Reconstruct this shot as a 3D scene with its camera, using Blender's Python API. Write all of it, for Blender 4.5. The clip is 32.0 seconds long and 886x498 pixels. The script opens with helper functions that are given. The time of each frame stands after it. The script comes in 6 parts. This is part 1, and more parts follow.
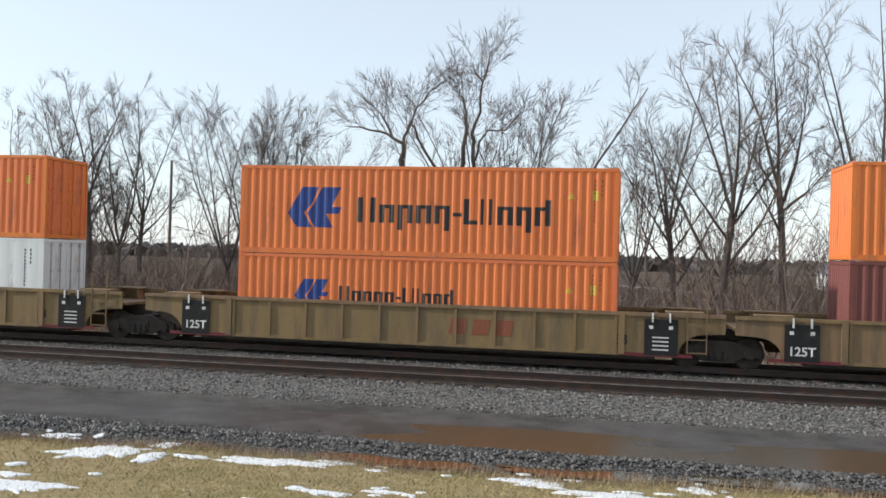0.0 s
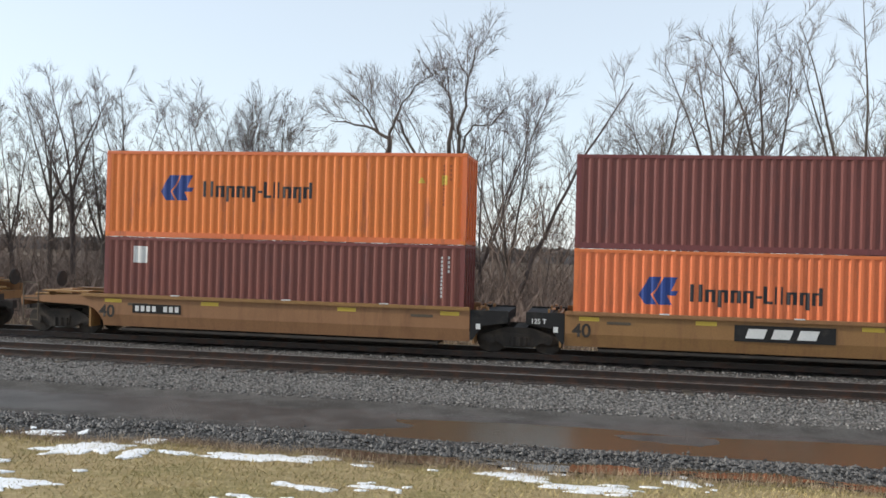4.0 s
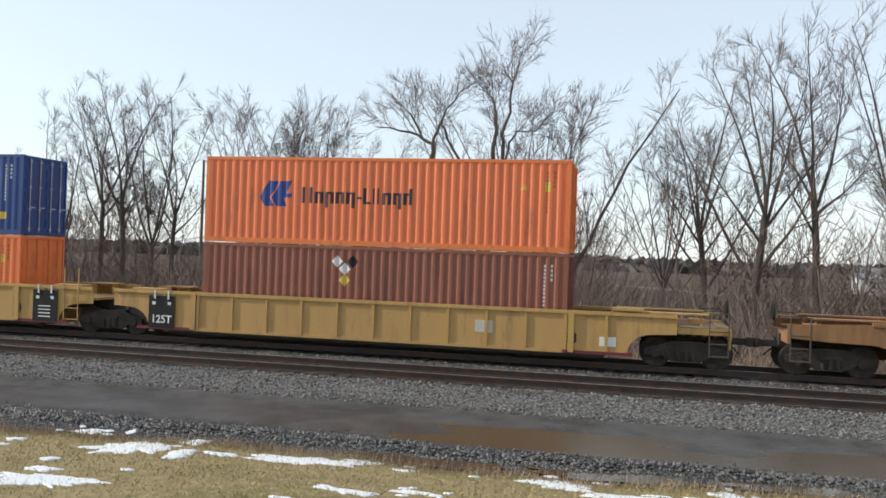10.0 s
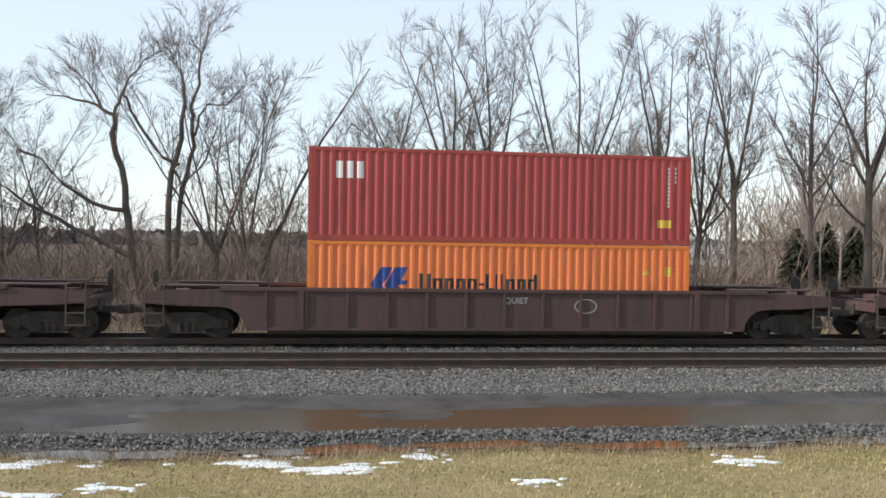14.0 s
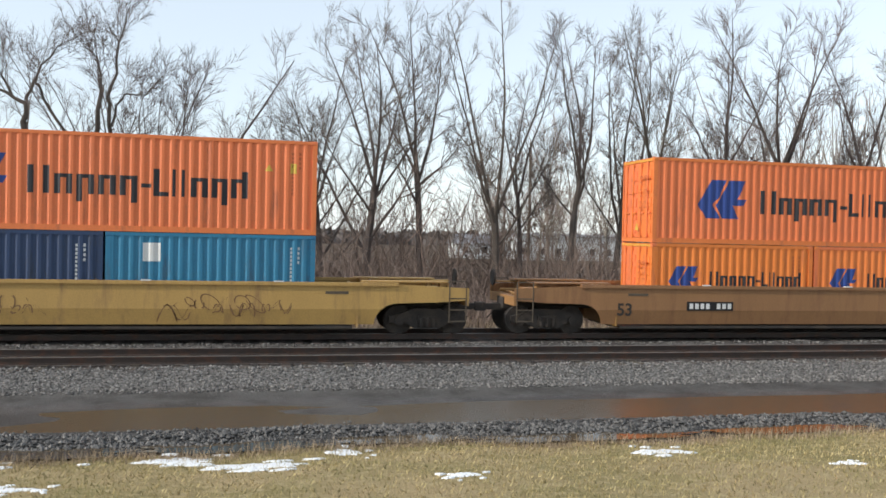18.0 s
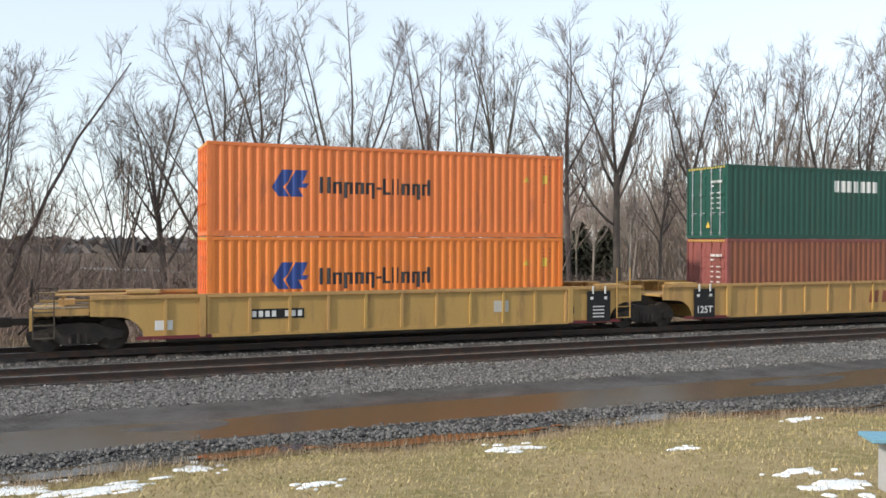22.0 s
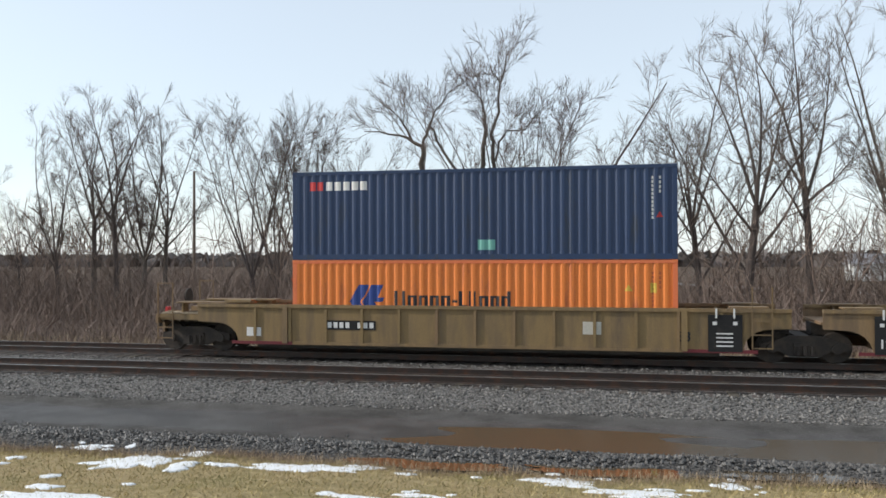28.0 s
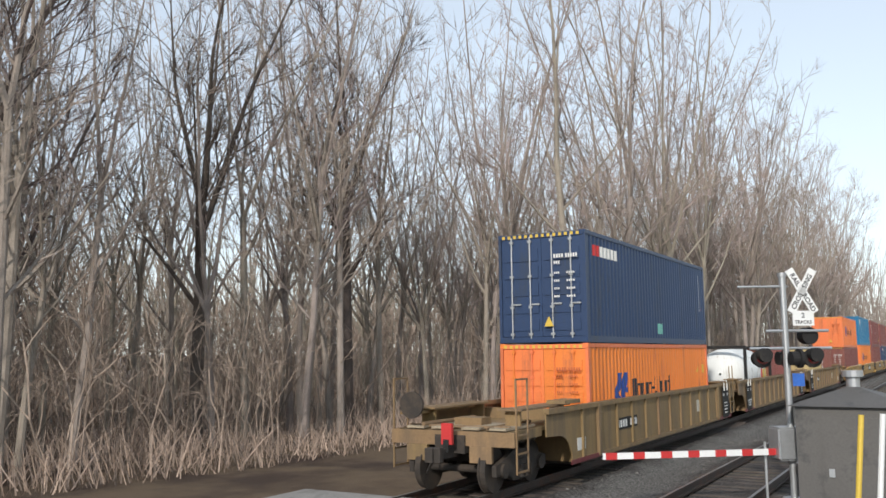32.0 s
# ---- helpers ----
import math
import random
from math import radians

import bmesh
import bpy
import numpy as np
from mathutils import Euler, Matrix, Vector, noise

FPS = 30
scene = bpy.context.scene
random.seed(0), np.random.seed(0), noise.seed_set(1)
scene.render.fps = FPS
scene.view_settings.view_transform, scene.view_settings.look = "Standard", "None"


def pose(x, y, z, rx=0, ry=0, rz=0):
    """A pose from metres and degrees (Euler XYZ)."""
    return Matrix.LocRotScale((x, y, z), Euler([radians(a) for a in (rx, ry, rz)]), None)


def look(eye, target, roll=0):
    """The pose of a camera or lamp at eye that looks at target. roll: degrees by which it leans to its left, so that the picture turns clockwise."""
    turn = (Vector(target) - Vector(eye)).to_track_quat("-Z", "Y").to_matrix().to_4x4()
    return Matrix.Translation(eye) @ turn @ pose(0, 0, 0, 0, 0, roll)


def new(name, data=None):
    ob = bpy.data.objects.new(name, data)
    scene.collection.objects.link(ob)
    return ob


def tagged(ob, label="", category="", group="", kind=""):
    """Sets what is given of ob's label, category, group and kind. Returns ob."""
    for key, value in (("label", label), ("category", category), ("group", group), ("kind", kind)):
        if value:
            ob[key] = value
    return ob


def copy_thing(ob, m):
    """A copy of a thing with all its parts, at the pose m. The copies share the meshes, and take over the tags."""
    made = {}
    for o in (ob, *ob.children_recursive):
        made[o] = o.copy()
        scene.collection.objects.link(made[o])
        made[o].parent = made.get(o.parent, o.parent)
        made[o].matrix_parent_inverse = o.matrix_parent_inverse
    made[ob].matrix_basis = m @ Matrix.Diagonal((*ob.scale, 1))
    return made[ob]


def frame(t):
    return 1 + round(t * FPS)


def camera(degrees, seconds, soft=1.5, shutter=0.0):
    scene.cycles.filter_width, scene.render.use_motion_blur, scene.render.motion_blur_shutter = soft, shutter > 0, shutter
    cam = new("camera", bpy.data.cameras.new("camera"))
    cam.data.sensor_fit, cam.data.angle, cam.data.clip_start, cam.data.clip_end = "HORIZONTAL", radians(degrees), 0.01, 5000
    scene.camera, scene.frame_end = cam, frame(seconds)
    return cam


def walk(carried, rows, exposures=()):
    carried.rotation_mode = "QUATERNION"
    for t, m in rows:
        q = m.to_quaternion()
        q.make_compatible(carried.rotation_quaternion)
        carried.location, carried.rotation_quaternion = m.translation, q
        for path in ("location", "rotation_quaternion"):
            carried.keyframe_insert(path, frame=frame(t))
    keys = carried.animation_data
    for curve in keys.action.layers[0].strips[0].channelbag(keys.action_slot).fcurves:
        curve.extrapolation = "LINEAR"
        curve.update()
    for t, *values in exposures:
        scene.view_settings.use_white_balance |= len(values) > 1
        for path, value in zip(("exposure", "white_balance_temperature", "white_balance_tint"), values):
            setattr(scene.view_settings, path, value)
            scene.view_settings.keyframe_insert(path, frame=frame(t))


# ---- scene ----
# ---- camera ----
cam = camera(54.2, 32.0, soft=1.6)
PATH = [
    (0.0, 0.00, 0.00, 3.20, 10.65, 0.29, -1.62),
    (0.5, 0.00, 0.00, 3.20, 11.00, 0.28, -1.69),
    (1.0, 0.00, 0.00, 3.20, 11.27, 0.26, -1.61),
    (1.5, 0.00, 0.00, 3.20, 11.44, 0.17, -1.45),
    (2.0, 0.00, 0.00, 3.20, 11.48, 0.09, -1.38),
    (2.5, 0.00, 0.00, 3.20, 11.23, 0.03, -1.43),
    (4.5, 0.00, 0.00, 3.20, 9.30, -0.00, -1.75),
    (5.0, 0.00, 0.00, 3.20, 9.47, 0.20, -2.44),
    (5.5, 0.00, 0.00, 3.20, 9.73, 0.47, -2.76),
    (6.0, 0.00, 0.00, 3.20, 9.85, 0.68, -2.32),
    (6.5, 0.00, 0.00, 3.20, 9.93, 0.88, -2.44),
    (7.0, 0.00, 0.00, 3.20, 10.16, 0.92, -2.66),
    (7.5, 0.00, 0.00, 3.20, 10.43, 0.81, -2.53),
    (8.0, 0.00, 0.00, 3.20, 10.66, 0.60, -2.21),
    (8.5, 0.00, 0.00, 3.20, 10.84, 0.40, -1.96),
    (9.0, 0.00, 0.00, 3.20, 11.42, 0.31, -1.82),
    (9.5, 0.00, 0.00, 3.20, 12.01, 0.24, -2.02),
    (10.0, 0.00, 0.00, 3.20, 12.57, 0.28, -2.00),
    (10.5, 0.00, 0.00, 3.20, 12.85, 0.31, -2.04),
    (11.0, 0.00, 0.00, 3.20, 13.17, 0.37, -1.92),
    (11.5, 0.00, 0.00, 3.20, 13.37, 0.44, -2.21),
    (12.0, 0.00, 0.00, 3.20, 12.98, 0.52, -2.47),
    (12.5, 0.00, 0.00, 3.20, 6.49, 0.35, -1.97),
    (13.0, 0.00, 0.00, 3.20, 3.78, 0.05, -0.87),
    (13.5, 0.00, 0.00, 3.20, -0.90, -0.25, -0.72),
    (14.0, 0.00, 0.00, 3.20, -7.38, -0.77, -0.94),
    (14.5, 0.00, 0.00, 3.20, -10.59, -1.39, -1.79),
    (16.5, 0.00, 0.00, 3.20, -11.13, -1.22, -1.26),
    (17.0, 0.00, 0.00, 3.20, -10.79, -1.00, -0.56),
    (17.5, 0.00, 0.00, 3.20, -11.23, -0.99, -0.66),
    (18.0, 0.00, 0.00, 3.20, -12.34, -1.00, -1.28),
    (18.5, 0.00, 0.00, 3.20, -13.64, -0.99, -1.37),
    (19.0, 0.00, 0.00, 3.20, -14.45, -0.87, -1.29),
    (19.5, 0.00, 0.00, 3.20, -14.76, -0.76, -0.83),
    (20.0, 0.00, 0.00, 3.20, -16.57, -0.76, -0.09),
    (20.5, 0.00, 0.00, 3.20, -20.82, -0.80, 0.01),
    (21.0, 0.00, 0.00, 3.20, -20.99, -0.78, 0.19),
    (21.5, 0.00, 0.00, 3.20, -21.58, -0.65, 0.02),
    (22.0, 0.00, 0.00, 3.20, -22.19, -0.53, -0.16),
    (22.5, 0.00, 0.00, 3.20, -22.06, -0.53, -0.42),
    (23.0, 0.00, 0.00, 3.20, -16.82, -0.23, 0.58),
    (23.5, 0.00, 0.00, 3.20, -12.96, -0.20, 0.56),
    (24.0, 0.00, 0.00, 3.20, -5.08, -0.17, -0.09),
    (24.5, 0.00, 0.00, 3.20, 5.46, -0.44, -0.87),
    (25.0, 0.00, 0.00, 3.20, 14.26, -1.11, -0.90),
    (25.5, 0.00, 0.00, 3.20, 20.87, -1.81, -0.55),
    (26.0, 0.00, 0.00, 3.20, 21.55, -2.48, 0.02),
    (26.5, 0.00, 0.00, 3.20, 24.44, -2.93, 0.94),
    (28.5, 0.00, 0.00, 3.20, -4.32, 1.54, 0.15),
    (28.8, 0.00, 0.00, 3.20, -19.59, 2.86, 0.47),
    (29.0, 1.06, 2.08, 3.20, -27.16, 3.12, 0.47),
    (29.3, 6.20, 6.39, 3.15, -33.47, 4.91, 0.50),
    (29.5, 10.19, 8.48, 3.10, -38.21, 5.65, 0.57),
    (29.7, 14.49, 10.12, 3.04, -42.90, 6.07, 0.65),
    (30.0, 21.28, 12.00, 2.95, -48.97, 6.61, 0.74),
    (30.3, 28.01, 13.73, 2.88, -51.36, 6.93, 0.71),
    (30.5, 32.48, 14.68, 2.85, -52.93, 7.16, 0.67),
    (30.75, 37.91, 15.50, 2.82, -55.90, 8.03, 0.59),
    (31.0, 43.43, 16.15, 2.80, -57.57, 7.73, 0.54),
    (31.25, 49.33, 16.81, 2.80, -58.62, 7.12, 0.61),
    (31.5, 55.45, 17.46, 2.80, -58.53, 6.50, 0.70),
    (31.75, 61.73, 18.14, 2.80, -59.43, 6.98, 0.72),
    (32.0, 68.14, 18.88, 2.80, -59.77, 6.95, 0.61),
]
walk(cam, [(t, pose(x, y, z, 90 + p, r, a)) for t, x, y, z, a, p, r in PATH], ((0.0, 0.5), (13.0, 0.5), (14.0, 0.6), (18.0, 0.56), (20.0, 0.66), (22.5, 0.62), (23.0, 0.52), (24.0, 0.62), (25.0, 0.64), (26.0, 0.46), (28.4, 0.46), (29.0, 0.4), (29.8, 0.2), (31.0, 0.36), (32.0, 0.4)))

# ---- light ----
world = bpy.data.worlds.new("world")
scene.world = world
world.use_nodes = True
_n = world.node_tree.nodes
_sky = _n.new("ShaderNodeTexSky")
_sky.sky_type, _sky.sun_disc = "NISHITA", False
SUN_EL, SUN_AZ = radians(27), radians(-102)  # azimuth measured from +y towards +x
_sky.sun_elevation, _sky.sun_rotation = SUN_EL, SUN_AZ
_sky.altitude, _sky.air_density, _sky.dust_density, _sky.ozone_density = 0, 1.2, 0.25, 2.0
_n["Background"].inputs["Strength"].default_value = 0.145
_soft = _n.new("ShaderNodeHueSaturation")  # thin high haze takes most of the colour out of the sky
_soft.inputs["Saturation"].default_value = 0.47
_tint = _n.new("ShaderNodeMix")
_tint.data_type, _tint.blend_type = "RGBA", "MULTIPLY"
_tint.inputs["Factor"].default_value, _tint.inputs["B"].default_value = 1.0, (0.93, 0.995, 1.05, 1)
world.node_tree.links.new(_sky.outputs[0], _soft.inputs["Color"])
world.node_tree.links.new(_soft.outputs[0], _tint.inputs["A"])
_haze = _n.new("ShaderNodeMix")  # thin bright overcast evens the sky out
_haze.data_type = "RGBA"
_haze.inputs["Factor"].default_value, _haze.inputs["B"].default_value = 0.5, (3.75, 4.2, 4.7, 1)
world.node_tree.links.new(_tint.outputs["Result"], _haze.inputs["A"])
world.node_tree.links.new(_haze.outputs["Result"], _n["Background"].inputs["Color"])
sun = new("sun", bpy.data.lights.new("sun", "SUN"))
sun.data.energy, sun.data.angle, sun.data.color = 2.4, radians(2.0), (1.0, 0.94, 0.86)
_d = Vector((math.sin(SUN_AZ) * math.cos(SUN_EL), math.cos(SUN_AZ) * math.cos(SUN_EL), math.sin(SUN_EL)))
sun.matrix_world = look(_d * 100, (0, 0, 0))

# ---- materials ----
MATS = {}


def mat(name, col, rough=0.7, metal=0.0, scale=6.0, vary=0.25, bump=0.15, dirt=None, dirt_amt=0.0, rnd=0.0, fine=None, spec=0.5, streak=False, island=0.0):
    """A weathered surface: base colour broken by coarse and fine noise, dirt patches and fine relief."""
    if name in MATS:
        return MATS[name]
    m = bpy.data.materials.new(name)
    m.use_nodes = True
    nt = m.node_tree
    N, L = nt.nodes, nt.links
    b = N["Principled BSDF"]
    b.inputs["Roughness"].default_value, b.inputs["Metallic"].default_value = rough, metal
    b.inputs["Specular IOR Level"].default_value = spec
    tc = N.new("ShaderNodeTexCoord")
    src = tc.outputs["Object"]
    if streak:
        mp = N.new("ShaderNodeMapping")
        mp.inputs["Scale"].default_value = (1.0, 1.0, 0.18)
        L.new(src, mp.inputs["Vector"])
        src = mp.outputs[0]
    n1, n2 = N.new("ShaderNodeTexNoise"), N.new("ShaderNodeTexNoise")
    n1.inputs["Scale"].default_value, n1.inputs["Detail"].default_value = scale * 0.18, 6
    n2.inputs["Scale"].default_value, n2.inputs["Detail"].default_value = fine or scale * 4, 4
    L.new(src, n1.inputs["Vector"])
    L.new(tc.outputs["Object"], n2.inputs["Vector"])
    add = N.new("ShaderNodeMath")
    add.operation = "ADD"
    L.new(n1.outputs["Fac"], add.inputs[0])
    L.new(n2.outputs["Fac"], add.inputs[1])
    rng = N.new("ShaderNodeMapRange")
    rng.inputs[1].default_value, rng.inputs[2].default_value = 0.6, 1.4
    rng.inputs[3].default_value, rng.inputs[4].default_value = 1 - vary, 1 + vary
    L.new(add.outputs[0], rng.inputs[0])
    hsv = N.new("ShaderNodeHueSaturation")
    hsv.inputs["Color"].default_value = (*col, 1)
    L.new(rng.outputs[0], hsv.inputs["Value"])
    out = hsv.outputs[0]
    if island:
        ge = N.new("ShaderNodeNewGeometry")
        ri = N.new("ShaderNodeMapRange")
        ri.inputs[3].default_value, ri.inputs[4].default_value = 1 - island, 1 + island
        L.new(ge.outputs["Random Per Island"], ri.inputs[0])
        mu = N.new("ShaderNodeMath")
        mu.operation = "MULTIPLY"
        L.new(rng.outputs[0], mu.inputs[0])
        L.new(ri.outputs[0], mu.inputs[1])
        L.new(mu.outputs[0], hsv.inputs["Value"])
    if rnd:
        oi = N.new("ShaderNodeObjectInfo")
        r2 = N.new("ShaderNodeMapRange")
        r2.inputs[3].default_value, r2.inputs[4].default_value = 0.5 - rnd * 0.045, 0.5 + rnd * 0.045
        L.new(oi.outputs["Random"], r2.inputs[0])
        L.new(r2.outputs[0], hsv.inputs["Hue"])
        r3 = N.new("ShaderNodeMapRange")
        r3.inputs[3].default_value, r3.inputs[4].default_value = 1 - rnd * 0.25, 1 + rnd * 0.1
        L.new(oi.outputs["Random"], r3.inputs[0])
        L.new(r3.outputs[0], hsv.inputs["Saturation"])
    if dirt:
        n3 = N.new("ShaderNodeTexNoise")
        n3.inputs["Scale"].default_value, n3.inputs["Detail"].default_value, n3.inputs["Roughness"].default_value = scale * 0.35, 8, 0.7
        L.new(src, n3.inputs["Vector"])
        cr = N.new("ShaderNodeMapRange")
        cr.inputs[1].default_value, cr.inputs[2].default_value = 0.62 - dirt_amt * 0.25, 0.72
        L.new(n3.outputs["Fac"], cr.inputs[0])
        mx = N.new("ShaderNodeMix")
        mx.data_type = "RGBA"
        L.new(cr.outputs[0], mx.inputs["Factor"])
        L.new(out, mx.inputs["A"])
        mx.inputs["B"].default_value = (*dirt, 1)
        out = mx.outputs["Result"]
    L.new(out, b.inputs["Base Color"])
    if bump:
        bp = N.new("ShaderNodeBump")
        bp.inputs["Strength"].default_value, bp.inputs["Distance"].default_value = bump, 0.02
        L.new(n2.outputs["Fac"], bp.inputs["Height"])
        L.new(bp.outputs[0], b.inputs["Normal"])
    MATS[name] = m
    return m


RUST = (0.13, 0.055, 0.03)
GRIME = (0.07, 0.06, 0.05)
PAINT = {
    "orange": mat("orange_paint", (0.74, 0.188, 0.042), 0.55, dirt=(0.42, 0.12, 0.05), dirt_amt=0.25, rnd=0.14, vary=0.12, bump=0.05, streak=True),
    "maroon": mat("maroon_paint", (0.185, 0.051, 0.043), 0.55, dirt=(0.11, 0.038, 0.036), dirt_amt=0.3, rnd=0.2, vary=0.15, bump=0.05, streak=True),
    "brown": mat("brown_paint", (0.25, 0.075, 0.05), 0.6, dirt=(0.13, 0.05, 0.035), dirt_amt=0.4, rnd=0.3, vary=0.15, bump=0.05, streak=True),
    "red": mat("red_paint", (0.36, 0.042, 0.042), 0.5, dirt=(0.18, 0.03, 0.03), dirt_amt=0.25, rnd=0.3, vary=0.14, bump=0.05, streak=True),
    "white": mat("white_paint", (0.72, 0.73, 0.71), 0.5, dirt=(0.42, 0.38, 0.33), dirt_amt=0.25, vary=0.08, bump=0.04, streak=True),
    "grey": mat("pale_grey_paint", (0.46, 0.47, 0.43), 0.55, dirt=(0.3, 0.26, 0.22), dirt_amt=0.3, vary=0.1, bump=0.04, streak=True),
    "blue": mat("blue_paint", (0.012, 0.165, 0.31), 0.5, dirt=(0.05, 0.10, 0.15), dirt_amt=0.3, rnd=0.2, vary=0.15, bump=0.05, streak=True),
    "royal": mat("royal_blue_paint", (0.02, 0.055, 0.20), 0.5, dirt=(0.04, 0.05, 0.10), dirt_amt=0.3, vary=0.15, bump=0.05, streak=True),
    "navy": mat("navy_paint", (0.018, 0.042, 0.105), 0.5, dirt=(0.03, 0.04, 0.06), dirt_amt=0.3, vary=0.15, bump=0.05, streak=True),
    "green": mat("green_paint", (0.013, 0.072, 0.05), 0.5, dirt=(0.03, 0.06, 0.04), dirt_amt=0.3, vary=0.15, bump=0.05, streak=True),
    "tan": mat("tan_paint", (0.46, 0.35, 0.165), 0.55, dirt=(0.25, 0.18, 0.09), dirt_amt=0.3, vary=0.12, bump=0.05, streak=True),
}
CAR = {
    "tan": mat("tan_car_paint", (0.235, 0.15, 0.068), 0.75, dirt=(0.12, 0.085, 0.055), dirt_amt=0.75, rnd=0.2, vary=0.2, bump=0.1, streak=True),
    "yellow": mat("yellow_car_paint", (0.46, 0.272, 0.085), 0.65, dirt=(0.25, 0.14, 0.06), dirt_amt=0.4, rnd=0.15, vary=0.18, bump=0.1, streak=True),
    "ochre": mat("ochre_car_paint", (0.29, 0.146, 0.05), 0.65, dirt=(0.19, 0.09, 0.04), dirt_amt=0.5, rnd=0.2, vary=0.2, bump=0.1, streak=True),
    "oxide": mat("oxide_car_paint", (0.085, 0.045, 0.04), 0.75, dirt=(0.04, 0.03, 0.028), dirt_amt=0.5, rnd=0.2, vary=0.2, bump=0.1, streak=True),
}
IRON = mat("grimy_iron", (0.04, 0.033, 0.028), 0.85, 0.1, dirt=(0.085, 0.062, 0.045), dirt_amt=0.6)
DUSTY = mat("dusty_steel", (0.11, 0.085, 0.06), 0.8, 0.2, vary=0.25)
FADEDINK = mat("faded_red_ink", (0.50, 0.12, 0.04), 0.7, vary=0.3)
FADED = mat("faded_black_marking", (0.034, 0.026, 0.02), 0.7, vary=0.3)
BLACKP = mat("black_panel_paint", (0.021, 0.020, 0.020), 0.75, vary=0.2, dirt=(0.05, 0.044, 0.038), dirt_amt=0.3, spec=0.25)
STEEL = mat("galvanised_steel", (0.42, 0.43, 0.44), 0.45, 0.6, scale=12, vary=0.15)
RAILM = mat("rail_steel", (0.06, 0.045, 0.038), 0.55, 0.5, scale=8, vary=0.3, dirt=RUST, dirt_amt=0.5)
RAILTOP = mat("worn_rail_head", (0.30, 0.29, 0.28), 0.4, 0.8, scale=8, vary=0.15)
TIE = mat("weathered_tie_wood", (0.09, 0.07, 0.055), 0.9, scale=14, vary=0.4, bump=0.5, rnd=0.6)
WHITEP = mat("white_marking_paint", (0.68, 0.67, 0.64), 0.6, vary=0.12, dirt=(0.35, 0.33, 0.30), dirt_amt=0.2)
BLACKM = mat("black_marking_paint", (0.022, 0.022, 0.026), 0.6, vary=0.2)
LOGOB = mat("logo_blue_paint", (0.02, 0.055, 0.24), 0.55, vary=0.15)
REDP = mat("red_marking_paint", (0.5, 0.03, 0.03), 0.55, vary=0.15)
YELP = mat("yellow_sticker", (0.62, 0.43, 0.06), 0.6, vary=0.12)
TEALP = mat("teal_spray_paint", (0.16, 0.42, 0.36), 0.6, vary=0.15)
LIMEP = mat("green_sticker", (0.05, 0.45, 0.12), 0.6, vary=0.15)
REFLECT = mat("maroon_reflector_band", (0.14, 0.02, 0.025), 0.5, vary=0.3)
SNOW = mat("old_snow", (0.850, 0.857, 0.855), 0.6, scale=10, vary=0.06, bump=0.5, fine=30)
BARK = mat("grey_bark", (0.10, 0.079, 0.067), 0.95, scale=10, vary=0.35, bump=0.5, rnd=0.5)
BARKL = mat("pale_bark", (0.29, 0.245, 0.205), 0.95, scale=10, vary=0.35, bump=0.5, rnd=0.5)
TWIGW = mat("woodland_twig_bark", (0.36, 0.29, 0.25), 0.95, scale=10, vary=0.3, bump=0.0, rnd=0.6)
TWIG = mat("twig_bark", (0.135, 0.106, 0.092), 0.95, scale=10, vary=0.3, bump=0.0, rnd=0.6)
BRUSHL = mat("sapling_bark", (0.32, 0.25, 0.20), 0.95, scale=3, vary=0.25, bump=0.0, island=0.4)
BRUSHD = mat("brown_brush", (0.185, 0.135, 0.108), 0.95, scale=3, vary=0.25, bump=0.0, island=0.5)
BRUSHM = mat("dry_brush", (0.35, 0.265, 0.21), 0.95, scale=3, vary=0.25, bump=0.0, island=0.5)
DRYGRASS = mat("dry_grass", (0.32, 0.245, 0.16), 0.95, scale=3, vary=0.3, bump=0.0, island=0.4)
LAWNB = mat("lawn_blades", (0.40, 0.315, 0.15), 0.9, scale=2.0, vary=0.45, bump=0.0, dirt=(0.24, 0.22, 0.085), dirt_amt=0.7, island=0.45)
STONE = mat("ballast_stone", (0.160, 0.149, 0.135), 0.85, scale=25, vary=0.3, bump=0.3, island=0.75)
STONED = mat("wet_dark_stone", (0.103, 0.096, 0.087), 0.55, scale=25, vary=0.3, bump=0.3, island=0.8)
EARTH = mat("brown_earth", (0.10, 0.07, 0.05), 0.95, scale=4, vary=0.35, bump=0.5)
ROADC = mat("pale_asphalt", (0.30, 0.29, 0.275), 0.9, scale=8, vary=0.15, bump=0.3, dirt=(0.2, 0.18, 0.16), dirt_amt=0.3)
PLANKW = mat("weathered_platform_wood", (0.33, 0.27, 0.19), 0.9, scale=10, vary=0.35, bump=0.3, dirt=(0.16, 0.12, 0.08), dirt_amt=0.5)
WOODP = mat("weathered_pole_wood", (0.16, 0.12, 0.09), 0.9, scale=10, vary=0.3, bump=0.3)
FARW = mat("far_woods_bark", (0.15, 0.13, 0.12), 1.0, scale=0.6, vary=0.3, bump=0.0)
EVER = mat("conifer_needles", (0.10, 0.10, 0.065), 0.95, scale=4, vary=0.4, bump=0.0)


# ---- building helpers ----
def box(bm, x0, x1, y0, y1, z0, z1):
    v = [bm.verts.new(c) for c in ((x0, y0, z0), (x1, y0, z0), (x1, y1, z0), (x0, y1, z0), (x0, y0, z1), (x1, y0, z1), (x1, y1, z1), (x0, y1, z1))]
    for f in ((3, 2, 1, 0), (4, 5, 6, 7), (0, 1, 5, 4), (1, 2, 6, 5), (2, 3, 7, 6), (3, 0, 4, 7)):
        bm.faces.new([v[i] for i in f])


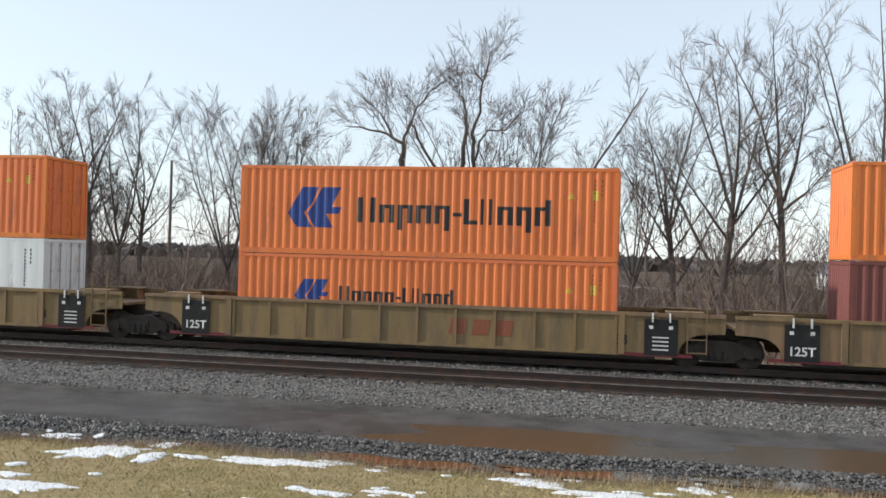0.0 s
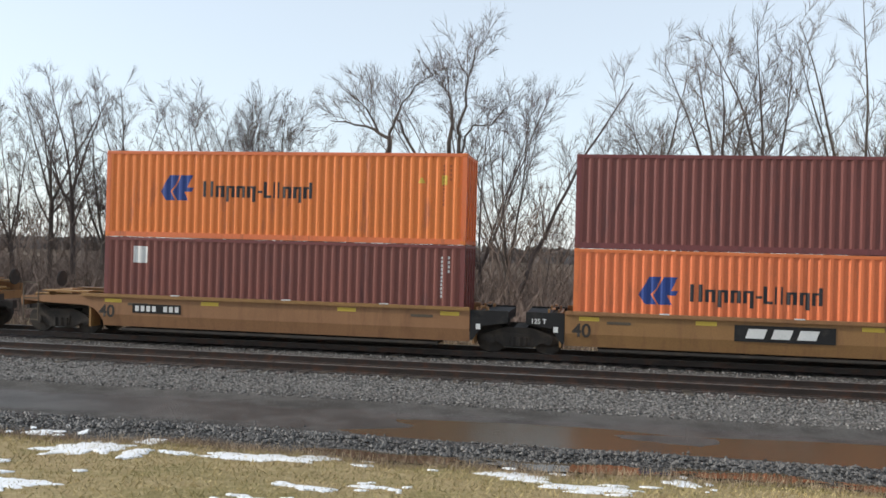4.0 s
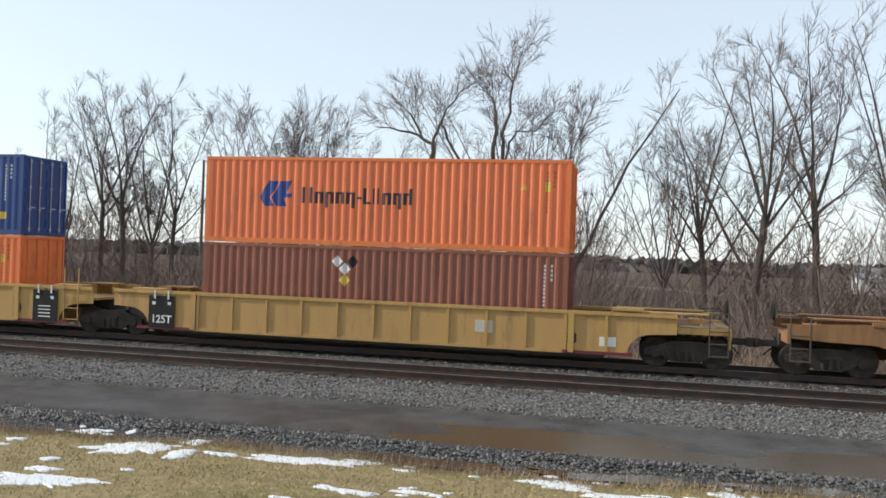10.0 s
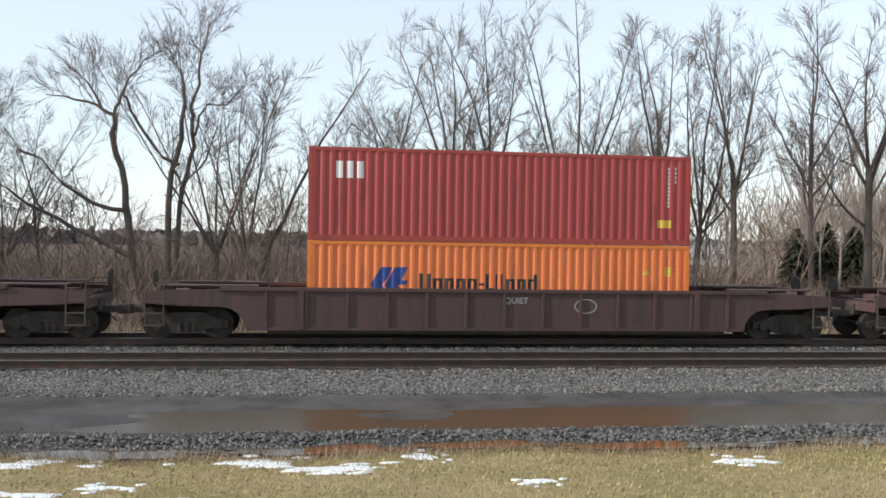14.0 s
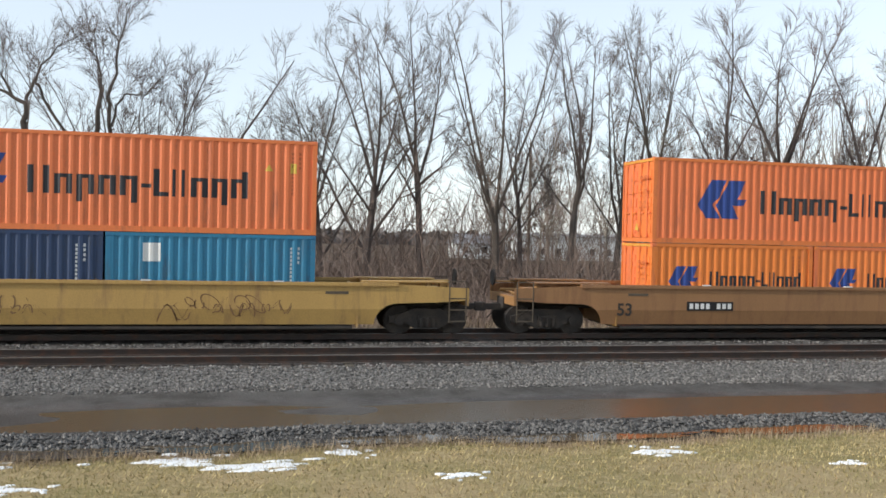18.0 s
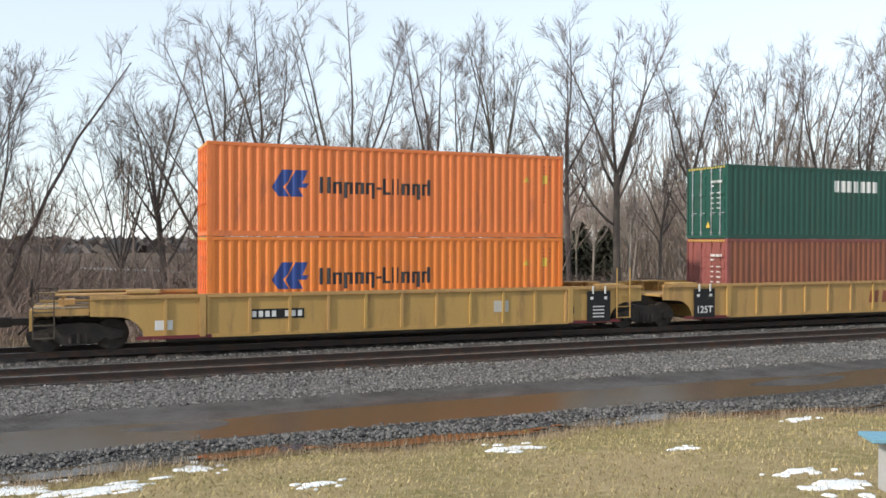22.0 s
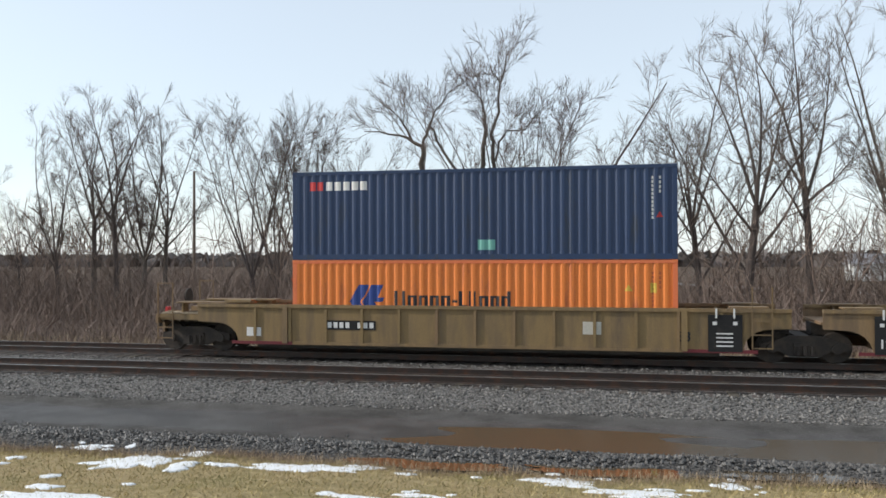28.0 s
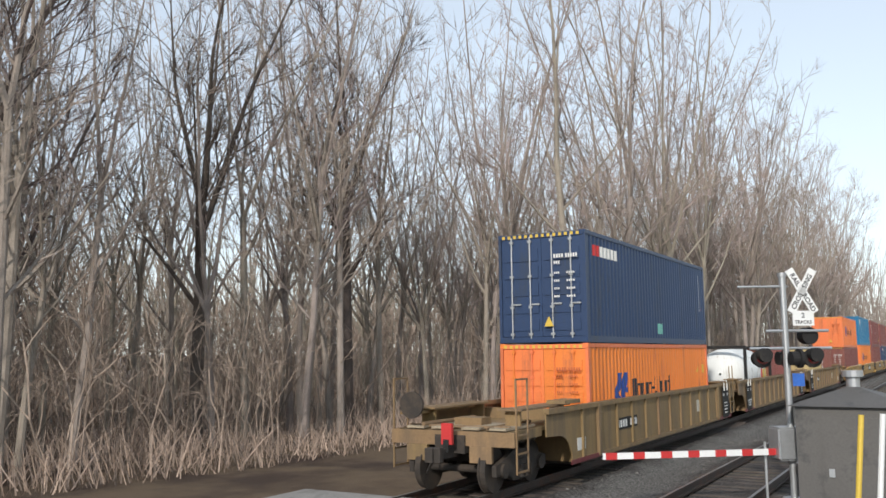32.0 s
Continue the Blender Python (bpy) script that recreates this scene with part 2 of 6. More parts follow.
def cyl(bm, a, b, r, n=10, r2=None):
    a, b = Vector(a), Vector(b)
    q = (b - a).to_track_quat("Z", "Y")
    r2 = r if r2 is None else r2
    lo = [bm.verts.new(a + q @ Vector((r * math.cos(2 * math.pi * i / n), r * math.sin(2 * math.pi * i / n), 0))) for i in range(n)]
    hi = [bm.verts.new(b + q @ Vector((r2 * math.cos(2 * math.pi * i / n), r2 * math.sin(2 * math.pi * i / n), 0))) for i in range(n)]
    for i in range(n):
        bm.faces.new((lo[i], lo[(i + 1) % n], hi[(i + 1) % n], hi[i]))
    bm.faces.new(lo[::-1])
    bm.faces.new(hi)


def prism(bm, pts, y0, y1):
    """A polygon in x and z, made thick from y0 to y1."""
    a = [bm.verts.new((x, y0, z)) for x, z in pts]
    b = [bm.verts.new((x, y1, z)) for x, z in pts]
    n = len(pts)
    bm.faces.new(a)
    bm.faces.new(b[::-1])
    for i in range(n):
        bm.faces.new((a[i], b[i], b[(i + 1) % n], a[(i + 1) % n]))


def mesh_of(name, bm, material, smooth=False):
    bmesh.ops.recalc_face_normals(bm, faces=bm.faces[:])
    me = bpy.data.meshes.new(name)
    bm.to_mesh(me)
    bm.free()
    me.materials.append(material)
    if smooth:
        for p in me.polygons:
            p.use_smooth = True
    return me


def part(name, bm, material, parent, label="", smooth=False):
    ob = new(name, bm if isinstance(bm, bpy.types.Mesh) else mesh_of(name, bm, material, smooth))
    ob.parent = parent
    if label:
        tagged(ob, label)
    return ob


def put(name, bm, material, label, category, kind="", group="", smooth=False):
    ob = new(name, mesh_of(name, bm, material, smooth))
    return tagged(ob, label, category, group, kind)


def boxes(*args):
    bm = bmesh.new()
    for a in args:
        box(bm, *a)
    return bm


def raw(name, verts, faces, material, label, category, kind="stuff", parent=None):
    me = bpy.data.meshes.new(name)
    me.from_pydata([tuple(v) for v in verts], [], [tuple(f) for f in faces])
    me.materials.append(material)
    ob = new(name, me)
    ob.parent = parent
    return tagged(ob, label, category, "", kind)


def letters(text, size, depth=0.004):
    """Lettering lying in x and z, facing -y, its lower left corner at the origin."""
    cu = bpy.data.curves.new("lettering", "FONT")
    cu.body, cu.size, cu.extrude, cu.offset = text, size, 0, size * 0.022
    ob = bpy.data.objects.new("lettering", cu)
    scene.collection.objects.link(ob)
    me = bpy.data.meshes.new_from_object(ob)
    bpy.data.objects.remove(ob)
    bpy.data.curves.remove(cu)
    bm = bmesh.new()
    bm.from_mesh(me)
    bpy.data.meshes.remove(me)
    bmesh.ops.rotate(bm, verts=bm.verts, cent=(0, 0, 0), matrix=Matrix.Rotation(radians(90), 3, "X"))
    return bm


# ---- ground ----
def smooth(a, b, x):
    t = min(1.0, max(0.0, (x - a) / (b - a)))
    return t * t * (3 - 2 * t)


YN, YF = 23.18, 27.89  # centre lines of the near and the far track


def lawn_edge(x):
    return 14.55 + 0.6 * smooth(-8, -18, x) - 0.8 * smooth(10, 18, x) + 0.18 * math.sin(x * 0.7) + 0.1 * math.sin(x * 2.3)


def ground_z(x, y):
    e = lawn_edge(x)
    if y < e:
        z = -0.48 + 0.1 * smooth(e, e - 1.2, y) + 0.11 * max(0, e - 1 - y)
        z = min(z, 1.55) + 0.04 * noise.noise((x * 0.6, y * 0.6, 0))
        return z
    z = -0.52
    z -= 0.075 * smooth(16.2, 17.0, y) * smooth(19.3, 18.3, y) * smooth(-9, 0, x) * smooth(44, 36, x) * (0.72 + 0.75 * noise.noise((x * 0.2, y * 0.8, 7)))
    z += 0.13 * smooth(e + 0.7, e + 1.15, y) * smooth(16.6, 16.0, y) * (0.7 + 0.5 * noise.noise((x * 0.5, y * 1.5, 3)))
    z += 0.06 * smooth(18.8, 20.6, y) + 0.22 * smooth(20.6, 21.9, y)
    if y > 21.9:
        z = -0.24 + 0.03 * noise.noise((x, y, 1)) - 0.0 * x
    z -= 0.16 * smooth(24.7, 25.4, y) * smooth(26.4, 25.8, y)
    z -= 0.45 * smooth(29.3, 31.0, y)
    z -= 0.35 * smooth(33, 60, y)
    if y > 31:
        z += 0.12 * noise.noise((x * 0.15, y * 0.15, 5))
    return z


def ground_material():
    m = bpy.data.materials.new("ground_cover")
    m.use_nodes = True
    N, L = m.node_tree.nodes, m.node_tree.links
    b = N["Principled BSDF"]
    geo = N.new("ShaderNodeNewGeometry")
    sep = N.new("ShaderNodeSeparateXYZ")
    L.new(geo.outputs["Position"], sep.inputs[0])

    def nz(scale, detail=5, rough=0.6):
        n = N.new("ShaderNodeTexNoise")
        n.inputs["Scale"].default_value, n.inputs["Detail"].default_value, n.inputs["Roughness"].default_value = scale, detail, rough
        L.new(geo.outputs["Position"], n.inputs["Vector"])
        return n.outputs["Fac"]

    def math_(op, a, b_):
        n = N.new("ShaderNodeMath")
        n.operation = op
        for i, v in enumerate((a, b_)):
            if isinstance(v, (int, float)):
                n.inputs[i].default_value = v
            else:
                L.new(v, n.inputs[i])
        return n.outputs[0]

    def step(v, a, b_):
        n = N.new("ShaderNodeMapRange")
        n.interpolation_type = "SMOOTHSTEP"
        n.inputs[1].default_value, n.inputs[2].default_value = a, b_
        L.new(v, n.inputs[0])
        return n.outputs[0]

    def mix(f, a, b_):
        n = N.new("ShaderNodeMix")
        n.data_type = "RGBA"
        L.new(f, n.inputs["Factor"])
        for k, v in (("A", a), ("B", b_)):
            if isinstance(v, tuple):
                n.inputs[k].default_value = (*v, 1)
            else:
                L.new(v, n.inputs[k])
        return n.outputs["Result"]

    at = N.new("ShaderNodeAttribute")
    at.attribute_name = "edge"  # distance beyond the lawn's edge
    e = math_("ADD", at.outputs["Fac"], math_("MULTIPLY", math_("SUBTRACT", nz(1.2), 0.5), 0.9))
    y = math_("ADD", sep.outputs["Y"], math_("MULTIPLY", math_("SUBTRACT", nz(0.8), 0.5), 1.4))
    fine, mid, coarse = nz(22, 3), nz(5, 5), nz(0.35, 6)
    grit = mix(step(fine, 0.36, 0.66), (0.05, 0.047, 0.043), (0.27, 0.255, 0.235))
    lawn = mix(step(coarse, 0.35, 0.65), (0.37, 0.28, 0.15), (0.25, 0.205, 0.09))
    lawn = mix(step(mid, 0.45, 0.75), lawn, (0.44, 0.35, 0.19))
    bank = mix(step(mid, 0.4, 0.7), (0.07, 0.045, 0.03), (0.16, 0.11, 0.075))
    berm = mix(step(fine, 0.4, 0.68), (0.02, 0.019, 0.018), (0.19, 0.178, 0.165))
    road = mix(step(nz(1.1, 6), 0.35, 0.65), (0.062, 0.057, 0.051), (0.105, 0.098, 0.09))
    road = mix(step(fine, 0.58, 0.72), road, (0.2, 0.195, 0.19))
    field = mix(step(coarse, 0.35, 0.62), (0.07, 0.05, 0.04), (0.15, 0.11, 0.075))
    c = mix(step(e, -0.15, 0.15), lawn, bank)
    c = mix(step(e, 0.2, 0.7), c, berm)
    c = mix(step(y, 16.3, 17.0), c, road)
    c = mix(step(y, 19.6, 20.9), c, grit)
    sooty = mix(step(fine, 0.38, 0.68), (0.03, 0.026, 0.023), (0.15, 0.135, 0.125))
    c = mix(math_("MULTIPLY", step(y, 21.9, 22.4), step(y, 24.9, 24.3)), c, sooty)
    c = mix(math_("MULTIPLY", step(y, 26.0, 26.6), step(y, 30.2, 29.4)), c, sooty)
    c = mix(step(y, 29.7, 30.8), c, field)
    L.new(c, b.inputs["Base Color"])
    wet = math_("MULTIPLY", step(y, 16.6, 17.2), step(y, 19.6, 18.8))
    L.new(math_("SUBTRACT", 0.95, math_("MULTIPLY", wet, 0.5)), b.inputs["Roughness"])
    b.inputs["Specular IOR Level"].default_value = 0.15
    bp = N.new("ShaderNodeBump")
    bp.inputs["Strength"].default_value, bp.inputs["Distance"].default_value = 0.8, 0.05
    L.new(fine, bp.inputs["Height"])
    L.new(bp.outputs[0], b.inputs["Normal"])
    return m


def build_ground():
    xs = [-4000, -1500, -600, -250, -140, -100] + list(np.arange(-80, 130.1, 0.6)) + [150, 190, 260, 400, 700, 1500, 4000]
    ys = [-800, -200, -60, -20, -8, 0, 4] + list(np.arange(7, 33, 0.28)) + [34, 36, 39, 43, 48, 55, 65, 80, 110, 160, 240, 400, 800, 1800, 4500]
    verts = [(x, y, ground_z(x, y)) for y in ys for x in xs]
    nx = len(xs)
    faces = [(j * nx + i, j * nx + i + 1, (j + 1) * nx + i + 1, (j + 1) * nx + i) for j in range(len(ys) - 1) for i in range(nx - 1)]
    me = bpy.data.meshes.new("ground")
    me.from_pydata(verts, [], faces)
    a = me.attributes.new("edge", "FLOAT", "POINT")
    a.data.foreach_set("value", [y - lawn_edge(x) for y in ys for x in xs])
    me.materials.append(ground_material())
    for p in me.polygons:
        p.use_smooth = True
    tagged(new("ground", me), "lawn, gravel service track, ballast and dry field", "ground", "", "structure")


build_ground()


def water_material(name, rough):
    m = bpy.data.materials.new(name)
    m.use_nodes = True
    N, L = m.node_tree.nodes, m.node_tree.links
    b = N["Principled BSDF"]
    b.inputs["Base Color"].default_value = (0.08, 0.058, 0.034, 1)
    b.inputs["Roughness"].default_value = rough
    b.inputs["IOR"].default_value = 1.33
    tc, n, bp = N.new("ShaderNodeTexCoord"), N.new("ShaderNodeTexNoise"), N.new("ShaderNodeBump")
    n.inputs["Scale"].default_value, n.inputs["Detail"].default_value = 2.2, 2
    bp.inputs["Strength"].default_value, bp.inputs["Distance"].default_value = 0.2, 0.02
    L.new(tc.outputs["Object"], n.inputs["Vector"])
    L.new(n.outputs["Fac"], bp.inputs["Height"])
    L.new(bp.outputs[0], b.inputs["Normal"])
    return m


WATER = water_material("puddle_water", 0.27)
POOL = water_material("still_water", 0.05)


def sheet(name, cx, cy, rx, ry, z, material, label, category, seed, thick=0.0, rough=0.35, n=96, lean=0.0):
    """A patch with a ragged outline, lying on the ground: a puddle or a flat remnant of snow."""
    bm = bmesh.new()
    rings = 7
    mid = bm.verts.new((cx, cy, (ground_z(cx, cy) + thick + 0.012) if z is None else z))
    prev = None
    for k in range(1, rings + 1):
        cur = []
        for i in range(n):
            a = 2 * math.pi * i / n
            w = 1 + rough * (noise.noise((math.cos(a) * 2.2 + seed, math.sin(a) * 2.2, seed * 1.7)) + 0.6 * noise.noise((math.cos(a) * 7 + seed, math.sin(a) * 7, seed)))
            s = k / rings * w
            x, y = cx + rx * s * math.cos(a) + lean * ry * s * math.sin(a), cy + ry * s * math.sin(a)
            zz = z if z is not None else ground_z(x, y) + (0.012 + thick * (1 - (k / rings) ** 3) if k < rings else -0.02)
            cur.append(bm.verts.new((x, y, zz)))
        for i in range(n):
            j = (i + 1) % n
            if prev:
                bm.faces.new((prev[i], cur[i], cur[j], prev[j]))
            else:
                bm.faces.new((mid, cur[i], cur[j]))
        prev = cur
    return put(name, bm, material, label, category, "structure" if category == "water" else "", "", True)


# water standing on the service track and along the foot of the bank
sheet("puddle", 16.5, 17.7, 27.0, 2.1, -0.549, WATER, "long brown puddle on the gravel track", "water", 3, rough=0.05)
for k, (cx, w) in enumerate(((-3.6, 1.6), (-0.3, 1.5), (2.6, 1.2), (6.2, 2.2), (10.5, 1.8), (14.5, 2.6))):
    sheet("puddle", cx, lawn_edge(cx) + 0.55, w, 0.36, -0.485, POOL, "still puddle along the foot of the grass bank", "water", 11 + k)


# remnants of snow on the lawn
SNOWS = ((-13.2, 11.8, 0.42, 0.67), (-10.7, 12.4, 0.63, 0.79), (-10.3, 15.0, 0.33, 0.31), (-8.4, 13.7, 0.77, 1.26), (-5.4, 13.9, 0.97, 0.67), (-7.6, 10.1, 0.86, 0.75), (-8.2, 8.2, 0.61, 0.54), (-8.1, 7.4, 0.38, 0.53), (-4.4, 8.2, 0.62, 0.53), (-3.7, 11.5, 0.38, 0.3), (-3.0, 12.1, 0.34, 0.25), (-1.1, 14.0, 0.68, 0.47), (0.1, 13.1, 0.82, 0.4), (-2.1, 10.8, 0.33, 0.25), (-4.1, 10.4, 0.31, 0.2), (6.7, 13.3, 0.44, 0.4), (1.6, 14.3, 0.25, 0.44), (8.9, 11.5, 0.16, 0.29), (13.4, 13.6, 0.26, 0.35), (8.5, 7.9, 0.37, 0.47), (8.8, 8.9, 0.28, 0.22), (2.9, 11.6, 0.25, 0.2))
for k, (cx, cy, w, d) in enumerate(SNOWS):
    sheet("snow_patch", cx, cy, w * 0.92, d * 0.66, None, SNOW, "thin ragged patch of old snow on the lawn", "snow", 40 + k * 3.1, 0.014, 0.62, 120)
    for j in range(5):
        a = random.Random(k * 7 + j).uniform(0, 6.3)
        sheet("snow_patch", cx + math.cos(a) * w * (1.2 + 0.2 * j), cy + math.sin(a) * d * (1.0 + 0.2 * j), w * (0.34 - 0.05 * j), d * (0.3 - 0.04 * j), None, SNOW, "small crumb of old snow on the lawn", "snow", 90 + k * 5.3 + j, 0.012, 0.6, 40)


def ballast_stones():
    rs = np.random.RandomState(4)
    octa = np.array([(1, 0, 0), (-1, 0, 0), (0, 1, 0), (0, -1, 0), (0, 0, 1), (0, 0, -1)], float)
    tri = [(0, 2, 4), (2, 1, 4), (1, 3, 4), (3, 0, 4), (2, 0, 5), (1, 2, 5), (3, 1, 5), (0, 3, 5)]

    def scatter(name, n, fx, fy, size, material, label):
        V, F = [], []
        for i in range(n):
            x, y = fx(), fy()
            if name == "gravel_berm":
                y = lawn_edge(x) + y
            s = size * rs.uniform(0.6, 1.5)
            v = octa * rs.uniform(0.6, 1.2, (6, 3)) * s
            a = rs.uniform(0, 6.3)
            c, d = math.cos(a), math.sin(a)
            z = ground_z(x, y) + s * 0.25
            o = len(V)
            V.extend((x + p[0] * c - p[1] * d, y + p[0] * d + p[1] * c, z + p[2] * 0.8) for p in v)
            F.extend((q[0] + o, q[1] + o, q[2] + o) for q in tri)
        raw(name, V, F, material, label, "gravel")

    span = lambda: float(np.clip(rs.normal(8, 30), -60, 100))
    scatter("ballast", 20000, span, lambda: rs.uniform(20.0, 22.3), 0.035, STONE, "loose grey ballast stones on the track shoulder")
    scatter("ballast", 9000, span, lambda: rs.uniform(24.6, 26.6), 0.035, STONE, "grey ballast stones between the tracks")
    scatter("gravel_berm", 16000, lambda: rs.uniform(-30, 42), lambda: 0.78 + abs(rs.normal(0.1, 0.45)), 0.038, STONED, "wet dark gravel heaped along the track")


ballast_stones()


def grass():
    rs = np.random.RandomState(7)
    n = 130000
    x = rs.uniform(-30, 36, n)
    y = np.array([lawn_edge(a) for a in x]) + 0.12 - rs.rand(n) ** 1.35 * 7.5
    V, F = np.empty((n * 3, 3)), np.arange(n * 3).reshape(n, 3)
    for i in range(n):
        z = ground_z(x[i], y[i])
        h, w, a, l = rs.uniform(0.02, 0.065), rs.uniform(0.006, 0.013), rs.uniform(0, 6.3), rs.uniform(-0.07, 0.07)
        c, s = math.cos(a) * w, math.sin(a) * w
        V[3 * i:3 * i + 3] = ((x[i] - c, y[i] - s, z - 0.01), (x[i] + c, y[i] + s, z - 0.01), (x[i] + l, y[i] + l * 0.6, z + h))
    raw("grass", V.tolist(), F.tolist(), LAWNB, "short winter-faded lawn grass", "grass")


grass()


def fringe():
    rs = np.random.RandomState(8)
    V, F = [], []
    for i in range(16000):
        x = rs.uniform(-30, 40)
        y = lawn_edge(x) + rs.normal(-0.15, 0.22)
        z, h, w, a = ground_z(x, y) - 0.01, rs.uniform(0.06, 0.24), rs.uniform(0.004, 0.009), rs.uniform(0, 6.3)
        c, s, l = math.cos(a) * w, math.sin(a) * w, rs.normal(0, 0.08)
        o = len(V)
        V += [(x - c, y - s, z), (x + c, y + s, z), (x + l, y + l * 0.5, z + h)]
        F.append((o, o + 1, o + 2))
    raw("dry_grass", V, F, DRYGRASS, "ragged fringe of dry grass along the bank", "grass")


fringe()


def track(name, yc, label):
    t = new(name)
    t.location = (0, yc, 0)
    tagged(t, label, "railway track", "", "structure")
    for s in (-1, 1):
        yr = s * 0.753
        bm = boxes((-900, 1500, yr - 0.068, yr + 0.068, -0.172, -0.150), (-900, 1500, yr - 0.010, yr + 0.010, -0.151, -0.040), (-900, 1500, yr - 0.036, yr + 0.036, -0.041, -0.002))
        r = part("rail", bm, RAILM, t)
        part("rail_head", boxes((-900, 1500, yr - 0.030, yr + 0.030, -0.0025, 0.0)), RAILTOP, r, "bright worn running surface")
    bm = bmesh.new()
    box(bm, -0.115, 0.115, -1.3, 1.3, -0.36, -0.215)
    bmesh.ops.bevel(bm, geom=bm.edges[:], offset=0.012, segments=1, affect="EDGES")
    me = mesh_of("tie", bm, TIE)
    rs = random.Random(int(yc))
    for i in range(290):
        o = part("tie", me, None, t)
        o.location = (-50 + i * 0.53 + rs.uniform(-0.02, 0.02), rs.uniform(-0.04, 0.04), rs.uniform(-0.03, 0.0))
        o.rotation_euler = (0, 0, rs.uniform(-0.01, 0.01))
    bm = bmesh.new()
    for i in range(250):
        for x in (-51 - i * 0.53, 104.3 + i * 0.53):
            box(bm, x - 0.115, x + 0.115, -1.3, 1.3, -0.35, -0.225)
    part("ties", bm, TIE, t)["kind"] = "stuff"


track("track_near", YN, "empty near track of dark rusty rails in ballast")
track("track_far", YF, "far track carrying the train")


# ---- trees ----
def limb(V, F, pts, radii, sides):
    base = len(V)
    n = len(pts)
    for i, (p, r) in enumerate(zip(pts, radii)):
        d = (pts[min(i + 1, n - 1)] - pts[max(i - 1, 0)]).normalized()
        u = d.orthogonal().normalized()
        w = d.cross(u)
        for k in range(sides):
            a = 2 * math.pi * k / sides
            V.append(p + (u * math.cos(a) + w * math.sin(a)) * r)
    for i in range(n - 1):
        for k in range(sides):
            k2 = (k + 1) % sides
            F.append((base + i * sides + k, base + i * sides + k2, base + (i + 1) * sides + k2, base + (i + 1) * sides + k))


def spike(V, F, p, tip, r):
    """A fine twig: a three-sided point."""
    d = (tip - p).normalized()
    u = d.orthogonal().normalized() * r
    w = d.cross(u)
    o = len(V)
    V += [p + u, p - u * 0.5 + w * 0.87, p - u * 0.5 - w * 0.87, tip]
    F += [(o, o + 1, o + 3), (o + 1, o + 2, o + 3), (o + 2, o, o + 3)]


def turned(rs, d, ang):
    s = d.orthogonal().normalized()
    s.rotate(Matrix.Rotation(rs.uniform(0, 6.2832), 3, d))
    return (d * math.cos(ang) + s * math.sin(ang)).normalized()


def fork(rs, W, T, p, d, length, radius, depth, full, spread, curl, bush):
    """A stem that divides again and again; thick wood goes to W, thin to T."""
    V, F = W if depth >= full - 3 else T
    n = 4 if depth > 3 else 3
    pts, radii, ds = [p.copy()], [radius], [d]
    end = radius * 0.86
    curl_here = curl * (0.45 if depth == full else 1.0)
    for i in range(n):
        d = (d + Vector((rs.gauss(0, curl_here), rs.gauss(0, curl_here), rs.gauss(0, curl_here * 0.5) + 0.065))).normalized()
        pts.append(pts[-1] + d * (length / n))
        radii.append(radius + (end - radius) * (i + 1) / n)
        ds.append(d)
    limb(V, F, pts, radii, 7 if depth == full else 5 if depth >= full - 2 else 4 if depth > 2 else 3)
    if depth < full - 1:
        for k in range(rs.choice(bush)):  # side shoots
            i = rs.randrange(n)
            q = pts[i].lerp(pts[i + 1], rs.random())
            nd = (turned(rs, ds[i], rs.uniform(0.5, 1.0)) + Vector((0, 0, 0.12))).normalized()
            ln = rs.uniform(0.6, 1.5)
            tip = q + nd * ln
            spike(T[0], T[1], q, tip, 0.014)
            for m in range(rs.choice((1, 2, 3))):
                w = q.lerp(tip, rs.uniform(0.25, 0.8))
                spike(T[0], T[1], w, w + turned(rs, nd, rs.uniform(0.4, 0.8)) * rs.uniform(0.35, 0.9), 0.011)
    elif depth == full - 1 and full > 5 and rs.random() < 0.6:  # an odd low limb
        i = rs.randrange(1, n)
        fork(rs, W, T, pts[i], turned(rs, ds[i], rs.uniform(0.7, 1.1)), length * 0.55, radius * 0.34, max(2, depth - 3), full, spread, curl * 1.3, bush)
    if depth == 0:
        for k in range(3):
            spike(T[0], T[1], pts[-1], pts[-1] + turned(rs, d, rs.uniform(0.1, 0.55)) * rs.uniform(0.5, 1.1), 0.012)
        return
    s = d.orthogonal().normalized()
    s.rotate(Matrix.Rotation(rs.uniform(0, 6.2832), 3, d))
    step = length * (0.45 if depth == full and full > 5 else 1.0)
    a, b_ = rs.uniform(0.06, 0.28) * spread, rs.uniform(0.4, 0.75) * spread
    main = (d * math.cos(a) + s * math.sin(a)).normalized()
    side = (d * math.cos(b_) - s * math.sin(b_)).normalized()
    fork(rs, W, T, pts[-1], main, step * rs.uniform(0.8, 0.95), max(0.014, end * rs.uniform(0.84, 0.94)), depth - 1, full, spread, curl, bush)
    fork(rs, W, T, pts[-1], side, step * rs.uniform(0.62, 0.85), max(0.013, end * rs.uniform(0.6, 0.8)), depth - 1, full, spread, curl, bush)


def mesh_raw(name, VF, material):
    me = bpy.data.meshes.new(name)
    me.from_pydata([tuple(v) for v in VF[0]], [], VF[1])
    me.materials.append(material)
    return me


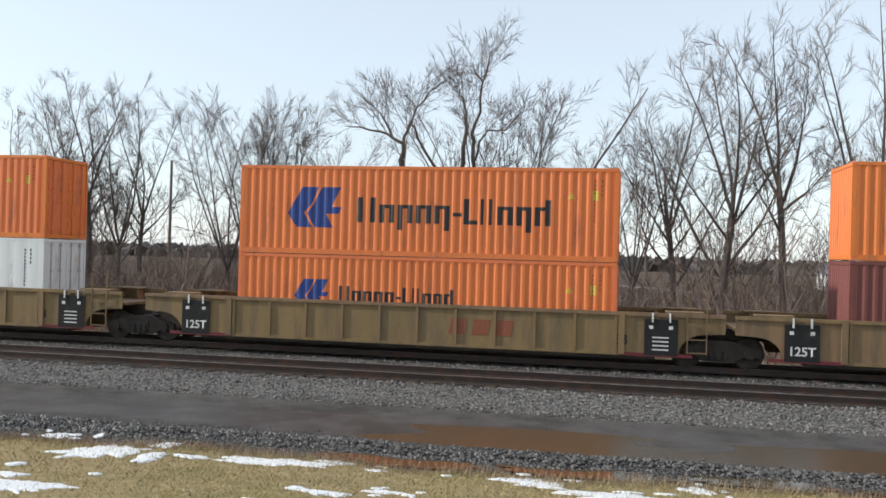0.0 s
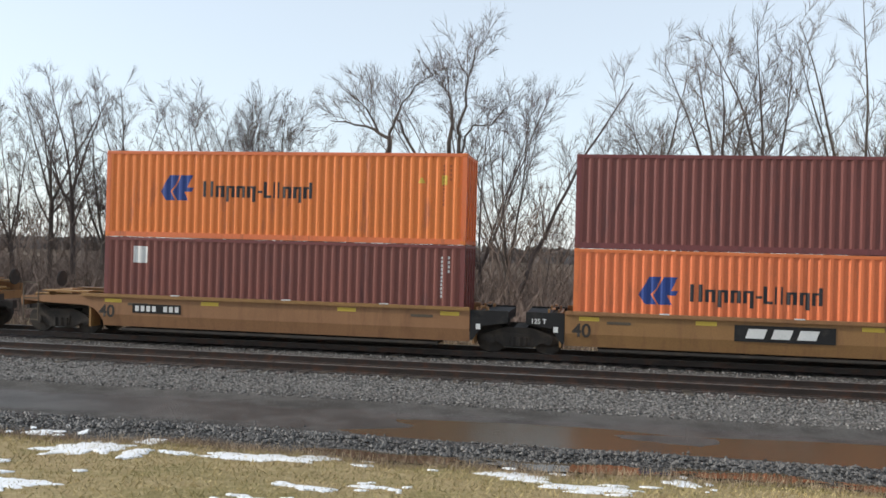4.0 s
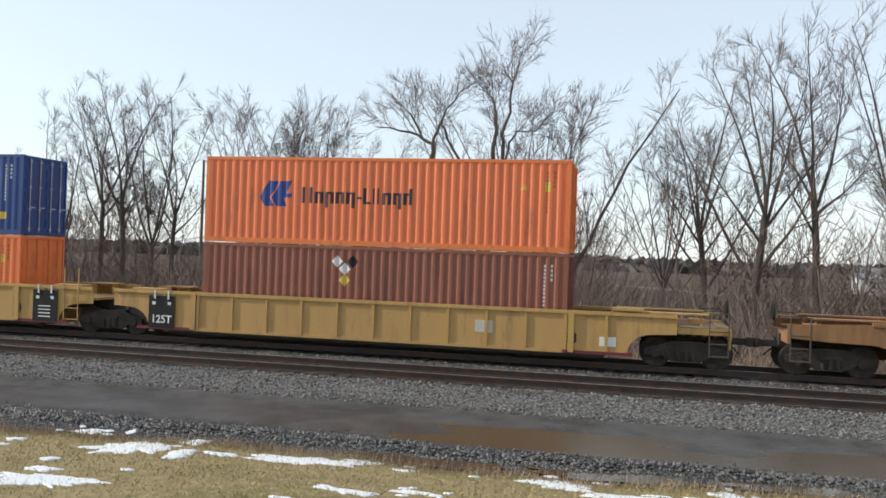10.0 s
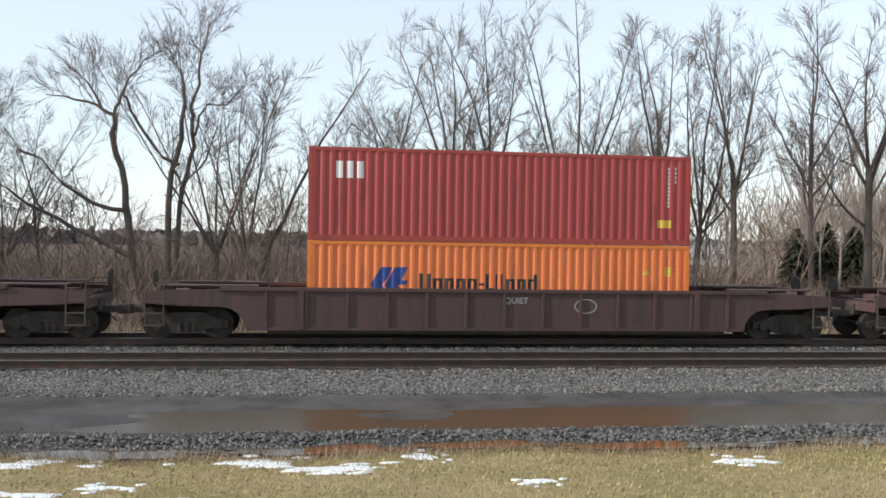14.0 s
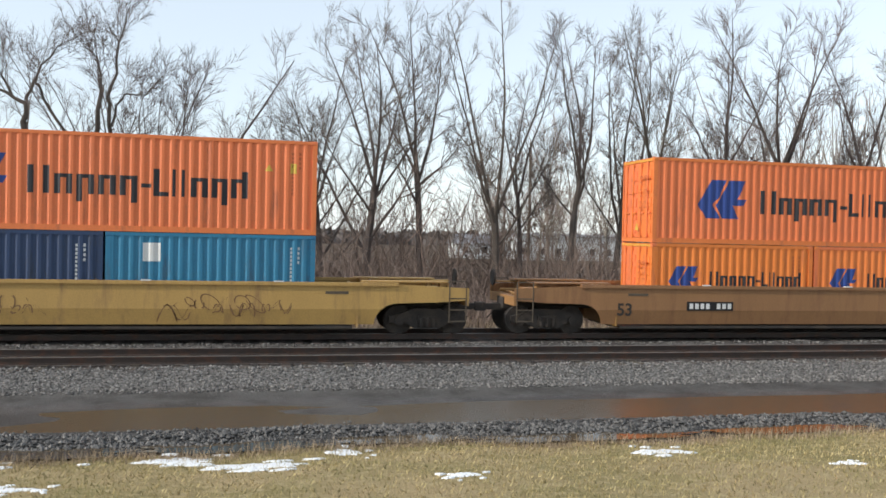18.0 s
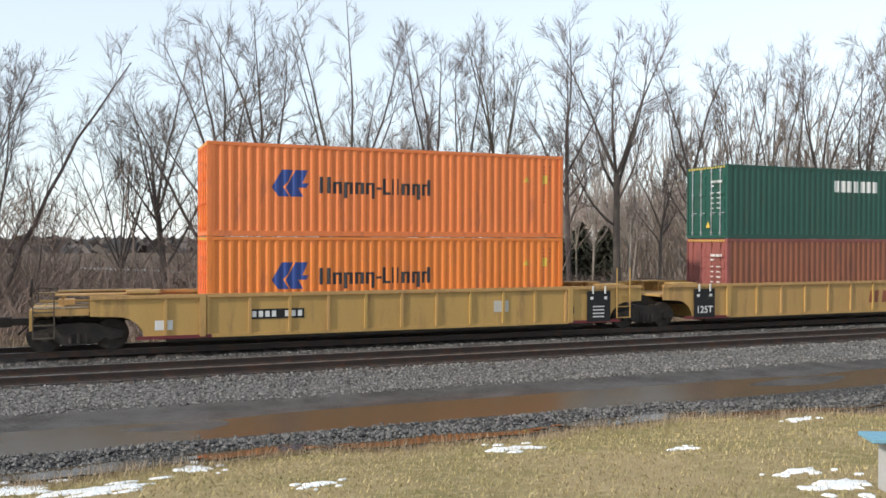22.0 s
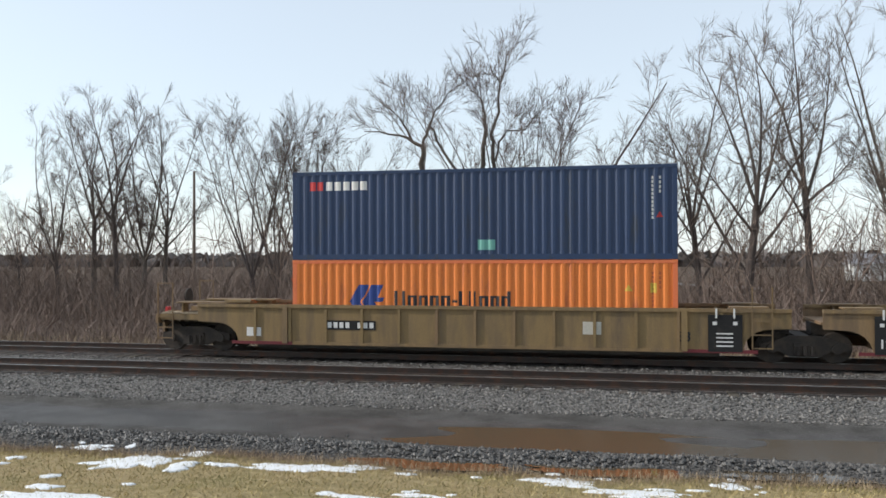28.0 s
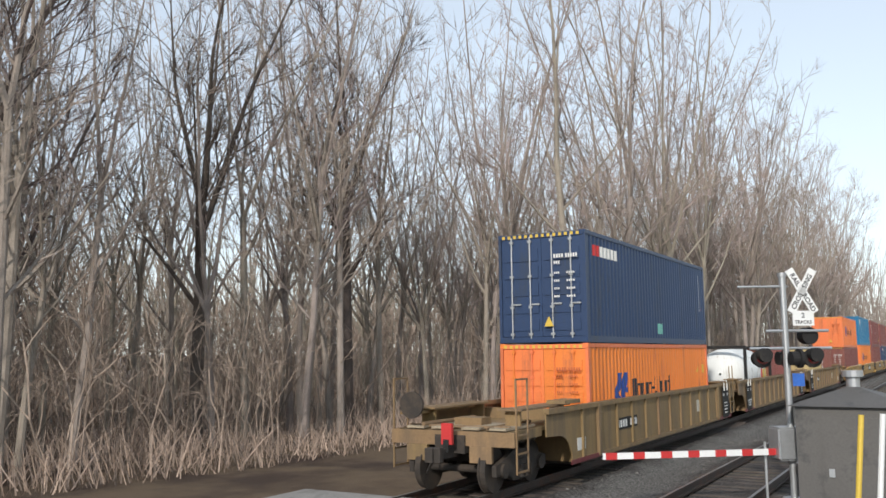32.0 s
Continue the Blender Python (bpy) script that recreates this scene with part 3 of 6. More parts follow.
def make_tree(seed, height, width=8.0, first=0.3, depth=7, stems=1, bark=None, label="bare grey tree", radius=None, paths=(), curl=0.075, twig=None, spread=1.0, bush=(1, 2, 3)):
    rs = random.Random(seed)
    W, T = ([], []), ([], [])
    for pth, r0, r1, k in paths:
        pts = [Vector(p) for p in pth]
        fine = []
        for a, b in zip(pts, pts[1:]):
            fine += [a, a.lerp(b, 0.5) + Vector((rs.gauss(0, 0.07), rs.gauss(0, 0.07), rs.gauss(0, 0.05)))]
        fine.append(pts[-1])
        rad = [r0 + (r1 - r0) * i / (len(fine) - 1) for i in range(len(fine))]
        limb(W[0], W[1], fine, rad, 7)
        for j in range(k):
            f = (len(fine) - 1) * (0.3 + 0.69 * (j + rs.random()) / k)
            i = min(len(fine) - 2, int(f))
            d = (fine[i + 1] - fine[i]).normalized()
            fork(rs, W, T, fine[i], (turned(rs, d, rs.uniform(0.4, 0.9)) + Vector((0, 0, 0.2))).normalized(), rs.uniform(0.8, 1.25), max(0.018, rad[i] * 0.32), 2, 9, 1.1, 0.13, (1, 2, 2))
    for s in range(stems if not paths else 0):
        a = 2 * math.pi * s / stems + rs.uniform(-0.5, 0.5)
        sp = 0.0 if stems == 1 else rs.uniform(0.1, 0.32)
        o = 0.0 if stems == 1 else 0.3
        fork(rs, W, T, Vector((math.cos(a) * o, math.sin(a) * o, -0.3)), Vector((math.cos(a) * sp, math.sin(a) * sp, 1)).normalized(), height * first * rs.uniform(0.9, 1.1), radius or height * 0.0185, depth, depth, spread, curl, bush)
    if not paths:  # bring it to its full height and breadth
        allv = np.array([tuple(v) for v in W[0] + T[0]])
        fz = height / np.percentile(allv[:, 2], 99.7)
        c = (np.percentile(allv[:, :2], 97, axis=0) - np.percentile(allv[:, :2], 3, axis=0)).mean()
        fw = width / c
        for v in W[0] + T[0]:
            up = smooth(0, height * 0.45, v.z * fz)
            k = fw * up + (1 - up)
            v.x, v.y, v.z = v.x * k, v.y * k, v.z * fz
    t = new("tree")
    tagged(t, label, "tree")
    part("trunk", mesh_raw("trunk", W, bark or BARK), None, t)
    part("crown", mesh_raw("crown", T, twig or TWIG), None, t, "crown of fine bare twigs")
    return t


def ascend(rs, p, d, length, n, wob, lift):
    """A stem's way: it wavers and bends upward."""
    pts = [p.copy()]
    for i in range(n):
        d = (d + Vector((rs.gauss(0, wob), rs.gauss(0, wob), rs.gauss(0, wob * 0.5) + lift))).normalized()
        pts.append(pts[-1] + d * (length / n))
    return pts


def along(pts, f):
    g = f * (len(pts) - 1)
    i = min(len(pts) - 2, int(g))
    return pts[i].lerp(pts[i + 1], g - i), (pts[i + 1] - pts[i]).normalized()


def spray(rs, W, T, pts, radii, subs, twigs, start, reach, fine):
    """Clothe a limb with branches, their side branches and fine twigs."""
    for j in range(subs):
        f = start + (1 - start) * ((j + rs.random()) / subs) ** 0.72
        q, dd = along(pts, min(f, 0.99))
        ln = reach * rs.uniform(0.55, 1.0) * (1.05 - 0.3 * f)
        bd = turned(rs, dd, rs.uniform(0.5, 0.95))
        bd.z = max(bd.z, rs.uniform(0.0, 0.3))
        sp = ascend(rs, q, bd.normalized(), ln, 5, 0.1, 0.07)
        r = max(0.018, min(0.055, radii[min(len(radii) - 1, int(f * (len(radii) - 1)))] * 0.55))
        limb(T[0], T[1], sp, [r * (1 - 0.16 * i) for i in range(5)] + [0.007], 3)
        for m in range(twigs):
            g = 0.2 + 0.8 * (m + rs.random()) / twigs
            w, wd = along(sp, min(0.99, g))
            up = (turned(rs, wd, rs.uniform(0.4, 0.85)) + Vector((0, 0, 0.1))).normalized()
            tw = ascend(rs, w, up, ln * rs.uniform(0.25, 0.5) * (1.2 - 0.5 * g) + 0.25, 2, 0.12, 0.06)
            limb(T[0], T[1], tw, [max(0.011, r * 0.5), 0.010, 0.005], 3)
            for k in range(fine):
                e, ed = along(tw, min(0.99, 0.15 + 0.85 * (k + rs.random()) / fine))
                spike(T[0], T[1], e, e + (turned(rs, ed, rs.uniform(0.3, 0.8)) + Vector((0, 0, 0.1))) * rs.uniform(0.35, 0.95), 0.0095)
        for k in range(3):
            spike(T[0], T[1], sp[-1], sp[-1] + turned(rs, (sp[-1] - sp[-2]).normalized(), rs.uniform(0.05, 0.5)) * rs.uniform(0.4, 0.9), 0.010)


def leader_tree(seed, width, split, leaders, radius, majors, subs, twigs, label, bark=None, twig=None, low=0.2, height=16.0, lean=0.3, fine=6):
    """A bare tree: a straight trunk parting into rising leaders, with long ascending limbs below them."""
    rs = random.Random(seed)
    W, T = ([], []), ([], [])
    trunk = ascend(rs, Vector((0, 0, -0.4)), Vector((rs.gauss(0, 0.02), rs.gauss(0, 0.02), 1)).normalized(), height * split, 6, 0.022, 0.02)
    limb(W[0], W[1], trunk, [radius * (1.3 if i == 0 else 1.0 - 0.05 * i) for i in range(7)], 8)
    a0 = rs.uniform(0, 6.3)
    for k in range(leaders):
        a = a0 + 2 * math.pi * k / leaders + rs.uniform(-0.4, 0.4)
        tilt = 0.05 if leaders == 1 else lean * rs.uniform(0.5, 1.2)
        at = trunk[-1] if k < 2 or split < 0.25 else along(trunk, rs.uniform(0.78, 0.99))[0]
        ln = (height * (1.0 if k == 0 else rs.uniform(0.86, 0.98)) - at.z) * (1.0 + 0.2 * tilt)
        pts = ascend(rs, at, Vector((math.cos(a) * tilt, math.sin(a) * tilt, 1)).normalized(), ln, 9, 0.05, 0.018)
        r0 = radius * (0.72 if leaders == 1 else 0.74 / leaders ** 0.42)
        rad = [r0 * (1 - 0.94 * (i / 9) ** 0.85) + 0.009 for i in range(10)]
        limb(W[0], W[1], pts, rad, 6)
        spray(rs, W, T, pts, rad, subs + (3 if split < 0.25 else 1), twigs, 0.25 if split < 0.25 else 0.05, width * 0.34, fine)
    for k in range(majors):
        f = low / split + (0.97 - low / split) * (k + rs.random() * 0.8) / majors
        q, d = along(trunk, min(0.98, f))
        a = a0 + 1.0 + k * 2.4 + rs.uniform(-0.4, 0.4)
        el = radians(rs.uniform(42, 60))
        ln = width * 0.5 * rs.uniform(0.65, 1.0) / math.cos(el) * 1.1
        pts = ascend(rs, q, Vector((math.cos(a) * math.cos(el), math.sin(a) * math.cos(el), math.sin(el))), ln, 8, 0.075, 0.06)
        r0 = radius * rs.uniform(0.26, 0.42)
        rad = [r0 * (1 - 0.9 * i / 8) + 0.009 for i in range(9)]
        limb(W[0], W[1], pts, rad, 5)
        spray(rs, W, T, pts, rad, subs, twigs, 0.25, width * 0.3, fine)
    fz = height / np.percentile(np.array([v.z for v in W[0] + T[0]]), 99.9)
    for v in W[0] + T[0]:
        v.z *= fz
    t = new("tree")
    tagged(t, label, "tree")
    part("trunk", mesh_raw("trunk", W, bark or BARK), None, t)
    part("crown", mesh_raw("crown", T, twig or TWIG), None, t, "crown of fine bare twigs")
    return t


def plan_of(az, y):
    """Ground place at that compass angle (degrees left of straight across) and that distance across the line."""
    return -math.tan(radians(az)) * y


ROUND = "tall bare deciduous tree with an upright rounded crown"
FANNED = "bare tree whose many stems fan upward"
PROTO = [leader_tree(s, w, sp, n, r, m, 9, 5, ROUND, low=lo, lean=le) for s, w, sp, n, r, m, lo, le in ((1, 7.6, 0.48, 4, 0.23, 3, 0.26, 0.44), (2, 6.4, 0.46, 3, 0.2, 3, 0.3, 0.36), (3, 9.4, 0.42, 4, 0.26, 5, 0.16, 0.5), (4, 6.8, 0.5, 4, 0.22, 3, 0.34, 0.42), (5, 7.2, 0.32, 4, 0.22, 3, 0.2, 0.4), (6, 6.2, 0.52, 2, 0.18, 6, 0.3, 0.3))]
MULTI = [leader_tree(s, w, 0.2, n, 0.25, 0, 9, 5, FANNED, lean=le) for s, w, n, le in ((11, 8.4, 6, 0.46), (12, 6.0, 5, 0.28), (13, 9.4, 7, 0.54))]
SLIM = [leader_tree(s, w, sp, n, 0.14, m, 6, 4, "slim bare woodland tree", BARKL, TWIGW, low=0.25, height=18.5, lean=0.36, fine=3) for s, w, sp, n, m in ((21, 7.4, 0.42, 3, 3), (22, 8.8, 0.36, 4, 3), (23, 7.8, 0.28, 3, 4), (24, 6.4, 0.5, 2, 5), (25, 8.4, 0.4, 4, 2))]
SHRUB = [make_tree(s, 6.0, w, 0.30, 3, n, BARKL, "shrub", 0.036, twig=TWIGW, spread=1.2, bush=(0, 1), curl=0.16) for s, w, n in ((41, 3.4, 3), (42, 4.4, 3), (43, 2.8, 2))]
CROOK = make_tree(31, 0, paths=(
    (((0, 0, -0.3), (-0.15, 0, 2.2), (-0.4, 0.1, 4.6), (-0.6, 0, 6.3), (-0.87, 0.1, 8.7), (-1.5, 0, 11.0), (-1.33, 0, 12.2)), 0.27, 0.17, 2),
    (((-1.33, 0, 12.2), (-2.16, 0.2, 12.6), (-3.1, 0.3, 13.1), (-4.5, 0.2, 13.4), (-5.7, 0.4, 13.5)), 0.14, 0.03, 9),
    (((-2.16, 0.2, 12.6), (-2.6, 0.4, 13.5), (-3.1, 0.2, 14.4), (-4.2, 0, 15.3)), 0.10, 0.03, 8),
    (((-1.33, 0, 12.2), (-1.0, -0.2, 13.1), (-0.72, -0.1, 14.0), (0.08, 0, 15.3), (0.7, 0.1, 16.2)), 0.12, 0.03, 10),
    (((2.7, 0, 9.05), (1.7, 0, 9.5), (1.0, 0.1, 10.4), (0.08, 0, 11.8), (-0.6, 0, 13.4), (-0.85, 0, 13.7)), 0.13, 0.07, 2),
    (((-0.5, 0.1, 5.9), (-1.5, 0, 6.0), (-2.7, 0.1, 6.4), (-4.5, 0.2, 7.6), (-5.8, 0.1, 9.2), (-7.1, 0, 9.7), (-8.2, 0.3, 11.3)), 0.17, 0.03, 9),
    (((-0.2, 0.1, 2.8), (-2.0, 0.3, 3.8), (-4.0, 0.5, 4.7), (-5.8, 0.4, 5.8), (-7.4, 0.6, 6.7), (-8.7, 0.5, 7.6), (-10.3, 0.4, 10.6)), 0.20, 0.03, 10),
    (((-5.8, 0.4, 5.8), (-6.6, 0.2, 7.6), (-7.0, 0, 9.4)), 0.08, 0.03, 4)), label="crooked old tree with bent dark limbs")
SECOND = make_tree(33, 0, paths=(
    (((0, 0, -0.3), (-0.15, 0, 4.7), (0.0, 0.1, 8.7), (0.64, 0, 11.0), (0.83, 0, 13.4)), 0.24, 0.13, 3),
    (((0.83, 0, 13.4), (0.75, 0.1, 14.6), (0.53, 0, 15.7), (-0.27, 0.1, 16.4)), 0.10, 0.03, 10),
    (((0.4, 0.1, -0.3), (0.53, 0.2, 6.3), (1.0, 0.2, 8.7), (1.44, 0.1, 10.5), (1.3, 0, 12.2), (1.17, 0, 13.1)), 0.17, 0.12, 2),
    (((1.17, 0, 13.1), (1.74, 0, 14.7), (1.8, 0.1, 16.8), (2.2, 0, 18.1), (2.46, 0.1, 19.3)), 0.11, 0.02, 11),
    (((1.8, 0.1, 16.8), (1.3, 0, 17.5), (0.9, 0.1, 18.2)), 0.05, 0.02, 4),
    (((1.44, 0.1, 11.2), (1.7, 0.1, 12.6), (2.2, 0.2, 13.4), (3.5, 0.1, 13.4), (4.5, 0, 14.7)), 0.09, 0.03, 9),
    (((1.0, 0, 8.2), (2.2, 0, 9.6), (2.9, 0.2, 12.0)), 0.08, 0.03, 7)), label="dark bare tree with a tall forked top")
LEAN = make_tree(35, 0, paths=(
    (((0, 0, -0.3), (0.9, 0, 2.4), (2.0, 0.1, 5.0), (3.4, 0, 8.2), (5.2, 0.1, 11.6), (7.0, 0, 14.6)), 0.17, 0.03, 12),), label="slender tree leaning strongly to one side")


def plant(proto, az, y, scale, turn, x=None, tall=1.05):
    px = plan_of(az, y) if x is None else x
    o = copy_thing(proto, pose(px, y, ground_z(px, y) - 0.05, 0, 0, turn))
    o.scale = (scale, scale, scale * tall)
    o["group"] = "bare trees behind the railway"
    return o


TREES = (  # angle, distance across, kind, scale
    (61, 60, 0, 1.02), (57, 62, 2, 0.98), (54, 58, 1, 1.02), (51.5, 60, 3, 1.0), (49.3, 58, 6, 1.02), (47.6, 57, 7, 1.03), (45.6, 58, 2, 1.05), (44.0, 59, 3, 0.97),
    (41.5, 60, 6, 0.7), (38.2, 59, 1, 0.55), (36.0, 57, 4, 0.9), (34.2, 58, 0, 0.97), (32.8, 57, 3, 0.98), (31.3, 57, 4, 0.98), (29.9, 58, 1, 0.94),
    (24.6, 58, 8, 0.93), (23.0, 57, 6, 0.95), (21.4, 57, 7, 0.93), (19.6, 59, 8, 0.79), (17.6, 60, 1, 0.58),
    (7.2, 58, 8, 1.01), (5.4, 57, 7, 0.96), (-1.8, 62, 6, 0.86), (-4.5, 60, 2, 0.98), (-7.1, 56, 2, 1.15), (-10.9, 56, 3, 1.18), (-15.9, 55, 4, 1.26), (-17.4, 57, 1, 1.0),
    (-20.7, 55, 1, 1.2), (-23.5, 58, 4, 1.22), (-26.0, 55, 3, 1.19), (-30.5, 55, 5, 1.23), (-33.6, 55, 0, 1.32), (-36.2, 58, 1, 0.8), (-38.4, 55, 5, 1.22),
    (-41.3, 54, 7, 1.2), (-43.0, 53, 4, 1.22), (-45.6, 54, 0, 1.2), (-48.6, 52, 1, 1.24), (-50.5, 53, 3, 1.42), (-52.4, 50, 0, 1.45),
    (-54.5, 49, 1, 1.48), (-57.0, 47, 3, 1.42), (-59.3, 48, 1, 1.5), (-61.5, 46, 2, 1.38), (-64, 46, 0, 1.42), (-66.5, 45, 3, 1.45))
_kinds = PROTO + MULTI
_rs = random.Random(5)
for az, y, k, s in TREES:
    plant(_kinds[k], az, y, s, _rs.uniform(0, 360))
plant(CROOK, 12.2, 58, 1.0, 0, tall=0.97)
plant(SECOND, 10.1, 58, 1.0, 0, tall=0.95)
plant(LEAN, 5.2, 57, 1.08, 0, tall=0.97)

# the woods beside the road crossing
_rs = random.Random(9)
_count = 0
for i in range(34):  # thin wood behind the row, towards the crossing
    x = _rs.uniform(22, 62)
    plant(_rs.choice(SLIM), 0, _rs.uniform(60, 88), _rs.uniform(0.7, 0.95), _rs.uniform(0, 360), x)["group"] = "woodland trees"
while _count < 150:
    x = 61 + 150 * _rs.random() ** 1.25
    y = (42.5 - 4.5 * smooth(96, 108, x)) + abs(_rs.gauss(0, 1)) * 12
    if abs(x - (70 - 0.65 * (y - 31))) < 4.2 and y < 75:
        continue
    p = _rs.choice(SLIM)
    o = plant(p, 0, y, _rs.uniform(0.9, 1.25) * (1.0 + 0.12 * smooth(72, 100, x)), _rs.uniform(0, 360), x)
    o["group"] = "woodland trees"
    _count += 1


for i in range(46):  # the tall edge of the woods farther along the line
    x = _rs.uniform(106, 215)
    plant(_rs.choice(SLIM), 0, 32.2 + abs(_rs.gauss(0, 1)) * 2.6, _rs.uniform(1.25, 1.6), _rs.uniform(0, 360), x)["group"] = "woodland trees"


def on_road(x, y):
    """The road beyond the crossing and the bare gravel beside it."""
    return (abs(x - (70 - 0.65 * (y - 31))) < 3.4 and 30 < y < 72) or (50 < x < 82 and 30 < y < 41.5 - 0.12 * abs(x - 66))


def thicket(name, n, fx, fy, s0, s1, sources, material, label, seed, crowns=True):
    """Many small trees and shrubs that can no longer be told apart, in one sheet of growth."""
    rs = random.Random(seed)
    src = []
    for p in sources:
        vs, fs, o = [], [], 0
        for ch in p.children:
            if crowns or ch.name.startswith("trunk"):
                vs.append(np.array([v.co[:] for v in ch.data.vertices]))
                fs += [tuple(k + o for k in f.vertices) for f in ch.data.polygons]
                o += len(ch.data.vertices)
        src.append((np.vstack(vs), fs))
    V, F = [], []
    for i in range(n):
        x = fx(rs)
        y = fy(rs, x)
        if on_road(x, y):
            continue
        v, f = rs.choice(src)
        a, s = rs.uniform(0, 6.3), rs.uniform(s0, s1)
        m = np.array(((math.cos(a), math.sin(a), 0), (-math.sin(a), math.cos(a), 0), (0, 0, rs.uniform(0.85, 1.15)))) * s
        o = len(V)
        V.extend((v @ m + np.array((x, y, ground_z(x, y) - 0.1))).tolist())
        F.extend(tuple(k + o for k in q) for q in f)
    raw(name, V, F, material, label, "woods")


thicket("woodland", 470, lambda r: r.uniform(60, 330), lambda r, x: max(46, 66 - 0.1 * (x - 60)) + abs(r.gauss(0, 1)) * 28, 0.85, 1.3, SLIM, BARKL, "depth of bare woodland behind the crossing", 17, False)
thicket("woodland", 110, lambda r: r.uniform(205, 560), lambda r, x: 32.5 + abs(r.gauss(0, 1)) * 7, 1.25, 1.7, SLIM, BARKL, "edge of the bare woods far along the line", 27, False)
thicket("shrubs", 380, lambda r: 52 + 160 * r.random() ** 1.2, lambda r, x: 40.5 - 6 * smooth(98, 110, x) + abs(r.gauss(0, 1)) * 13, 0.5, 1.2, SHRUB, BRUSHL, "dense leafless shrubs and saplings of the woods", 18)
thicket("shrubs", 400, lambda r: 60 + 195 * r.random() ** 1.15, lambda r, x: r.uniform(58, 105), 1.3, 2.5, SHRUB, BRUSHL, "leafless saplings deep in the woods", 19)
thicket("shrubs", 230, lambda r: r.uniform(-95, 30), lambda r, x: 53 + abs(r.gauss(0, 1)) * 12, 0.6, 1.6, SHRUB, BRUSHD, "leafless shrubs between the trees", 20)
thicket("woodland", 60, lambda r: r.uniform(46, 62), lambda r, x: r.uniform(60, 100), 0.85, 1.2, SLIM, BARKL, "thin bare trunks beside the clearing", 21, False)
thicket("shrubs", 90, lambda r: r.uniform(45, 62), lambda r, x: r.uniform(58, 100), 1.0, 2.0, SHRUB, BRUSHL, "leafless saplings beside the clearing", 22)
for proto in PROTO + MULTI + SLIM + SHRUB + [CROOK, SECOND, LEAN]:
    for o in list(proto.children_recursive) + [proto]:
        bpy.data.objects.remove(o)


def brush():
    """Tangled dry scrub, weeds and saplings along the far side of the line."""
    rs = np.random.RandomState(12)

    def stalks(name, n, fx, fy, h0, h1, w, material, label, droop=0.3):
        V, F = [], []
        for i in range(n):
            x, y = fx(), fy()
            if on_road(x, y):
                continue
            z = ground_z(x, y) - 0.05
            h = rs.uniform(h0, h1) * (0.65 + 0.7 * max(0, noise.noise((x * 0.12, y * 0.12, 2)) + 0.35))
            a = rs.uniform(0, 6.3)
            c, s = math.cos(a), math.sin(a)
            lx, ly = rs.normal(0, droop) * h, rs.normal(0, droop) * h
            ww = w * rs.uniform(0.6, 1.4)
            o = len(V)
            V += [(x - c * ww, y - s * ww, z), (x + c * ww, y + s * ww, z), (x + lx * 0.5 + c * ww * 0.6, y + ly * 0.5 + s * ww * 0.6, z + h * 0.6), (x + lx * 0.5 - c * ww * 0.6, y + ly * 0.5 - s * ww * 0.6, z + h * 0.6), (x + lx, y + ly, z + h)]
            F += [(o, o + 1, o + 2, o + 3), (o + 3, o + 2, o + 4)]
        raw(name, V, F, material, label, "scrub")

    u = rs.uniform
    edge = lambda x: 33.5 if x < 58 else max(33.0, 43 - 0.16 * (x - 60))

    def band(n, x0, x1, deep, h0, h1, w, label, droop):
        pts = iter([(x, edge(x) + abs(d) * deep) for x, d in zip(rs.uniform(x0, x1, n), rs.normal(0, 1, n))])
        cur = [0, 0]

        def fx():
            cur[:] = next(pts)
            return cur[0]

        stalks("scrub", n, fx, lambda: cur[1], h0, h1, w, BRUSHD if x0 < 0 else BRUSHM, label, droop)

    band(40000, -95, 60, 11, 0.4, 1.5, 0.018, "tangled brown winter scrub", 0.6)
    band(42000, 55, 260, 11, 0.4, 1.7, 0.022, "dense undergrowth of the woods", 0.45)
    stalks("scrub", 11000, lambda: u(24, 75), lambda: u(44, 70), 0.8, 2.3, 0.02, BRUSHD, "low thicket between the trees and the houses", 0.7)
    stalks("scrub", 42000, lambda: u(-130, 24), lambda: u(44, 82), 1.6, 4.2, 0.021, BRUSHD, "tall thicket under the trees", 0.7)
    stalks("scrub", 16000, lambda: u(40, 330), lambda: u(50, 110), 1.0, 3.0, 0.05, BRUSHM, "low growth deep in the woods", 0.6)
    stalks("dry_grass", 24000, lambda: u(-70, 54), lambda: 31.2 + abs(rs.normal(0, 2.5)), 0.2, 0.7, 0.012, DRYGRASS, "dry straw-coloured weeds beside the ballast")
    stalks("far_woods", 15000, lambda: u(-900, 700), lambda: u(300, 460), 3.2, 5.6, 4.5, FARW, "distant bare woodland on the horizon", 0.5)


brush()

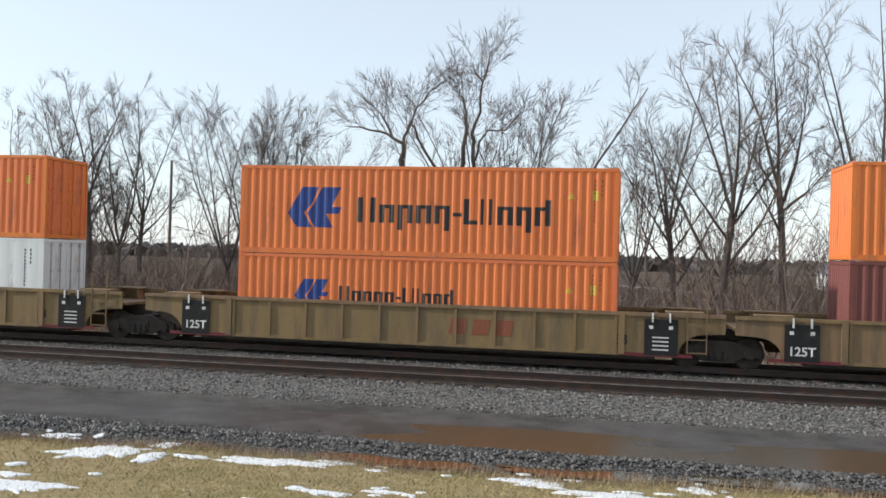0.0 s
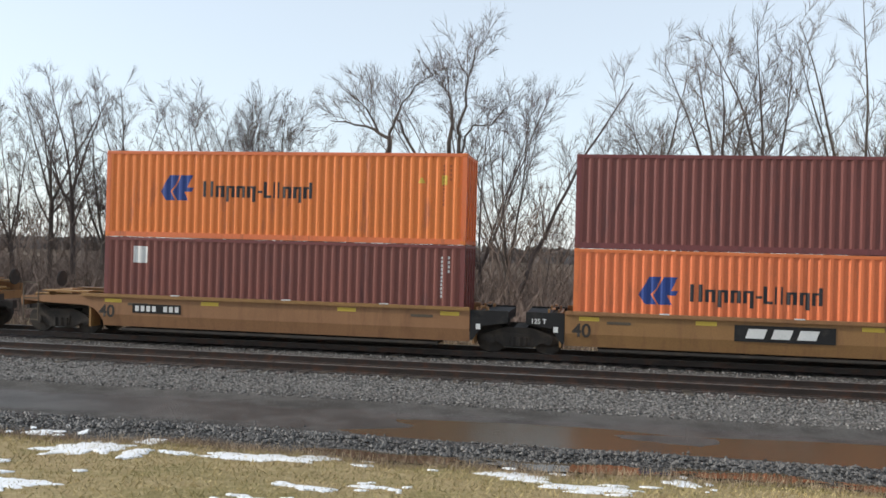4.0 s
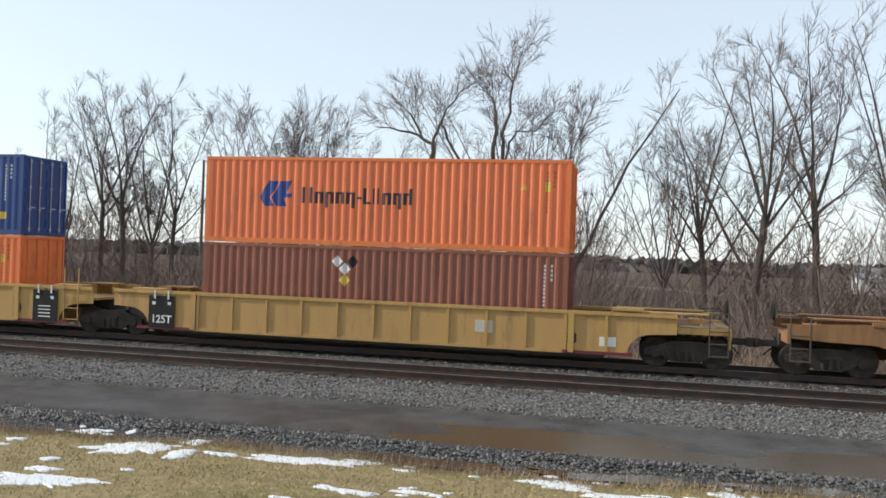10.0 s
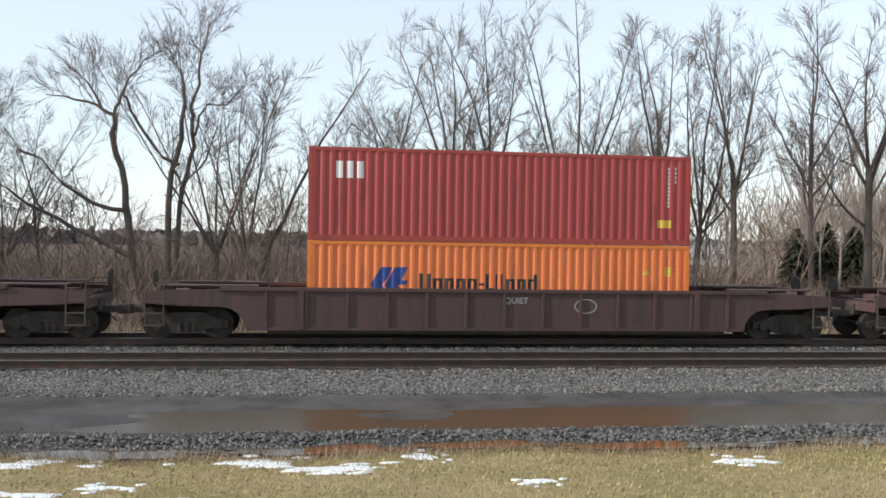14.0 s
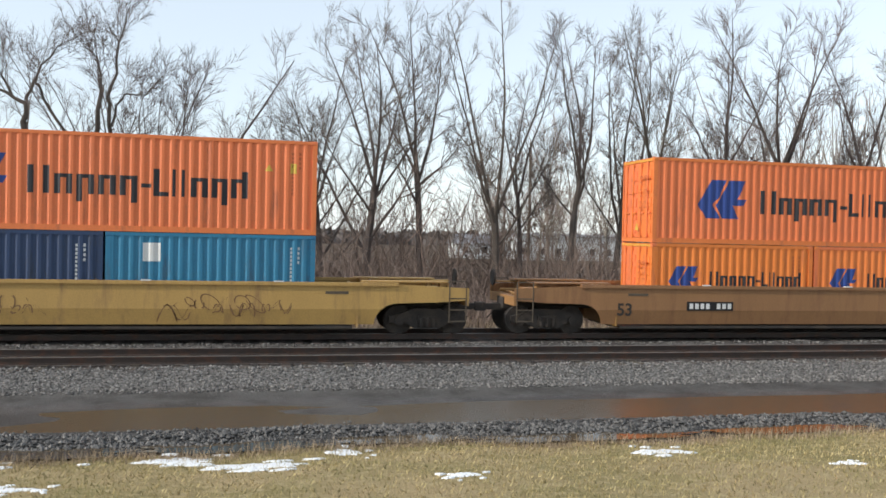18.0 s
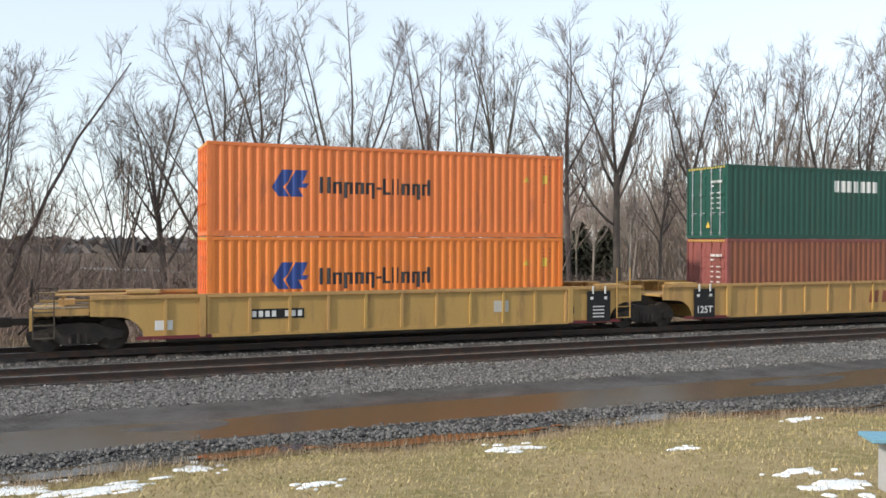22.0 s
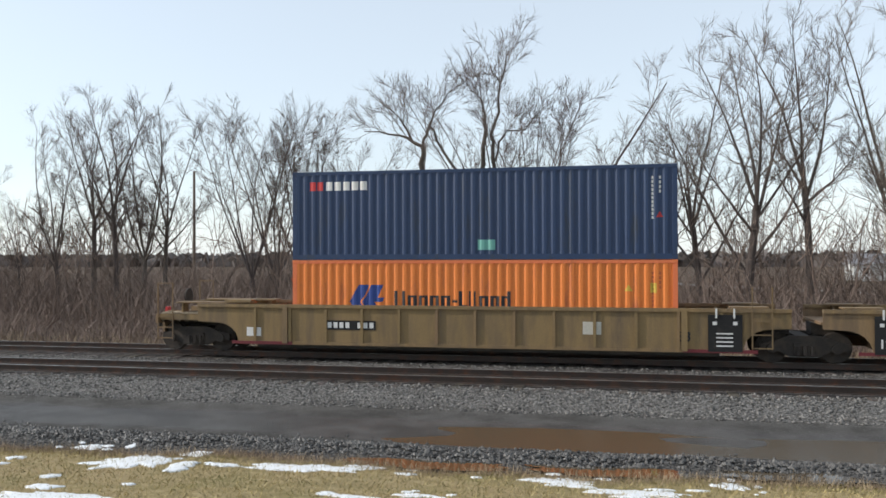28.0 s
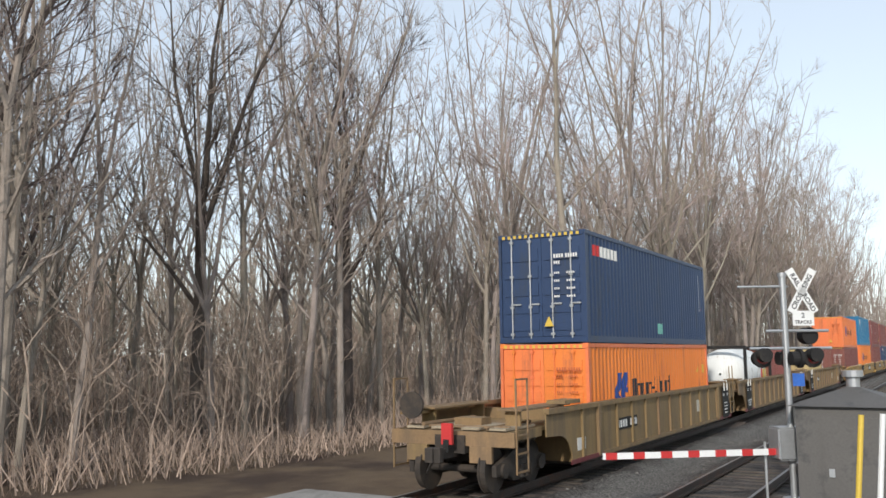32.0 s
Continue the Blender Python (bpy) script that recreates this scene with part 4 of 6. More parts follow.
def conifer(x, y, h, seed):
    """A dense dark evergreen: drooping tiers of needled fronds round a straight trunk."""
    rs = random.Random(seed)
    t = new("conifer")
    t.matrix_basis = pose(x, y, ground_z(x, y), 0, 0, rs.uniform(0, 360))
    tagged(t, "dark green bushy conifer among bare trees", "tree", "conifers behind the railway")
    bm = bmesh.new()
    cyl(bm, (0, 0, -0.3), (0, 0, h * 0.95), 0.13, 7, 0.02)
    part("trunk", bm, BARK, t)
    V, F = [], []
    for i in range(900):
        g = rs.random() ** 0.8
        reach = h * 0.36 * (1 - g) ** 0.5 * rs.uniform(0.35, 1.05) + 0.12
        a, z = rs.uniform(0, 6.2832), 0.25 + g * h * 0.97
        d = Vector((math.cos(a), math.sin(a), 0))
        s = Vector((-d.y, d.x, 0))
        tip = d * reach + Vector((0, 0, z - reach * rs.uniform(0.05, 0.4)))
        mid = d * reach * 0.55 + Vector((0, 0, z + 0.03))
        w = rs.uniform(0.1, 0.24)
        o = len(V)
        V += [Vector((0, 0, z)) + d * 0.05, mid + s * w, tip, mid - s * w, mid + Vector((0, 0, -0.12))]
        F += [(o, o + 1, o + 4), (o + 1, o + 2, o + 4), (o + 2, o + 3, o + 4), (o + 3, o, o + 4)]
    part("crown", mesh_raw("crown", (V, F), EVER), None, t, "dense dark needles")


for k, (az, y, h) in enumerate(((-29.6, 68, 5.4), (-31.2, 69, 6.0), (-32.8, 68, 5.6))):
    conifer(plan_of(az, y), y, h, 60 + k)

# ---- poles, houses, bench ----
def post(name, x, y, h, r, material, label, category, lean=0.0, z=None):
    bm = bmesh.new()
    z = ground_z(x, y) if z is None else z
    cyl(bm, (0, 0, -0.3), (lean, 0, h), r, 10, r * 0.7)
    ob = put(name, bm, material, label, category)
    ob.location = (x, y, z)
    return ob


post("utility_pole", plan_of(28.2, 75), 75, 12.3, 0.16, WOODP, "weathered wooden utility pole among scrub", "pole")
post("utility_pole", plan_of(-18.0, 70), 70, 12.2, 0.15, WOODP, "pale wooden utility pole beside the trees", "pole")
post("utility_pole", 51.5, 44.0, 9.5, 0.17, WOODP, "leaning brown wooden pole near the crossing", "pole", 0.4)
post("marker_post", 56.0, 40.5, 5.2, 0.09, STEEL, "tall pale marker post beside the road", "post")


def house(x, y, w, d, h, wall, roof, label, turn=0, pitch=0.28):
    t = new("house")
    t.matrix_basis = pose(x, y, ground_z(x, y), 0, 0, turn)
    tagged(t, label, "house")
    part("wall", boxes((-w / 2, w / 2, -d / 2, d / 2, -0.3, h)), wall, t)
    bm = bmesh.new()
    v = [bm.verts.new(p) for p in ((-w / 2 - 0.4, -d / 2 - 0.4, h), (w / 2 + 0.4, -d / 2 - 0.4, h), (w / 2 + 0.4, d / 2 + 0.4, h), (-w / 2 - 0.4, d / 2 + 0.4, h), (-w / 2 - 0.4, 0, h + d * pitch), (w / 2 + 0.4, 0, h + d * pitch))]
    for f in ((0, 1, 5, 4), (2, 3, 4, 5), (0, 4, 3), (1, 2, 5), (3, 2, 1, 0)):
        bm.faces.new([v[i] for i in f])
    part("roof", bm, roof, t)
    n = max(2, int(w / 3))
    for i in range(n):
        xw = -w / 2 + (i + 0.5) * w / n
        wn = part("window", boxes((xw - 0.45, xw + 0.45, -d / 2 - 0.03, -d / 2 + 0.02, 1.0, 2.1)), BLACKP, t)
        part("window_frame", boxes((xw - 0.52, xw + 0.52, -d / 2 - 0.02, -d / 2 + 0.01, 0.93, 1.0), (xw - 0.52, xw + 0.52, -d / 2 - 0.02, -d / 2 + 0.01, 2.1, 2.17)), WHITEP, wn)


ROOFG = mat("grey_shingles", (0.25, 0.25, 0.26), 0.9, vary=0.2)
ROOFR = mat("red_roof", (0.32, 0.07, 0.05), 0.8, vary=0.2)
house(57, 148, 25, 8, 4.3, PAINT["white"], ROOFG, "long low white building with a flat grey roof", 0, 0.05)
house(86, 100, 8, 7, 2.8, PAINT["white"], ROOFR, "small white house with a red roof", 20)
house(38, 150, 7, 6, 2.6, PAINT["white"], ROOFG, "small white outbuilding behind the trees")

BLUEB = mat("faded_blue_paint", (0.16, 0.33, 0.42), 0.7, vary=0.15)
_b = new("bench")
_b.matrix_basis = pose(8.35, 7.45, ground_z(8.35, 7.45), 0, 0, -28)
tagged(_b, "plank bench with faded blue top on pale posts", "bench")
for i in range(3):
    bm = bmesh.new()
    box(bm, 0.0, 2.2, -0.22 + 0.155 * i, -0.08 + 0.155 * i, 0.62, 0.67)
    bmesh.ops.bevel(bm, geom=bm.edges[:], offset=0.008, segments=1, affect="EDGES")
    part("plank", bm, BLUEB, _b)
for x in (0.28, 1.75):
    lg = part("leg", boxes((x - 0.07, x + 0.07, -0.16, 0.16, -0.1, 0.62)), mat("pale_concrete", (0.42, 0.41, 0.39), 0.9, vary=0.15, bump=0.3), _b)
    cyl(b2 := bmesh.new(), (x - 0.0, -0.18, 0.42), (x, -0.155, 0.42), 0.02, 8)
    part("bolt", b2, IRON, lg)

_m = new("mile_marker")
_m.location = (-22.2, 18.3, ground_z(-22.2, 18.3))
tagged(_m, "black post with a small white number plate", "sign")
part("post", boxes((-0.03, 0.03, -0.03, 0.03, -0.2, 1.55)), BLACKP, _m)
_p = part("plate", boxes((-0.11, 0.11, -0.045, -0.031, 1.1, 1.6)), WHITEP, _m)
part("writing", boxes((-0.05, 0.05, -0.05, -0.045, 1.4, 1.53), (-0.05, 0.05, -0.05, -0.045, 1.17, 1.3)), BLACKM, _p)

# ---- the road crossing ----
RED_R = mat("red_reflective_tape", (0.48, 0.03, 0.03), 0.45, vary=0.12)
SIGNW = mat("white_sign_sheet", (0.75, 0.75, 0.74), 0.5, vary=0.06)


def strip(name, pts, half, z, material, label):
    bm = bmesh.new()
    prev = None
    for i, (x, y) in enumerate(pts):
        a, b = Vector(pts[max(0, i - 1)]), Vector(pts[min(len(pts) - 1, i + 1)])
        d = (b - a).normalized()
        q = Vector((-d.y, d.x)) * half
        zz = z(x, y)
        cur = [bm.verts.new((x + q.x * k, y + q.y * k, zz + dz)) for k, dz in ((1.06, -0.5), (1, 0), (0, 0.03), (-1, 0), (-1.06, -0.5))]
        if prev:
            for k in range(4):
                bm.faces.new((prev[k], prev[k + 1], cur[k + 1], cur[k]))
        prev = cur
    return put(name, bm, material, label, "road", "structure")


PANELC = mat("worn_crossing_panel", (0.27, 0.255, 0.235), 0.9, scale=5, vary=0.3, bump=0.3, dirt=(0.13, 0.12, 0.105), dirt_amt=0.4)
strip("road", [(70 - 0.65 * (y - 31), y) for y in (140, 110, 90, 75, 66, 58, 52, 46, 41, 37, 34, 31.2)], 2.3, lambda x, y: max(ground_z(x, y) + 0.07, -0.2 - 0.09 * (y - 31.2)), ROADC, "pale worn road leading away from the crossing")
strip("road", [(75.0, y) for y in (21.4, 19.8, 17.5, 14, 9, 2, -8, -30)], 3.6, lambda x, y: max(-0.1 - 0.05 * (21.4 - y), ground_z(x, y) + 0.05), PANELC, "dark worn road on the near side of the crossing")
_pv = new("crossing_surface")
tagged(_pv, "grimy concrete crossing panels between the rails", "crossing", "", "structure")
for y0, y1 in ((21.3, YN - 0.83), (YN - 0.67, YN + 0.67), (YN + 0.83, YF - 0.83), (YF - 0.67, YF + 0.67), (YF + 0.83, 31.0)):
    for i in range(6):
        bm = bmesh.new()
        box(bm, 68.4 + i * 2.45, 70.8 + i * 2.45, y0, y1, -0.42, -0.012)
        bmesh.ops.bevel(bm, geom=bm.edges[:], offset=0.02, segments=1, affect="EDGES")
        part("panel", bm, PANELC, _pv)


def crossing_signal(x, y, z, turn, arm, label, s=1.0):
    """turn: degrees by which the signs are turned; arm: length and way of the lowered gate."""
    t = new("crossing_signal")
    t.matrix_basis = pose(x, y, z, 0, 0, turn)
    tagged(t, label, "signal")
    bm = bmesh.new()
    cyl(bm, (0, 0, 0), (0, 0, 4.5), 0.065, 14)
    cyl(bm, (0, 0, 4.5), (0, 0, 4.58), 0.09, 14)
    part("mast", bm, STEEL, t, "galvanised mast")
    bm = bmesh.new()
    cyl(bm, (0, 0, -0.7), (0, 0, 0.12), 0.22, 12)
    part("base", bm, STEEL, t)
    th = radians(58)

    def board(ang, word, dx):
        b = bmesh.new()
        box(b, -0.5, 0.5, -0.012, 0.012, -0.085, 0.085)
        o = part("blade", b, SIGNW, t, "white crossbuck blade with black words")
        o.matrix_basis = pose(dx, -0.12, 4.2, 0, -ang, 0)
        for k, (w, off) in enumerate(word):
            l = part("writing", letters(w, 0.14), BLACKM, o)
            l.location = (off * 0.72, -0.016, -0.048)
        return o

    board(60, (("CROS", -0.58), ("SING", 0.1)), 0.34)
    board(-60, (("RAIL", -0.56), ("ROAD", 0.1)), 0.34)
    p = part("track_plate", boxes((0.12, 0.56, -0.125, -0.105, 3.5, 3.8)), SIGNW, t, "small plate with black words")
    l = part("writing", letters("2", 0.14), BLACKM, p)
    l.location = (0.30, -0.128, 3.66)
    l = part("writing", letters("TRACKS", 0.095), BLACKM, p)
    l.location = (0.155, -0.128, 3.54)
    bm = bmesh.new()
    cyl(bm, (-0.75, 0, 3.05), (0.95, 0, 3.05), 0.03, 8)
    cyl(bm, (-0.9, 0.1, 4.3), (0.1, 0, 4.3), 0.025, 8)
    cyl(bm, (-0.4, 0, 3.4), (0.9, 0, 3.4), 0.03, 8)
    part("cross_arm", bm, STEEL, t)
    for q in (-0.5, 0.55):
        bm = bmesh.new()
        cyl(bm, (q, -0.02, 2.85), (q, 0.04, 2.85), 0.19, 20)
        cyl(bm, (q, 0.04, 2.85), (q, 0.22, 2.85), 0.15, 14)
        d = part("flasher", bm, BLACKP, t, "black round flasher with hood")
        bm = bmesh.new()
        cyl(bm, (q, -0.2, 2.92), (q, -0.03, 2.92), 0.14, 14)
        part("hood", bm, BLACKP, d)
        bm = bmesh.new()
        cyl(bm, (q, -0.05, 2.85), (q, -0.03, 2.85), 0.12, 14)
        part("lens", bm, mat("dark_red_lens", (0.12, 0.01, 0.01), 0.2), d)
    for q in (-0.28, 0.3):  # the pair that looks the other way
        bm = bmesh.new()
        cyl(bm, (0.1, q, 2.85), (0.16, q, 2.85), 0.19, 20)
        cyl(bm, (-0.05, q, 2.85), (0.1, q, 2.85), 0.14, 14)
        part("flasher", bm, BLACKP, t, "black round flasher seen from behind")
    bm = bmesh.new()
    cyl(bm, (0.55, 0.05, 3.3), (0.55, 0.3, 3.3), 0.17, 16)
    part("bell", bm, BLACKP, t)
    part("tag", boxes((0.06, 0.3, -0.1, -0.085, 2.3, 2.55)), mat("blue_tag", (0.03, 0.12, 0.45), 0.5), t, "small blue plate")
    bm = bmesh.new()
    box(bm, -0.35, 0.45, -0.22, 0.3, 0.85, 1.5)
    bmesh.ops.bevel(bm, geom=bm.edges[:], offset=0.04, segments=2, affect="EDGES")
    part("gate_mechanism", bm, STEEL, t, "grey gate machine box")
    n, ln = 14, arm[0]
    dx, dy = arm[1], arm[2]
    g = part("gate_arm", boxes((0, ln, -0.02, 0.02, 0.96, 1.08)), SIGNW, t, "lowered red and white gate arm")
    g.rotation_euler = (0, 0, math.atan2(dy, dx) - radians(turn))
    for i in range(n):
        if i % 2:
            part("stripe", boxes((i * ln / n, (i + 1) * ln / n - 0.05, -0.024, 0.024, 0.956, 1.084)), RED_R, g)
    bm = bmesh.new()
    cyl(bm, (-0.5, 0.1, 0.0), (-0.5, 0.1, 1.2), 0.03, 8)
    part("arm_rest", bm, STEEL, t)


crossing_signal(86.8, 21.75, -0.2, -56, (3.9, -0.62, 0.78), "galvanised crossing signal with white crossbuck and lowered gate")
crossing_signal(64.2, 39.2, -0.6, -95, (7.5, 1, -0.25), "far crossing signal with white crossbuck and lowered gate")

_c = new("equipment_cabin")
_c.location = (87.1, 20.75, -0.5)
tagged(_c, "dark grey metal equipment cabin with a hipped roof", "cabin")
CABM = mat("dark_grey_cabin_paint", (0.105, 0.098, 0.092), 0.65, vary=0.15, dirt=(0.05, 0.05, 0.05), dirt_amt=0.3)
part("wall", boxes((-1.0, 1.2, -1.1, 0.8, 0.0, 2.25)), CABM, _c)
bm = bmesh.new()
v = [bm.verts.new(p) for p in ((-1.12, -1.22, 2.25), (1.32, -1.22, 2.25), (1.32, 0.92, 2.25), (-1.12, 0.92, 2.25), (0.1, -0.15, 2.62))]
for f in ((0, 1, 4), (1, 2, 4), (2, 3, 4), (3, 0, 4), (3, 2, 1, 0)):
    bm.faces.new([v[i] for i in f])
part("roof", bm, CABM, _c)
bm = bmesh.new()
cyl(bm, (0.1, -0.15, 2.55), (0.1, -0.15, 2.78), 0.13, 14)
cyl(bm, (0.1, -0.15, 2.78), (0.1, -0.15, 2.9), 0.2, 14)
part("vent_cap", bm, STEEL, _c, "bright galvanised vent cap")
part("door", boxes((-1.02, -1.0, -0.75, 0.35, 0.1, 2.05)), CABM, _c)
part("handle", boxes((-1.05, -1.02, 0.15, 0.25, 0.95, 1.1)), STEEL, _c)
for k, (q, m) in enumerate(((0.0, YELP), (0.28, SIGNW))):
    bm = bmesh.new()
    cyl(bm, (80.05 + q, 20.12 - q * 0.8, -0.5), (80.2 + q, 19.9 - q * 0.8, 2.0), 0.035, 8)
    put("guy_guard", bm, m, ("yellow" if k == 0 else "white") + " plastic guy wire guard leaning upward", "guard")
sheet("snow_patch", 58.0, 38.5, 1.6, 0.9, None, SNOW, "patch of old snow beside the road", "snow", 7.7, 0.06, 0.5)
sheet("snow_patch", 63.6, 36.5, 0.5, 0.4, None, SNOW, "small heap of old snow beside the road", "snow", 9.9, 0.16, 0.3)


def wire(a, b, sag, label):
    a, b = Vector(a), Vector(b)
    bm = bmesh.new()
    pts = [a.lerp(b, i / 24) - Vector((0, 0, sag * 4 * (i / 24) * (1 - i / 24))) for i in range(25)]
    bm.free()
    VF = ([], [])
    limb(VF[0], VF[1], pts, [0.014] * 25, 5)
    tagged(new("overhead_wire", mesh_raw("overhead_wire", VF, BLACKP)), label, "wire")


for dz in (0.0, -0.45, -0.75):
    wire((56.2 + dz, 62.0, 10.4 + dz), (56.8 + dz, -6.0, 9.6 + dz), 1.2, "dark overhead line on wooden poles")
wire((62.0, 62.0, 11.0), (75.0, 8.0, 11.4), 0.5, "single dark overhead line")
for px, py, ph in ((56.0, 62.0, 11.2), (56.6, -6.2, 10.4), (62.0, 62.2, 11.8), (75.0, 7.8, 11.6)):
    post("utility_pole", px, py, ph - ground_z(px, py), 0.16, WOODP, "wooden utility pole carrying overhead lines", "pole")

# ---- containers ----
HC, STD = 2.86, 2.591  # high-cube and standard heights
PITCH, DEEP = 0.278, 0.036


def profile(u, deep=DEEP, pitch=PITCH):
    """How far the corrugated sheet lies inward at u metres from its start."""
    f = (u / pitch) % 1.0
    if f < 0.27:
        return 0.0
    if f < 0.5:
        return deep * (f - 0.27) / 0.23
    if f < 0.77:
        return deep
    return deep * (1 - (f - 0.77) / 0.23)


def breaks(a, b, pitch=PITCH):
    out = []
    k = int(a / pitch) - 1
    while k * pitch < b + pitch:
        out += [k * pitch + pitch * f for f in (0.0, 0.27, 0.5, 0.77)]
        k += 1
    return [u for u in out if a < u < b]


def corrugated(u0, u1, z0, z1, deep=DEEP, pitch=PITCH):
    us = [u0] + breaks(u0, u1, pitch) + [u1]
    bm = bmesh.new()
    prev = None
    for u in us:
        y = profile(u, deep, pitch)
        cur = (bm.verts.new((u, y, z0)), bm.verts.new((u, y, z1)))
        if prev:
            bm.faces.new((prev[0], cur[0], cur[1], prev[1]))
        prev = cur
    return bm


def decal(polys, deep=DEEP, pitch=PITCH):
    """Painted flat shapes that follow the corrugation; polygons in u and z."""
    bm = bmesh.new()
    for p in polys:
        bm.faces.new([bm.verts.new((u, 0, z)) for u, z in p])
    us = [v.co.x for v in bm.verts]
    for u in breaks(min(us), max(us), pitch):
        bmesh.ops.bisect_plane(bm, geom=bm.verts[:] + bm.edges[:] + bm.faces[:], plane_co=(u, 0, 0), plane_no=(1, 0, 0))
    for v in bm.verts:
        v.co.y = profile(v.co.x, deep, pitch) - 0.003
    return bm


def rect(u0, u1, z0, z1):
    return ((u0, z0), (u1, z0), (u1, z1), (u0, z1))


def wordmark(u, z, h, width):
    """The long brand word as plain upright strokes: full height, x-height or hanging."""
    cells = ((1.15, "HH"), (0.95, "hh"), (0.95, "dh"), (0.95, "hh"), (0.95, "hd"), (0.55, "m"), (0.85, "Hb"), (0.42, "H"), (0.42, "H"), (0.95, "hh"), (0.9, "hd"), (0.95, "hH"))
    total = sum(c[0] for c in cells)
    k = width / total
    x, out = u, []
    for w, s in cells:
        polys = []
        cw = w * k * 0.82
        st = min(0.21 * h, cw * 0.42)
        for i, ch in enumerate(s):
            a = x if i == 0 else x + cw - st
            top = {"H": h, "h": 0.72 * h, "d": 0.72 * h, "m": 0.45 * h, "b": 0.16 * h}[ch]
            bot = {"d": -0.27 * h, "m": 0.30 * h}.get(ch, 0)
            if ch == "m":
                polys.append(rect(x, x + cw, z + bot, z + top))
            elif ch == "b":
                polys.append(rect(x + st, x + cw, z, z + top))
            else:
                polys.append(rect(a, a + st, z + bot, z + top))
        if len(s) == 2 and s[1] != "b" and s != "HH":
            polys.append(rect(x + st, x + cw - st, z + 0.58 * h, z + 0.72 * h))
        out.append(polys)
        x += w * k
    return out


def emblem(u, z, h):
    """Angular blue emblem: slanted blades with open slits."""
    P = lambda *q: tuple((u + a * h, z + b * h) for a, b in q)
    return [P((0, 0.34), (0.42, 0.36), (0.62, 0.57), (0.80, 1), (0.38, 1)), P((0, 0.34), (0.245, 0), (0.65, 0), (0.42, 0.36)),
            P((0.51, 0.344), (0.71, 0), (1.18, 0), (1.0, 0.344)), P((0.51, 0.344), (1.0, 0.344), (1.14, 0.51), (1.37, 1), (0.89, 1), (0.65, 0.545)),
            P((1.0, 0.344), (1.317, 0.344), (1.4, 0.51), (1.14, 0.51))]


def bars(u, z, h, n, w, gap=0.35):
    """Small writing as plain blocks."""
    c = w / n
    return [rect(u + i * c, u + i * c + c * (1 - gap), z, z + h) for i in range(n)]


CACHE = {}


def cached(key, make, material):
    if key not in CACHE:
        CACHE[key] = mesh_of(key[0], make(), material)
    return CACHE[key]


